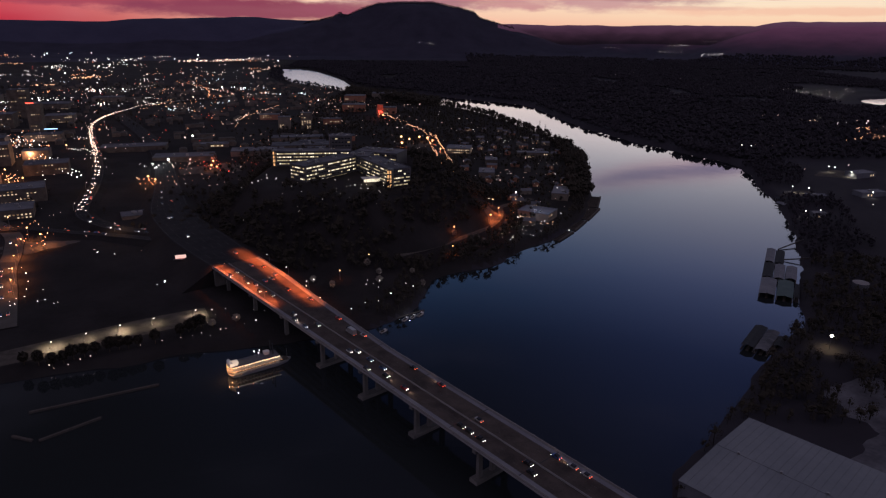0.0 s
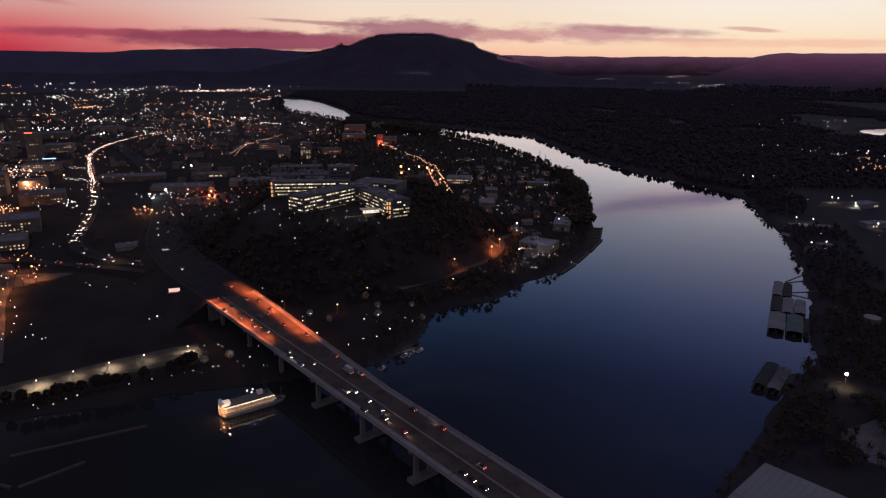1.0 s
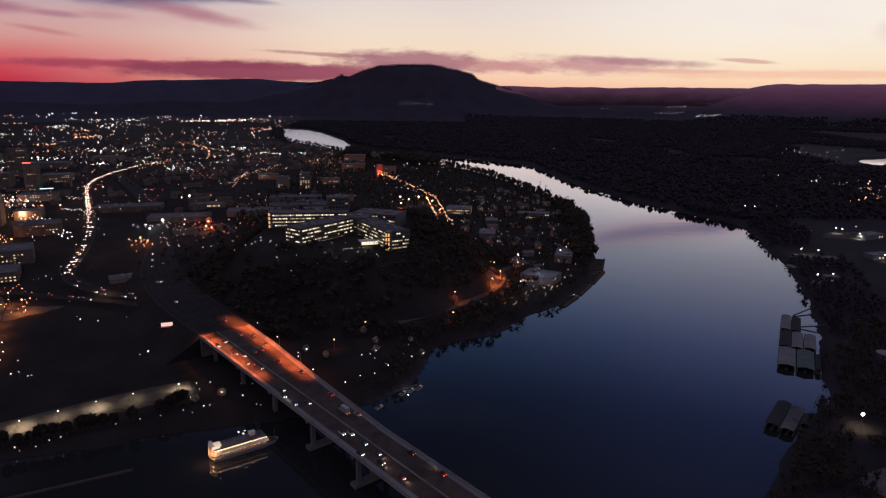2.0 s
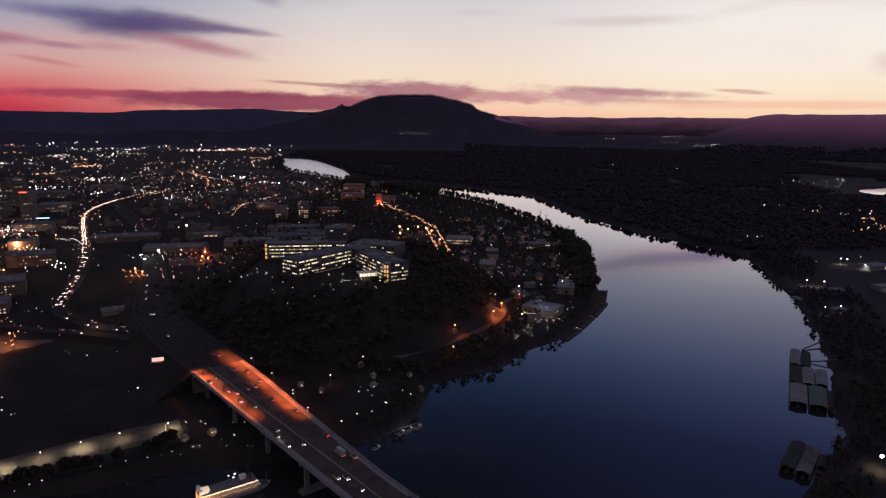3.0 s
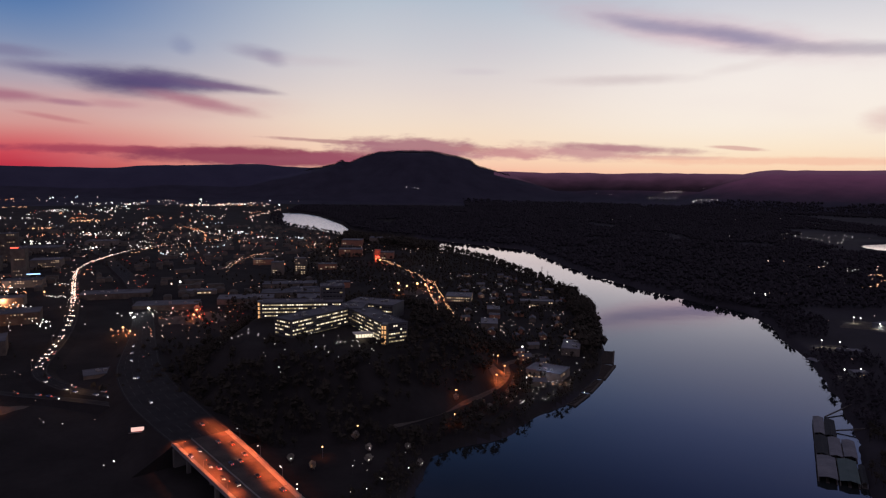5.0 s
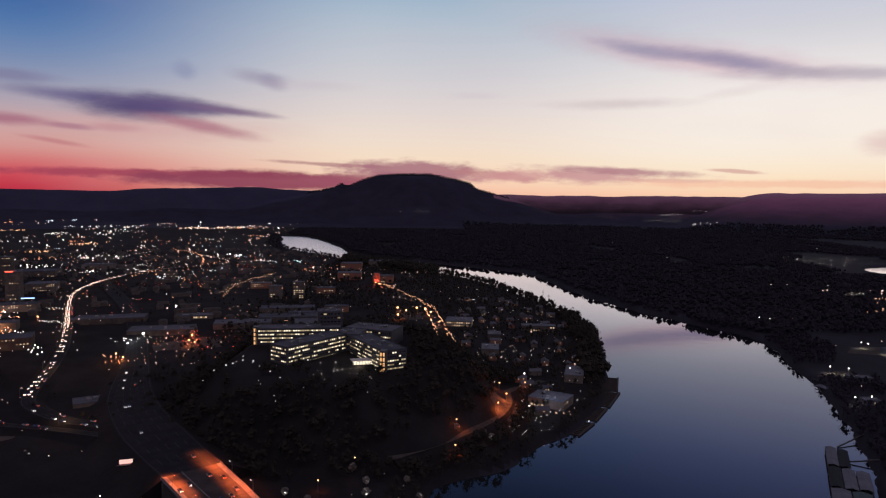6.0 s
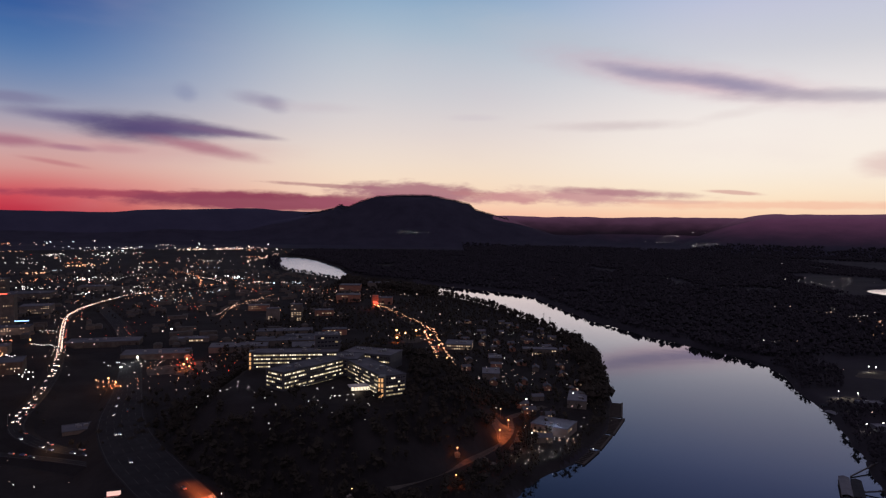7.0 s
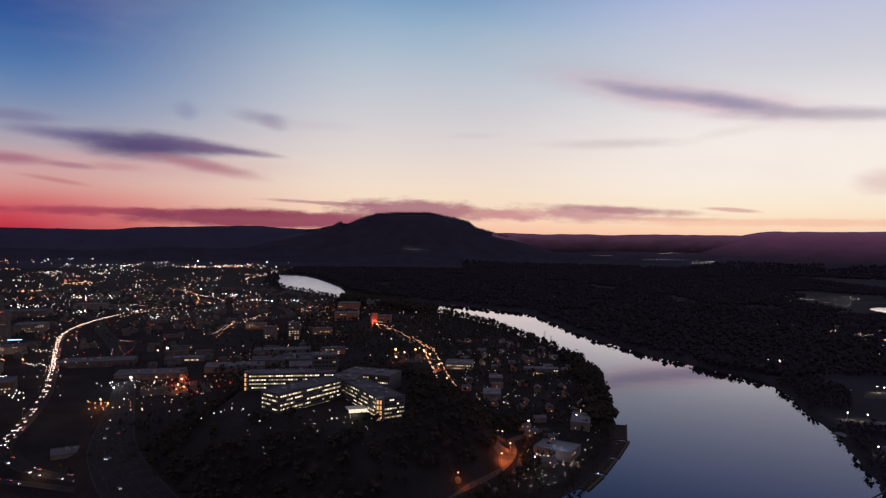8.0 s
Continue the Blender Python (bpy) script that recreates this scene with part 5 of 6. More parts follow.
for s, o, sx, sy, mat, lab in ((24, 5, 44, 9.4, MAT_DARK, "dark"), (24, 15, 42, 9, MAT_ROOF, "dull grey"), (30, 24, 20, 7, MAT_DARK, "dark")):
    covered_dock(224 + 0.607 * s + 0.63 * o, 452 + 0.795 * s - 0.776 * o, math.atan2(0.795, 0.607), sx, sy, mat, "floating boat dock under a %s roof" % lab)
covered_dock(462, 872, 1.9, 26, 12, MAT_TIN, "floating boat dock under a grey sheet-metal roof")
covered_dock(470, 905, 1.9, 16, 9, MAT_DARK, "floating boat dock under a dark roof")


def gangway(ax, ay, bx, by, name="gangway"):
    t = thing(name, pose(ax, ay, 0), "narrow wooden gangway from the bank to a dock", "gangway", "gangways")
    z = max(0.6, flat(bx, by))
    Geo().bar((0, 0, 0.6), (bx - ax, by - ay, z), 0.9).make("walkway", MAT_WOOD, t)
    for o in (-0.6, 0.6):
        d = Vector((bx - ax, by - ay, 0)).normalized()
        w = Vector((-d.y, d.x, 0)) * o
        Geo().bar((w.x, w.y, 1.6), (bx - ax + w.x, by - ay + w.y, z + 1), 0.08).make("handrail", MAT_STEEL, t)
        for k in range(5):
            q = Vector((bx - ax, by - ay, z - 0.6)) * (k / 4) + w
            Geo().bar((q.x, q.y, 0.6 + q.z * 1.0), (q.x, q.y, 1.65 + q.z), 0.07).make("rail_post", MAT_STEEL, t)


for q in ((352, 655, 384, 648), (352, 600, 372, 604), (330, 560, 345, 548), (268, 462, 288, 450), (470, 880, 488, 872), (366, 690, 404, 712)):
    gangway(*q)

# marina of finger piers at the point
def pier(ax, ay, bx, by, fingers, long):
    t = thing("marina_pier", pose(ax, ay, 0), "long wooden marina pier with finger slips", "pier", "marina piers")
    d = Vector((bx - ax, by - ay, 0))
    L, u = d.length, d.normalized()
    v = Vector((u.y, -u.x, 0))
    Geo().bar((0, 0, 0.5), (d.x, d.y, 0.5), 2.0).make("walkway", MAT_WOOD, t)
    for k in range(fingers):
        p = u * (L * (k + 0.5) / fingers)
        Geo().bar((p.x, p.y, 0.45), (p.x + v.x * long, p.y + v.y * long, 0.45), 1.1).make("finger", MAT_WOOD, t)
        Geo().tube(p.x + v.x * long, p.y + v.y * long, -3, 0.22, 0.2, 5.2, 6).make("pile", MAT_WOOD, t)


pier(222, 918, 206, 860, 13, 24)
pier(207, 854, 181, 800, 12, 20)
pier(178, 796, 156, 754, 10, 18)
pier(153, 748, 130, 712, 9, 16)

# ---- warehouse, tank and yard on the north bank ----
def warehouse():
    c = Vector((181, 340, 0)) + Vector((-0.726, -0.688, 0)) * 42 + Vector((0.688, -0.726, 0)) * 56
    t = thing("warehouse", pose(c.x, c.y, 5, 0, 0, math.degrees(math.atan2(-0.688, -0.726))), "large warehouse with a pale ribbed metal roof", "warehouse")
    sx, sy, h, r = 84, 112, 7.6, 1.4
    Geo().box(0, 0, -4, sx - 1, sy - 1, h + 4).make("wall_shell", MAT_TIN, t)
    g = Geo().add([(-sx / 2 + 0.6, -0.4, h), (-sx / 2 + 0.6, 0.4, h), (sx / 2 - 0.6, 0.4, h), (sx / 2 - 0.6, -0.4, h)], [(0, 1, 2, 3)])
    n = 28
    panel = {}
    for sgn in (-1, 1):
        w = sy / n
        p = Geo().add([(0, -w / 2 + 0.03, 0), (0, w / 2 - 0.03, 0), (sgn * sx / 2, w / 2 - 0.03, -r), (sgn * sx / 2, -w / 2 + 0.03, -r), (0, -w / 2 + 0.03, -0.12), (0, w / 2 - 0.03, -0.12), (sgn * sx / 2, w / 2 - 0.03, -r - 0.12), (sgn * sx / 2, -w / 2 + 0.03, -r - 0.12)],
                      [(0, 1, 2, 3), (7, 6, 5, 4), (0, 4, 5, 1), (2, 6, 7, 3), (1, 5, 6, 2), (0, 3, 7, 4)])
        p.bar((0, -w / 2, 0.06), (sgn * sx / 2, -w / 2, -r + 0.06), 0.14)
        panel[sgn] = p.mesh("roof_panel", MAT_PALE)
    for sgn in (-1, 1):
        for k in range(n):
            child("roof_panel", panel[sgn], t, "", pose(0, -sy / 2 + (k + 0.5) * sy / n, h + r))
    Geo().bar((0, -sy / 2, h + r), (0, sy / 2, h + r), 0.35).make("ridge_cap", MAT_PALE, t)
    for k in range(5):
        Geo().tube(0, -44 + k * 22, h + r, 0.7, 0.7, 1.3, 10).make("roof_vent", MAT_STEEL, t)
    g.make("ridge_beam", MAT_STEEL, t)


warehouse()
tank = thing("storage_tank", pose(379, 563, flat(379, 563)), "round pale storage tank with a shallow domed roof", "tank")
Geo().tube(0, 0, -1, 6.8, 6.8, 7, 28).make("shell", MAT_TIN, tank)
Geo().tube(0, 0, 6, 7.0, 3.6, 0.9, 28).tube(0, 0, 6.9, 3.6, 0.6, 0.5, 28).make("roof", MAT_CONCRETE, tank)
for x, y, sx, sy, h, a in ((512, 892, 26, 14, 6, -10), (470, 806, 16, 12, 5, 0), (600, 915, 40, 18, 6, 10), (660, 1040, 40, 22, 7, 20), (330, 400, 30, 18, 5, 30), (400, 480, 34, 20, 6, 40)):
    building("shed", x, y, flat(x, y), deg(a), sx, sy, h, "plain work shed with a pale metal roof", "shed", 1, MAT_TIN, 0.3, (2, 3), 5, False, 0.4, MAT_TIN, 1, 0, None, "sheds")

# low blocks and houses of the middle town, past counting
blocks, town_dice, a = Geo(), np.random.default_rng(53), deg(21)
spot = np.stack([town_dice.uniform(-1500, -250, 900), town_dice.uniform(1080, 2700, 900)], 1)
u, v = spot[:, 0] * math.cos(a) + spot[:, 1] * math.sin(a), -spot[:, 0] * math.sin(a) + spot[:, 1] * math.cos(a)
u = np.round(u / 105) * 105 + town_dice.choice((-34, -14, 14, 34), 900) + town_dice.normal(0, 6, 900)
spot = np.stack([u * math.cos(a) - v * math.sin(a), u * math.sin(a) + v * math.cos(a)], 1)
clear = np.min([np.min(np.hypot(spot[:, None, 0] - r[0][None, :, 0], spot[:, None, 1] - r[0][None, :, 1]), 1) for r in (freeway, curve, parkway)], 0) > 36
clear &= south_side(spot[:, 0], spot[:, 1]) & (shore(spot[:, 0], spot[:, 1]) > 40) & (near_hill(spot[:, 0], spot[:, 1]) > 1.2) & (spot[:, 1] > 1080) & (lumps(spot[:, 0], spot[:, 1], 130, 61) > 0.35)
spot = spot[clear]
for (x, y), z in zip(spot, land(spot[:, 0], spot[:, 1])):
    sx, sy, h, turn = town_dice.uniform(8, 15) * town_dice.choice((1, 1, 1, 2.4)), town_dice.uniform(7, 16), town_dice.uniform(3.5, 8), a + town_dice.choice((0, 0, 1.5708)) + town_dice.normal(0, 0.05)
    blocks.box(x, y, z - 1, sx, sy, h + 1, turn).box(x, y, z + h, sx + 0.8, sy + 0.8, 0.4 if sx > 15 else 2.6, turn, 1, 1.0 if sx > 15 else 0.45)
tagged(blocks.make("town_blocks", [MAT_WALL, MAT_WALK]), "low dark blocks and houses of the middle town", "houses", kind="stuff")

# ---- billboard ----
bb = thing("billboard", pose(-246, 589, flat(-246, 589), 0, 0, 18), "roadside billboard with a bright lit face on a tall post", "billboard")
Geo().tube(0, 0.6, -2, 0.55, 0.5, 15, 12).make("post", MAT_STEEL, bb)
Geo().box(0, 0.3, 11.4, 13.4, 0.5, 4.8).make("frame", MAT_DARK, bb)
Geo().box(0, -0.02, 11.7, 9.6, 0.14, 3.4).make("face", glow_mat("billboard_white", (1.0, 0.62, 0.55), 1.0), bb, "white lit face")
Geo().box(0, -0.06, 11.55, 9.8, 0.14, 0.16).make("stripe", glow_mat("billboard_red", (1.0, 0.16, 0.14), 1.0), bb, "red lit band")
Geo().box(0, -1.2, 11.1, 13, 1.2, 0.12).make("catwalk", MAT_STEEL, bb)
# ---- paddle steamer at its berth ----
def riverboat():
    t = thing("riverboat", pose(-128, 418, 0, 0, 0, 35.4), "white paddle steamer with a dark roof, strung with warm bulbs", "riverboat")
    hull = [(-22, 0), (-21, -4.6), (-16, -5.6), (12, -5.6), (19, -3.6), (23, 0), (19, 3.6), (12, 5.6), (-16, 5.6), (-21, 4.6)]
    n = len(hull)
    g = Geo().add([(x * 0.96, y * 0.9, -1) for x, y in hull] + [(x, y, 1.7) for x, y in hull], [(i, (i + 1) % n, n + (i + 1) % n, n + i) for i in range(n)] + [tuple(range(n, 2 * n))])
    g.make("hull", MAT_SHADED_HULL, t)
    for k, (x0, x1, w, z) in enumerate(((-20, 14, 9.6, 1.7), (-20, 12, 9.4, 4.7))):
        cab = Geo().box((x0 + x1) / 2, 0, z, x1 - x0 - 2.4, w - 2.4, 2.75).make("cabin", MAT_WHITE, t)
        Geo().box((x0 + x1) / 2, 0, z + 2.75, x1 - x0 + 1, w + 0.8, 0.25).make("deck_plate", MAT_WHITE if k < 1 else MAT_ROOF, t)
        m = int((x1 - x0 - 4) / 2.4)
        for i in range(m):
            for sgn, a in ((-1, 180), (1, 0)):
                child("window", pane_mesh(1.3, 1.5, BOAT_WIN), cab, "lit cabin window", pose(x0 + 3 + i * 2.4, sgn * (w / 2 - 1.2), z + 0.8, 0, 0, a))
        for sgn in (-1, 1):
            Geo().bar((x0, sgn * w / 2, z + 1.0), (x1, sgn * w / 2, z + 1.0), 0.08).bar((x0, sgn * w / 2, z + 0.5), (x1, sgn * w / 2, z + 0.5), 0.05).make("railing", MAT_WHITE, t)
            for i in range(int((x1 - x0) / 4) + 1):
                Geo().box(x0 + i * 4, sgn * w / 2, z, 0.14, 0.14, 2.75).make("post", MAT_WHITE, t)
    bulb, small = Geo().ball(0, 0, 0, 0.26).mesh("bulb", BULB), Geo().ball(0, 0, 0, 0.2).mesh("bulb", BULB_SMALL)
    for z, x0, x1, y in ((7.35, -20, 13, -5.25), (4.3, -20, 15, -5.35), (7.35, -20, 13, 5.25)):
        for x in np.arange(x0, x1, 1.55):
            child("bulb", bulb if z > 5 else small, t, "warm light bulb", pose(x, y, z))
    for z in (2.4, 4.3, 6.0, 7.35):
        for a in np.arange(-80, 81, 20):
            child("bulb", small, t, "warm light bulb", pose(-20.5 - 2.2 * math.cos(deg(a)), 5.1 * math.sin(deg(a)), z))
    stern = Geo()
    for z in (1.7, 4.7, 7.5):
        for k in range(8):
            a0, a1 = deg(-90 + k * 22.5), deg(-67.5 + k * 22.5)
            stern.add([(-19.5, 0, z + 2.8), (-20 - 2.6 * math.cos(a0), 5.1 * math.sin(a0), z + 2.8), (-20 - 2.6 * math.cos(a1), 5.1 * math.sin(a1), z + 2.8)], [(0, 1, 2)])
            stern.add([(-20 - 2.6 * math.cos(a0), 5.1 * math.sin(a0), z), (-20 - 2.6 * math.cos(a1), 5.1 * math.sin(a1), z), (-20 - 2.6 * math.cos(a1), 5.1 * math.sin(a1), z + 0.5), (-20 - 2.6 * math.cos(a0), 5.1 * math.sin(a0), z + 0.5)], [(0, 1, 2, 3)])
    stern.make("stern_gallery", MAT_WHITE, t)
    Geo().add([(-17, -5.4, 7.75), (13, -5.4, 7.75), (13, 5.4, 7.75), (-17, 5.4, 7.75), (-15, 0, 9.6), (8, 0, 9.4)],
              [(0, 1, 5, 4), (2, 3, 4, 5), (1, 2, 5), (3, 0, 4), (3, 2, 1, 0)]).make("top_roof", MAT_ROOF, t, "dark hipped roof")
    g = Geo().add([(-22, -3.4, 7.9), (-22, 3.4, 7.9), (-20.5, 0, 11), (-15, -3.4, 7.9), (-15, 3.4, 7.9), (-16, 0, 11)], [(0, 1, 2), (3, 5, 4), (0, 2, 5, 3), (1, 4, 5, 2)])
    for x, y, z in ((-3, 1.5, 12.2), (-1, -1.5, 11.8), (0.5, 0, 13)):
        Geo().bar((x, y, 8.5), (x, y, z), 0.12).ball(x, y, z + 0.3, 0.45, 1).make("deck_lamp", [MAT_STEEL, GLOW_WHITE], t, "bright lamp on the top deck")
    g.make("stern_roof", MAT_WHITE, t, "pale gabled canopy over the stern")
    Geo().box(5, 0, 8.8, 3.4, 3, 2.2).box(5, 0, 11.0, 4, 3.6, 0.2).make("pilothouse", MAT_WHITE, t)
    for y in (-2.4, 2.4):
        Geo().tube(9, y, 7.6, 0.45, 0.4, 9, 10).tube(9, y, 16.6, 0.8, 0.55, 0.7, 10).make("smokestack", MAT_DARK, t)
    Geo().box(17, 0, 1.7, 7, 6, 0.15).make("foredeck", MAT_WOOD, t)
    Geo().bar((20, 0, 2), (20, 0, 9), 0.15).make("jackstaff", MAT_STEEL, t)
    c, s = math.cos(deg(35.4)), math.sin(deg(35.4))
    # unseen lights, some outside the hull, added to brighten stern and canopy
    for x, y, z, w in ((-21.4, -2.6, 4.1, 900), (-21.4, -2.6, 7.0, 900), (-24.0, -5.0, 6.0, 1900), (-18.5, -6.4, 6.8, 600), (-19.0, -6.6, 11.0, 2600), (-8, -6.2, 7.6, 160), (3, -6.2, 7.6, 160)):
        lamp_light("riverboat_fill_light", -128 + c * x - s * y, 418 + s * x + c * y, z, (1, 0.34, 0.09) if z < 9 else (1, 0.75, 0.5), w, 0.12)


BOAT_WIN = glow_mat("cabin_light", (1.0, 0.36, 0.1), 0.12)
BULB = glow_mat("string_bulb", (1.0, 0.66, 0.4), 14)
BULB_SMALL = glow_mat("small_string_bulb", (1.0, 0.46, 0.18), 5)
riverboat()

# lit landing and riverfront promenade
prom = Geo()
line = curve_points([(-330, 398), (-312, 411), (-296, 423), (-258, 451), (-224, 475), (-190, 494)], 6)
d = np.gradient(line, axis=0)
d /= np.linalg.norm(d, axis=1)[:, None]
rows_o = (-22, -9, 0, 9, 22)
cross = np.stack([line + np.stack([d[:, 1], -d[:, 0]], 1) * o for o in rows_o], 1)
high = land(cross[..., 0], cross[..., 1]) + np.array([-0.3, 0.25, 0.35, 0.25, -0.3])
for i in range(len(line) - 1):
    for k in range(len(rows_o) - 1):
        prom.add([(*cross[a, b], high[a, b]) for a, b in ((i, k), (i + 1, k), (i + 1, k + 1), (i, k + 1))], [(0, 1, 2, 3)])
tagged(prom.make("promenade", MAT_PROM), "pale riverfront promenade, lit in pools under its lamps", "promenade", kind="structure")
# the two weak lamps are added between the three to spread their pools
for x, y, w in ((-283, 431, 70000), (-265, 445, 24000), (-246, 459, 64000), (-226, 472, 20000), (-199, 488, 66000)):
    street_lamp(x, y, flat(x, y), 5.6, GLOW_LANTERN, 0.6, 0.42, "promenade lamps")
    lamp_light("promenade_light", x + 1.4, y + 1, flat(x, y) + 6.0, (1, 0.76, 0.5), w, 0.3, 162)


def tree(x, y, h, seed, name="tree", label="round-crowned park tree in dark autumn leaf", group="promenade trees", sprays=420, leaf=None):
    """A park tree: tapered trunk, limbs and a crown of many leaf sprays."""
    dc = np.random.default_rng(seed)
    t = thing(name, pose(x, y, flat(x, y), 0, 0, float(dc.uniform(0, 360))), label, "tree", group)
    g = Geo().tube(0, 0, -0.5, 0.32, 0.16, h * 0.55 + 0.5, 7)
    for k in range(6):
        a = k * 1.05 + float(dc.uniform(0, 0.5))
        g.bar((0, 0, h * 0.32 + 0.1 * k), (math.cos(a) * h * 0.26, math.sin(a) * h * 0.26, h * float(dc.uniform(0.55, 0.8))), 0.14)
    g.make("trunk", MAT_BARK, t)
    c = dc.normal(0, 1, (sprays, 3))
    c /= np.linalg.norm(c, axis=1)[:, None]
    c *= dc.uniform(0.45, 1.0, (sprays, 1)) ** 0.5 * np.array([h * 0.34, h * 0.34, h * 0.36]) * (0.82 + 0.3 * dc.random((sprays, 1)))
    c[:, 2] += h * 0.64
    u, v = dc.normal(0, 0.5, (sprays, 3)), dc.normal(0, 0.5, (sprays, 3))
    g = Geo()
    for k in range(sprays):
        g.add([c[k] - u[k], c[k] + v[k], c[k] + u[k], c[k] - v[k]], [(0, 1, 2, 3)])
    g.make("crown", leaf or MAT_LEAF, t)


for k, (x, y) in enumerate(((-288, 409), (-278, 409), (-269, 409), (-263, 413), (-258, 417), (-252, 420), (-246, 424), (-238, 428), (-233, 432), (-227, 434), (-221, 437), (-211, 442), (-197, 454), (-194, 462), (-190, 464), (-187, 470))):
    tree(x, y, 9.2 + (k * 37 % 10) * 0.3, 40 + k)

# bare trees along the river walk, each lit by an unseen light in its crown
for k, (x, y, h, w, rgb) in enumerate(((-58, 566, 8, 2600, COOL), (-60, 587, 7, 1300, COOL), (-73, 606, 8, 3600, SODIUM), (-99, 555, 7, 1900, (1, 0.4, 0.16)), (-118, 566, 7, 2600, COOL), (-18, 566, 7, 1800, COOL),
                                      (-29, 591, 6, 700, COOL), (-162, 478, 8, 3600, (1, 0.76, 0.5)), (-178, 470, 7, 1300, (1, 0.76, 0.5)), (12, 689, 7, 2600, SODIUM), (38, 695, 7, 1500, COOL), (44, 684, 7, 1300, COOL))):
    tree(x, y, h, 90 + k, "bare_tree", "bare tree lit by an unseen light added in its crown", "floodlit trees", 210, MAT_BARE)
    lamp_light("tree_fill_light", x + 0.5, y - 1.3, flat(x, y) + h * 0.62, rgb, w * 0.32, 0.25)

# floating docks upstream with small lights
for ax, ay, bx, by in ((-255, 357, -189, 392), (-232, 328, -208, 352), (-250, 332, -236, 328)):
    t = thing("floating_dock", pose(ax, ay, 0), "long low floating dock of grey planks", "dock", "floating docks")
    Geo().bar((0, 0, 0.35), (bx - ax, by - ay, 0.35), 1.6).make("deck", MAT_WOOD, t)
    for k in range(6):
        Geo().tube((bx - ax) * k / 5, (by - ay) * k / 5 + 1.1, -3, 0.14, 0.14, 3.8, 6).make("pile", MAT_WOOD, t)

# small boats at a mooring by the river walk
def small_boat(x, y, turn, long, label):
    """An open motor boat: hull, deck, cuddy and windscreen."""
    t = thing("motor_boat", pose(x, y, 0, 0, 0, turn), label, "boat", "moored boats")
    w = long * 0.3
    rim = [(-long / 2, -w / 2), (long * 0.2, -w / 2), (long / 2, 0), (long * 0.2, w / 2), (-long / 2, w / 2)]
    n = len(rim)
    Geo().add([(a * 0.9, b * 0.75, -0.3) for a, b in rim] + [(a, b, 1.0) for a, b in rim], [(i, (i + 1) % n, n + (i + 1) % n, n + i) for i in range(n)] + [tuple(range(n - 1, -1, -1))]).make("hull", MAT_WHITE, t)
    Geo().add([(a * 0.97, b * 0.95, 0.8) for a, b in rim], [tuple(range(n))]).make("deck", MAT_WOOD, t)
    Geo().box(long * 0.12, 0, 0.8, long * 0.28, w * 0.7, 1.1, 0, 0, 0.85).make("cuddy", MAT_WHITE, t)
    Geo().box(-long * 0.03, 0, 1.0, 0.12, w * 0.66, 0.9).make("windscreen", MAT_GLASS, t)


for x, y, a, l in ((-30, 500, 60, 9), (-24, 505, 64, 8), (-18, 510, 58, 10), (-46, 477, 50, 8)):
    small_boat(x, y, a, l, "small white motor boat moored at the river bank")
mooring = thing("mooring_pontoon", pose(-34, 505, 0, 0, 0, 38), "short floating pontoon of grey planks", "dock", "floating docks")
Geo().box(8, 0, -0.2, 30, 1.8, 0.7).make("deck", MAT_WOOD, mooring)
for k in range(4):
    Geo().tube(-4 + k * 8, 1.2, -3, 0.16, 0.14, 4.6, 6).make("pile", MAT_WOOD, mooring)
lamp_light("mooring_lamp", -27, 508, 4.5, COOL, 900, 0.2)

# slender masts on the far bank
for x, y, h in ((214, 1500, 30), (222, 1470, 24)):
    t = thing("river_mast", pose(x, y, flat(x, y)), "slender steel mast with short crossarms on the river bank", "mast", "river masts")
    Geo().tube(0, 0, -1, 0.7, 0.35, h + 1, 6).make("mast", MAT_STEEL, t)
    for k in (0.7, 0.85, 0.97):
        Geo().box(0, 0, h * k, 5.5, 0.4, 0.4).make("crossarm", MAT_STEEL, t)

# gravel yards on the north bank
def patch(name, cx, cy, rx, ry, turn, mat, label):
    g, n = [], 30
    vs = [(cx, cy, flat(cx, cy) + 0.25)]
    for ring in (0.5, 1.0):
        for k in range(n):
            a = 6.28319 * k / n
            w = ring * (1 + 0.18 * math.sin(3 * a + cx) + 0.1 * math.sin(7 * a))
            x, y = rx * w * math.cos(a), ry * w * math.sin(a)
            px, py = cx + x * math.cos(turn) - y * math.sin(turn), cy + x * math.sin(turn) + y * math.cos(turn)
            vs.append((px, py, flat(px, py) + (0.25 if ring < 1 else 0.02)))
    g = [(0, 1 + k, 1 + (k + 1) % n) for k in range(n)] + [(1 + k, 1 + n + k, 1 + n + (k + 1) % n, 1 + (k + 1) % n) for k in range(n)]
    tagged(sheet(name, vs, g, mat), label, "yard", kind="structure")


patch("car_park", -420, 648, 34, 20, 0.4, MAT_WALK, "paved car park under orange lamps")
patch("car_lot", -372, 1040, 55, 40, 0.5, MAT_PROM, "busy paved car lot under warm lamps")
# next four: paler ground added under lamps so that their pools show
patch("forecourt", -55, 1295, 46, 44, 0.2, MAT_PROM, "paler ground added under orange lamps to show their glow")
patch("car_park", 64, 774, 15, 32, 0.1, MAT_PROM, "small paler patch added under orange lamps to show their glow")
patch("yard", 508, 924, 26, 16, 0.3, MAT_PROM, "paler ground added under white floodlights to show their glow")
patch("yard", 634, 1056, 34, 26, 0.4, MAT_PROM, "paler ground added under white floodlights to show their glow")
patch("yard", 285, 372, 46, 26, 0.6, MAT_YARD, "bare gravel yard beside the warehouse")
patch("yard", 318, 366, 52, 34, 0.5, MAT_YARD, "bare gravel yard with wheel ruts")
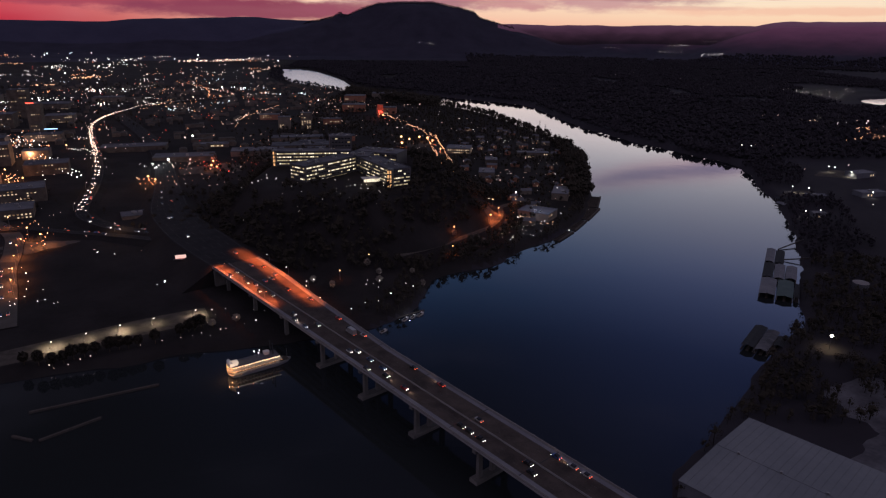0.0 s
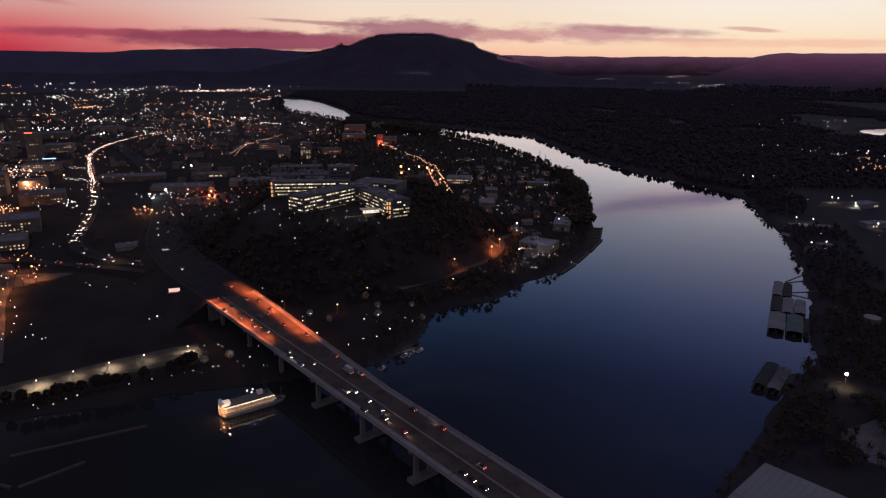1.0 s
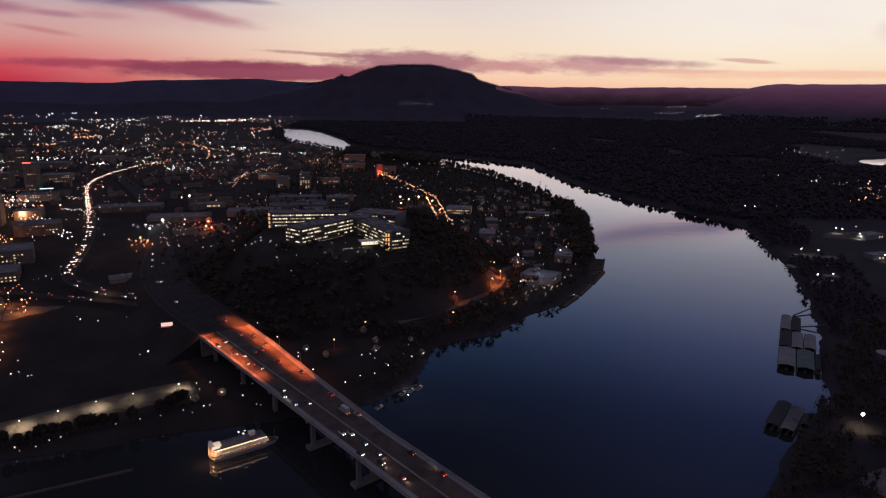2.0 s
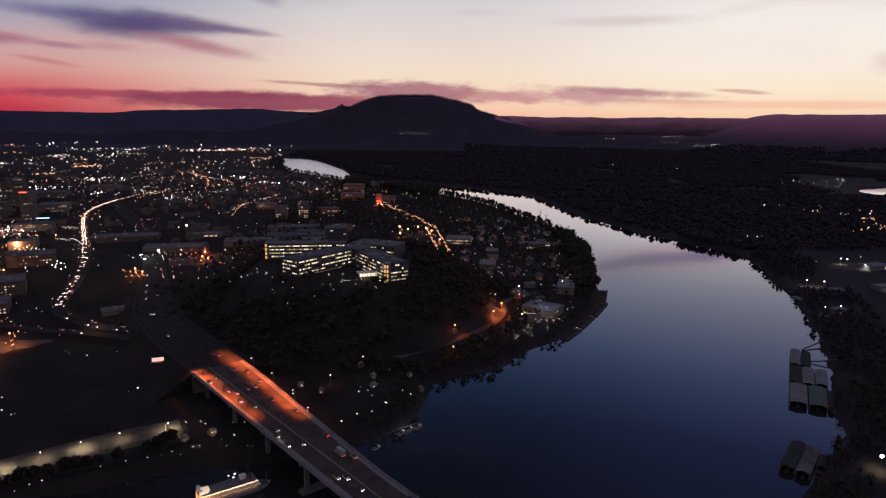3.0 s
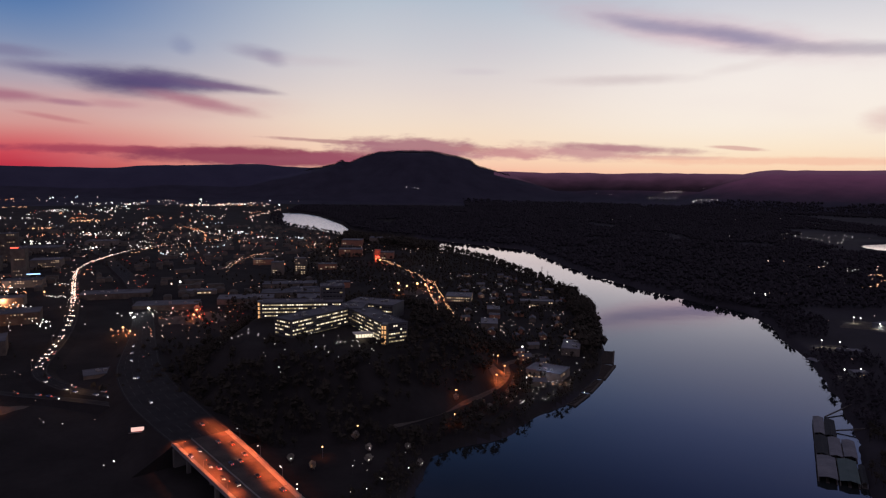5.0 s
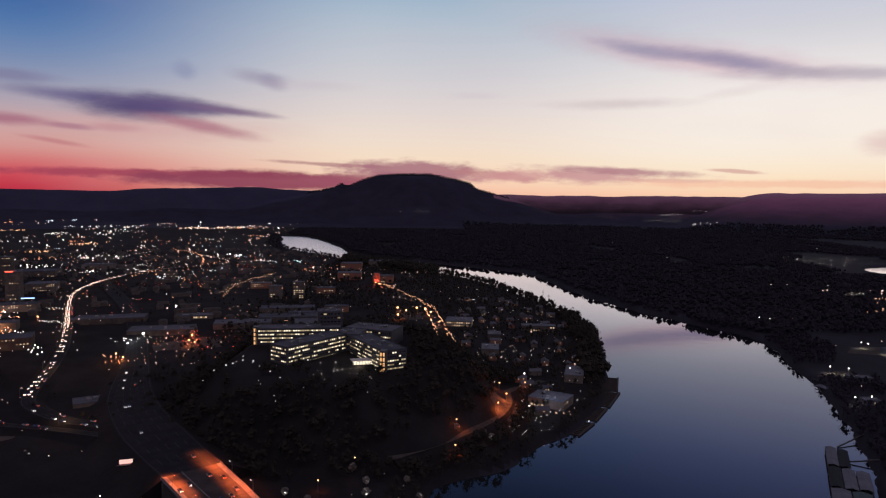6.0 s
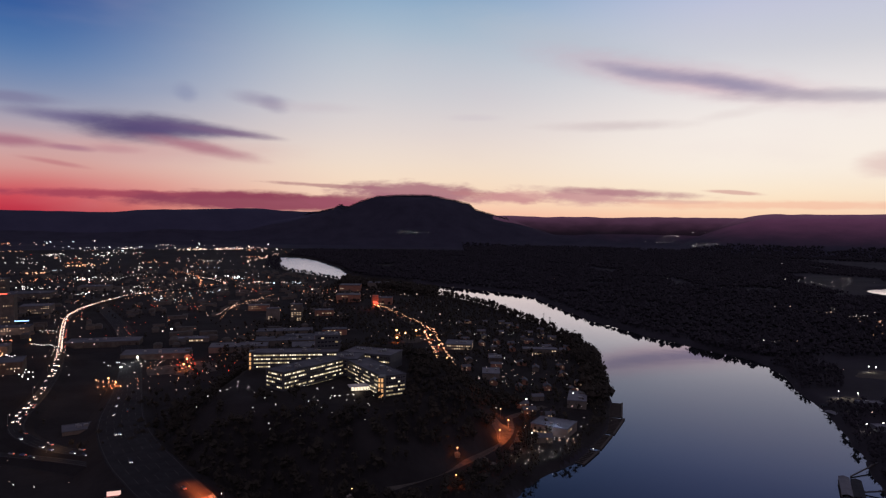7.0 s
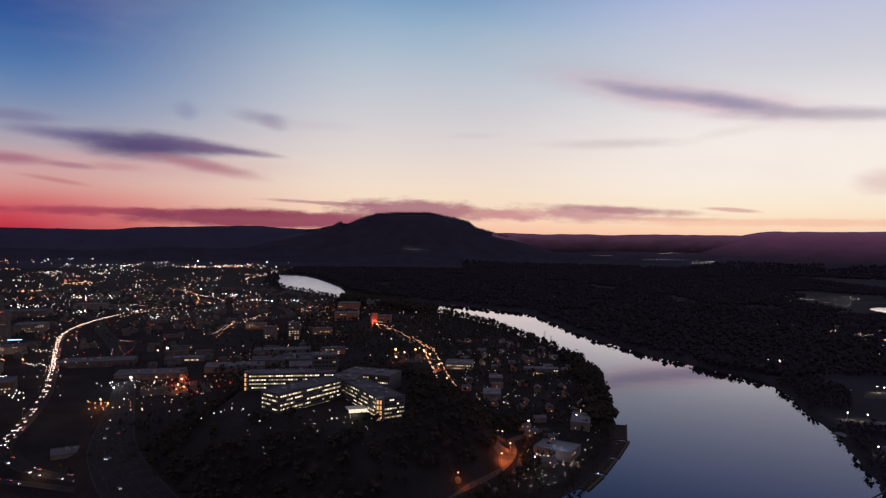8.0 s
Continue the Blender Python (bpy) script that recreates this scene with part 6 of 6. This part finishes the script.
patch("yard", 262, 318, 40, 18, 0.4, MAT_YARD, "bare gravel yard beside the warehouse")
patch("yard", 344, 420, 30, 20, 0.9, MAT_YARD, "bare gravel yard among trees")

# ---- lamps that stand out ----
def beacon(x, y, tall, glow, size, watts=0, rgb=WARM, group="bright lamps"):
    z = flat(x, y)
    t = thing("floodlight_mast", pose(x, y, z), "steel mast with a bright floodlight on top", "floodlight", group)
    Geo().tube(0, 0, -1, 0.16, 0.1, tall + 1, 6).make("mast", MAT_STEEL, t)
    Geo().ball(0, 0, tall + 0.2, size).make("lamp_head", glow, t, "glowing lamp head")
    if watts:
        lamp_light("floodlight", x, y, z + tall - size - 0.35, rgb, watts, 0.3, 150)


BRIGHT_WHITE = glow_mat("bright_floodlight", (1.0, 0.93, 0.82), 9)
BRIGHT_WARM = glow_mat("bright_sodium_floodlight", (1.0, 0.5, 0.18), 8)
beacon(285, 442, 11, BRIGHT_WHITE, 1.5, 16000, (1, 0.72, 0.32))
beacon(233, 284, 6, BRIGHT_WHITE, 0.5, 14000, (1, 0.9, 0.75))
for x, y, s, w in ((499, 932, 0.85, 14000), (516, 920, 0.85, 14000), (628, 1073, 0.85, 18000), (634, 1066, 0.95, 0), (640, 1030, 0.9, 18000), (-493, 1307, 1.9, 0), (-449, 1073, 1.9, 16000), (-1748, 4905, 4, 0), (-1510, 4214, 3, 0), (-1733, 3566, 3, 0),
                   (-450, 2560, 2, 0), (-425, 2545, 2, 0), (159, 907, 0.8, 0), (88, 758, 0.9, 4000), (98, 879, 1.0, 0), (-440, 1005, 1.2, 0), (574, 1282, 0.7, 0), (589, 1274, 0.8, 16000), (470, 803, 0.8, 0), (450, 800, 0.8, 5000), (592, 896, 1.0, 6000)):
    beacon(x, y, 9, BRIGHT_WHITE, s, w, (1, 0.9, 0.72))
for x, y, s, w in ((-160, 1662, 1.6, 0), (-150, 1648, 1.6, 14000), (-85, 1323, 1.8, 90000), (-67, 1290, 1.6, 0), (-49, 1325, 1.8, 90000), (-33, 1310, 1.6, 0), (-79, 1246, 1.8, 60000), (-22, 1275, 1.5, 60000), (-6, 1190, 1.2, 50000), (6, 1090, 1.2, 50000), (15, 1010, 1.2, 30000),
                   (63, 826, 0.7, 16000), (68, 792, 0.7, 26000), (56, 756, 0.6, 30000), (94, 840, 0.6, 6000), (12, 692, 0.7, 12000), (10, 648, 0.6, 9000), (-72, 612, 0.6, 7000), (-95, 575, 0.6, 3000),
                   (-428, 946, 1.2, 50000), (-410, 928, 1.1, 40000), (-364, 1029, 1.3, 70000), (-373, 1065, 1.3, 70000), (-352, 1018, 1.0, 0), (-677, 1189, 1.4, 9000), (-437, 668, 0.9, 60000), (-410, 646, 0.9, 80000), (-480, 705, 0.8, 40000), (-414, 612, 0.6, 60000),
                   (-398, 582, 0.6, 60000), (-380, 550, 0.6, 50000), (-366, 525, 0.6, 30000), (-660, 985, 1.3, 60000), (-690, 1000, 1.3, 50000), (-600, 930, 1.2, 50000), (-182, 2270, 2.6, 0), (-188, 2255, 2.0, 0)):
    plaza = x < -350 and y < 720
    beacon(x, y, 14 if plaza else 9, BRIGHT_WARM, s, w * (0.9 if plaza else 1), (1.0, 0.27, 0.07) if plaza else SODIUM)

# ---- the lights of the city: lamps on posts, past counting ----
lamps_rng = np.random.default_rng(23)


def lamp_field(name, spots, glow, size, label, tall=8.0):
    """Many lamps on posts as one piece."""
    spots = np.asarray(spots, float)
    n = len(spots)
    z = land(spots[:, 0], spots[:, 1])
    r = size[0] + (size[1] - size[0]) * lamps_rng.random(n) ** 2.2
    # heads grow with distance: the glare of far lamps is put into their shape
    r = r * (0.38 + np.hypot(spots[:, 0], spots[:, 1]) / 3600)
    h = tall * lamps_rng.uniform(0.6, 1.3, n)
    octa = np.array([(1, 0, 0), (-1, 0, 0), (0, 1, 0), (0, -1, 0), (0, 0, 1), (0, 0, -1)], float)
    of = np.array([(0, 2, 4), (2, 1, 4), (1, 3, 4), (3, 0, 4), (2, 0, 5), (1, 2, 5), (3, 1, 5), (0, 3, 5)])
    head = np.stack([spots[:, 0], spots[:, 1], z + h], 1)
    V = [(head[:, None] + octa[None] * r[:, None, None]).reshape(-1, 3)]
    F = (of[None] + (np.arange(n) * 6)[:, None, None]).reshape(-1, 3).tolist()
    tri = np.array([(0.1, 0, 0), (-0.05, 0.09, 0), (-0.05, -0.09, 0)])
    low = np.stack([spots[:, 0], spots[:, 1], z - 0.5], 1)[:, None] + tri[None]
    top = head[:, None] + tri[None] - (np.array([0, 0, 0.8]) * r[:, None])[:, None]
    V.append(np.concatenate([low, top], 1).reshape(-1, 3))
    q = np.array([(0, 1, 4, 3), (1, 2, 5, 4), (2, 0, 3, 5)])
    F += (q[None] + (n * 6 + np.arange(n) * 6)[:, None, None]).reshape(-1, 4).tolist()
    ob = sheet(name, np.vstack(V), F, [glow, MAT_DARK])
    ob.data.polygons.foreach_set("material_index", [0] * (n * 8) + [1] * (n * 3))
    return tagged(ob, label, "city lights", kind="stuff")


def spread(n, x0, x1, y0, y1, keep):
    x, y = lamps_rng.uniform(x0, x1, n), lamps_rng.uniform(y0, y1, n)
    ok = keep(x, y, shore(x, y))
    return np.stack([x[ok], y[ok]], 1)


def city(x, y, d):
    az = np.degrees(np.arctan2(x, y))
    return south_side(x, y) & (d > 25) & (near_hill(x, y) > 1.15) & (az > -40) & (y > 1050) & ~((y < 1250) & (x > -560) & (x < -420)) & ~((x > -450) & (x < -150) & (y < 1180))


def streets(n, turn, gap, keep, jitter=3.0):
    """Spots along a grid of streets."""
    a = math.radians(turn)
    k, s = lamps_rng.integers(-62, 62, n) * gap, lamps_rng.uniform(-6500, 6500, n)
    flip = lamps_rng.random(n) < 0.5
    u, v = np.where(flip, k, s), np.where(flip, s, k)
    u, v = u + lamps_rng.normal(0, jitter, n), v + lamps_rng.normal(0, jitter, n)
    x, y = u * math.cos(a) - v * math.sin(a), u * math.sin(a) + v * math.cos(a)
    ok = keep(x, y, shore(x, y))
    return np.stack([x[ok], y[ok]], 1)


def clusters(n, each, spread_m, keep, x0=-3900, x1=-300, y0=1200, y1=5600):
    c = spread(n, x0, x1, y0, y1, keep)
    if not len(c):
        return c
    p = np.repeat(c, each, 0) + lamps_rng.normal(0, 1, (len(c) * each, 2)) * np.array([spread_m, spread_m * 0.5])
    ok = keep(p[:, 0], p[:, 1], shore(p[:, 0], p[:, 1]))
    return p[ok]


town = lambda x, y, d: city(x, y, d) & (np.hypot(x, y) < 5350) & (land(x, y) < 34) & (lumps(x, y, 150, 31) > 0.3 + np.clip((np.hypot(x, y) - 3500) / 1500, 0, 1) * 0.3 + 0.12 * (np.degrees(np.arctan2(x, y)) > -13) * (y > 3300))
lamp_field("city_lights", np.vstack([streets(4600, 21, 105, town), spread(700, -3900, -300, 1100, 5600, town)]), GLOW_WARM, (0.4, 1.6), "warm street lamps scattered over the city")
lamp_field("city_lights", np.vstack([streets(2000, 21, 105, town), clusters(70, 10, 32, town)]), GLOW_ORANGE, (0.35, 1.5), "orange sodium street lamps scattered over the city")
lamp_field("city_lights", np.vstack([clusters(100, 10, 26, town), spread(600, -3900, -300, 1100, 5600, town)]), GLOW_WHITE, (0.35, 1.8), "white lot lamps in clusters over the city")
lamp_field("city_lights", clusters(80, 8, 22, town), GLOW_COOL, (0.35, 1.6), "cool white lamps over the city")
lamp_field("city_lights", spread(150, -3300, -300, 1100, 4600, town), GLOW_RED, (0.4, 1.1), "small red lights in the city")
point = lambda x, y, d: south_side(x, y) & (d > 10) & (near_hill(x, y) > 1.06)
lamp_field("path_lights", np.vstack([spread(190, 10, 245, 690, 1500, point), spread(90, -100, 240, 1200, 2000, point)]), GLOW_WHITE, (0.2, 0.5), "small white path lamps among the riverside houses", 4)
lamp_field("path_lights", np.vstack([spread(80, 10, 245, 690, 1500, point), spread(200, -400, 0, 1180, 2300, point)]), GLOW_WARM, (0.3, 0.8), "small warm lamps among the riverside houses", 4)
lamp_field("garden_lights", spread(170, 60, 150, 690, 778, lambda x, y, d: point(x, y, d) & (d > 6)), GLOW_WHITE, (0.15, 0.42), "many tiny garden lamps by the water", 3)
lamp_field("bank_lights", spread(26, -110, 20, 500, 640, lambda x, y, d: south_side(x, y) & (d > 3) & off_bridge(x, y) & (near_hill(x, y) > 1.05)), GLOW_WHITE, (0.25, 0.7), "lamps of the riverside walk", 6)
lamp_field("campus_lights", np.array([(-205, 758), (-179, 723), (-165, 708), (-151, 672), (-153, 675), (-152, 695), (-136, 681), (-127, 678), (-123, 740), (-116, 706), (-106, 714), (-99, 726), (-110, 753), (-140, 761), (-86, 725), (-244, 818), (-248, 859), (-254, 905), (-241, 807), (-244, 812)]),
           GLOW_ROW_WHITE, (0.4, 0.65), "lamps of the car park below the offices", 5)
lamp_field("campus_lights", spread(26, -220, -60, 672, 748, lambda x, y, d: near_hill(x, y) < 0.9), GLOW_WHITE, (0.3, 0.6), "small lamps of the car park below the offices", 5)
arc = curve_points([(-262, 800), (-240, 772), (-214, 752), (-190, 742)], 9)
lamp_field("drive_lights", arc, GLOW_ROW_WHITE, (0.6, 0.8), "row of lamps along the curved office drive", 5)
lamp_field("dock_lights", np.array([(-247, 335), (-231, 333), (-229, 329), (-220, 338), (-219, 341), (-214, 349), (-210, 351)]), GLOW_WHITE, (0.4, 0.6), "small lamps on a floating dock", 2)
lamp_field("dock_lights", np.array([(-144, 402), (-142, 399.5), (-140.5, 397.5), (-138, 396), (-135, 394.5), (-131, 393), (-115, 412), (-113, 409), (-111, 407), (-112, 411)]), GLOW_WHITE, (0.4, 0.6), "small lamps on the mooring pontoons", 1.5)
lamp_field("plaza_lights", np.array([(-398, 572), (-387, 573), (-376, 561), (-364, 544), (-354, 525), (-347, 510), (-356, 504), (-355, 511), (-350, 495), (-350, 501), (-334, 506), (-327, 505), (-319, 503), (-314, 500), (-338, 616), (-323, 618), (-252, 546), (-248, 553), (-344, 531)]), GLOW_WHITE, (0.5, 0.8), "small white lamps round a waterfront plaza", 5)
lamp_field("walk_lights", np.array([(-74, 497), (-64, 507), (-54, 517), (-44, 527), (-35, 539), (-26, 550), (-57, 561), (-117, 563), (-121, 549)]), GLOW_ROW_WHITE, (0.7, 0.95), "row of white lamps along the river walk", 5)
lamp_field("tree_lights", np.array([(-271, 409), (-267, 407), (-259, 411), (-253, 416), (-247, 419), (-219, 435), (-206, 442), (-194, 447), (-170, 463), (-166, 464)]), GLOW_WARM, (0.4, 0.7), "low lamps under the promenade trees", 2)
lamp_field("landing_lights", spread(26, -190, -110, 425, 500, lambda x, y, d: south_side(x, y) & (d > 2)), GLOW_WHITE, (0.25, 0.6), "lamps at the boat landing", 5)
lamp_field("street_lights", curve_points([(-150, 1655), (-131, 1628), (-62, 1469), (-18, 1337)], 6), GLOW_ROW, (0.6, 0.8), "close row of orange lamps along the parkway", 8)
for off in (-9, 9):
    lamp_field("street_lights", curve_points([(-26 + off, 1337), (-8 + off, 1170), (12 + off, 1012)], 8), GLOW_ROW, (0.6, 0.8), "row of orange lamps along the parkway", 10)
for a, b in (((-473, 1490), (-489, 1682)), ((-470, 1700), (-462, 1801)), ((-620, 1070), (-560, 1090)), ((-640, 1175), (-560, 1165))):
    lamp_field("street_lights", curve_points([a, ((a[0] + b[0]) / 2 + 2, (a[1] + b[1]) / 2), b], 16), GLOW_WARM, (0.5, 1.0), "row of warm lamps along a street", 8)
lamp_field("street_lights", curve_points([(-668, 2130), (-712, 2060), (-760, 2200), (-860, 2400), (-1000, 2560)], 18), GLOW_ORANGE, (0.7, 1.4), "row of orange lamps along the highway", 9)
bend = lambda x, y, d: ~south_side(x, y) & (d > 30)
lamp_field("far_lights", np.vstack([spread(16, 420, 720, 820, 1120, bend), spread(40, 860, 1040, 1380, 1640, bend), clusters(8, 5, 14, bend, 400, 1500, 900, 2600)]), GLOW_WARM, (0.35, 1.2), "scattered lamps on the north bank")
lamp_field("far_lights", np.vstack([spread(34, 1200, 1500, 2250, 2560, bend), spread(70, 700, 2000, 1800, 3600, bend)]), GLOW_WHITE, (0.25, 0.8), "scattered lamps in the far valley")
row = lambda a, b, n, j=14.0: np.stack([np.linspace(a[0], b[0], n), np.linspace(a[1], b[1], n)], 1) + lamps_rng.normal(0, j, (n, 2))
lamp_field("far_lights", np.vstack([row((-318, 5068), (-71, 5098), 11, 7), row((1194, 5351), (1333, 5333), 9, 8), row((1711, 5304), (1853, 5256), 16, 6), row((1962, 5319), (2050, 5259), 5, 9), row((1550, 5164), (1803, 5098), 12, 8)]),
           GLOW_ROW_WHITE, (0.4, 0.8), "lamps of settlements at the foot of the ridges")
lamp_field("far_lights", np.vstack([row((1776, 4814), (1852, 4614), 24, 24), row((2139, 4259), (2245, 4222), 7, 14), row((1406, 3329), (1439, 3336), 5, 8), row((1269, 2430), (1279, 2236), 9, 20), row((941, 1717), (1007, 1726), 6, 8), row((904, 1576), (946, 1575), 9, 5)]),
           GLOW_ROW_WHITE, (0.45, 0.85), "white lamps of hamlets in the far valley")
lamp_field("far_lights", np.vstack([row((905, 1500), (1010, 1510), 16, 9), row((830, 1365), (905, 1360), 16, 12), row((860, 1430), (960, 1430), 14, 14)]), GLOW_ROW, (0.5, 1.2), "cluster of orange lamps round a works by the far woods")
near_town = lambda x, y, d: south_side(x, y) & (d > 60) & (near_hill(x, y) > 1.12) & off_bridge(x, y)
lamp_field("street_lights", np.vstack([spread(110, -1100, -520, 700, 1150, near_town), spread(26, -520, -250, 560, 900, near_town)]), GLOW_WARM, (0.35, 0.9), "warm lamps in the streets by the river")
lamp_field("street_lights", spread(70, -1100, -470, 640, 1150, near_town), GLOW_WHITE, (0.3, 0.9), "white lamps in the streets by the river")
lamp_field("lot_lights", spread(46, -430, -290, 900, 1100, near_town), GLOW_WARM, (0.35, 0.9), "warm lamps around a busy car lot", 6)
lamp_field("lot_lights", spread(30, -430, -290, 930, 1110, near_town), GLOW_ORANGE, (0.35, 0.8), "orange lamps around a busy car lot", 6)
lamp_field("lot_lights", spread(16, -400, -300, 1000, 1100, near_town), GLOW_RED, (0.4, 0.9), "red tail lights in a car lot", 2)
midtown = lambda x, y, d: city(x, y, d) & (lumps(x, y, 110, 37) > 0.42)
lamp_field("street_lights", np.vstack([streets(5500, 21, 70, lambda x, y, d: midtown(x, y, d) & (y < 2500) & (x > -1500)), spread(300, -1300, -250, 1080, 2400, midtown)]), GLOW_WARM, (0.35, 1.0), "small warm lamps in the streets of the middle town", 7)
lamp_field("street_lights", np.vstack([spread(260, -1300, -250, 1080, 2400, midtown), clusters(22, 9, 20, midtown, -1200, -250, 1080, 2300)]), GLOW_ORANGE, (0.4, 1.1), "small orange lamps in the streets of the middle town", 7)
lamp_field("tail_lights", spread(150, -1300, -250, 1080, 2600, midtown), GLOW_RED, (0.4, 1.0), "red lights of cars and signs in the middle town", 3)
# rows and knots of lamps that mark single streets and yards of the near town
lamp_field("street_lights", row((-661, 1167), (-611, 1149), 11, 0.6), GLOW_ROW_WHITE, (0.7, 0.9), "close row of white lamps along a ramp", 8)
lamp_field("street_lights", row((-720, 1284), (-683, 1286), 7, 0.6), GLOW_ROW_WHITE, (0.6, 0.8), "close row of white lamps along a street", 8)
lamp_field("street_lights", row((-636, 1030), (-566, 925), 8, 0.8), GLOW_ROW_WHITE, (0.5, 0.7), "row of white lamps along a street", 8)
lamp_field("street_lights", np.vstack([row((-715, 1133), (-681, 1102), 12, 5), row((-800, 1220), (-770, 1243), 14, 10), row((-850, 1300), (-700, 1180), 26, 12)]), GLOW_ORANGE, (0.6, 1.3), "knots of orange lamps in the near town", 7)
lamp_field("lot_lights", np.vstack([row((-418, 1106), (-399, 1131), 10, 6), row((-399, 1131), (-359, 1024), 22, 7)]), GLOW_RED, (0.4, 0.8), "red lights round a car lot", 4)
lamp_field("lot_lights", np.vstack([row((-470, 1030), (-430, 1060), 18, 9), row((-462, 1110), (-440, 1100), 6, 5)]), GLOW_WHITE, (0.4, 0.8), "white lamps in a car lot", 6)
lamp_field("plaza_lights", np.vstack([row((-429, 671), (-405, 640), 14, 7), row((-470, 720), (-430, 690), 10, 8)]), GLOW_ORANGE, (0.5, 0.9), "orange lamps round a waterfront plaza", 6)
lamp_field("dock_lights", row((-34, 500), (-22, 507), 6, 1.5), GLOW_COOL, (0.2, 0.35), "small lamps of moored boats", 2)
# brighter knots of the far city and the close rows of its main streets
lamp_field("city_lights", np.vstack([row((-1521, 4020), (-1306, 4058), 60, 45), row((-868, 3092), (-904, 3751), 26, 10), row((-1330, 4150), (-1180, 4330), 24, 40)]), GLOW_WARM, (0.9, 1.6), "yellowish lamps of a busy district in the far city")
lamp_field("city_lights", np.vstack([row((-1809, 3650), (-1586, 3641), 18, 10), row((-1944, 3376), (-1909, 3421), 16, 16), row((-2250, 4050), (-1850, 4250), 30, 30), row((-1169, 1951), (-1112, 1976), 24, 14), row((-1220, 1866), (-1194, 1869), 12, 8)]), GLOW_ROW_WHITE, (0.6, 1.4), "rows of white lot lamps in the far city")
lamp_field("city_lights", np.vstack([row((-2324, 3588), (-2233, 3648), 12, 10), row((-1416, 2377), (-1384, 2409), 18, 14), row((-1460, 2735), (-1398, 2808), 26, 22)]), GLOW_ROW, (0.7, 1.5), "knots of orange lamps in the far city")
lamp_field("street_lights", curve_points([(-453, 1453), (-472, 1580), (-472, 1700), (-448, 1859)], 20), GLOW_ROW, (0.6, 1.0), "dotted row of orange lamps along a long street", 8)
lamp_field("street_lights", curve_points([(-1036, 2179), (-1045, 2304), (-1038, 2446)], 22), GLOW_ROW_WHITE, (0.5, 0.8), "dotted row of white lamps along a far street", 8)
lamp_field("street_lights", curve_points([(-788, 1751), (-769, 1862), (-704, 1885)], 14), GLOW_ROW, (0.6, 1.0), "row of orange lamps along the far highway", 8)
lamp_field("street_lights", np.vstack([row((-648, 961), (-604, 924), 22, 8), row((-713, 1125), (-665, 1079), 20, 8)]), GLOW_ROW, (0.6, 1.1), "orange lamps before lit shop fronts", 6)
lamp_field("lot_lights", np.vstack([row((-847, 1286), (-740, 1199), 34, 14), row((-573, 990), (-532, 966), 12, 8), row((-659, 1089), (-633, 1070), 8, 5)]), GLOW_WHITE, (0.8, 1.3), "white lamps over city car parks", 7)
lamp_field("lot_lights", row((-441, 954), (-407, 924), 16, 6), GLOW_ROW, (0.5, 0.9), "orange lamps before a lit facade", 5)
# lamps among the gardens and moorings of the point
lamp_field("garden_lights", np.array([(57, 885), (58, 828), (104, 872), (98, 848), (84, 950), (99, 1014), (104, 990), (115, 961), (139, 993), (133, 952), (159, 1028), (171, 1017), (164, 975), (162, 929), (146, 888), (127, 844), (170, 857), (155, 826), (146, 798), (191, 921), (208, 986), (190, 842), (149, 754),
                                      (88, 764), (84, 783), (97, 786), (92, 732), (145, 1231), (159, 1223), (158, 1096), (183, 1097), (209, 1086), (63, 1053), (79, 1050)]), GLOW_ROW_WHITE, (0.35, 0.65), "garden lamps among the riverside houses", 5)
lamp_field("garden_lights", np.array([(124, 783), (127, 781), (131, 779), (115, 753), (123, 754), (130, 759), (98, 758), (103, 755), (109, 771), (87, 796)]), GLOW_ROW, (0.5, 0.8), "warm terrace lamps by the water", 4)
lamp_field("garden_lights", np.vstack([row((165, 930), (235, 1100), 26, 5), row((150, 870), (180, 960), 14, 6), row((60, 1000), (200, 1060), 24, 18)]), GLOW_WARM, (0.3, 0.6), "small path lamps by the trees of the point", 4)
# unseen point lights added for the glow on yards and facades
for x, y, w, rgb in ((-626, 940, 45000, (1, 0.34, 0.12)), (-690, 1100, 45000, (1, 0.42, 0.2)), (-790, 1240, 60000, (1, 0.6, 0.5)), (-424, 938, 16000, (1, 0.36, 0.12)), (-380, 1085, 22000, (1, 0.18, 0.08)), (-455, 1045, 12000, (0.9, 0.92, 0.9))):
    lamp_light("yard_fill_light", x, y, flat(x, y) + 11, rgb, w, 0.8)
# further unseen lights, added to even out the pools along the lane
for x, y, w in ((67, 790, 15000), (60, 762, 17000), (16, 690, 5000)):
    lamp_light("lane_fill_light", x + 2.5, y, flat(x, y) + 7.5, SODIUM, w, 0.6)
# unseen cold light added to brighten a riverside roof, and a light strip beside it
lamp_light("roof_fill_light", 112, 774, flat(116, 792) + 15, (0.62, 0.72, 1.0), 9000, 0.6)
strip_sign = thing("light_strip", pose(96, 788, flat(96, 788) + 8.5, 0, 0, -30), "short blue-white light strip on posts beside a roof", "sign")
Geo().box(0, 0, 0, 5, 0.3, 0.7).make("panel", BLUE, strip_sign, "glowing blue-white panel")
Geo().box(-2, 0.3, -9, 0.25, 0.25, 9.4).make("post", MAT_STEEL, strip_sign)
Geo().box(2, 0.3, -9, 0.25, 0.25, 9.4).make("post", MAT_STEEL, strip_sign)
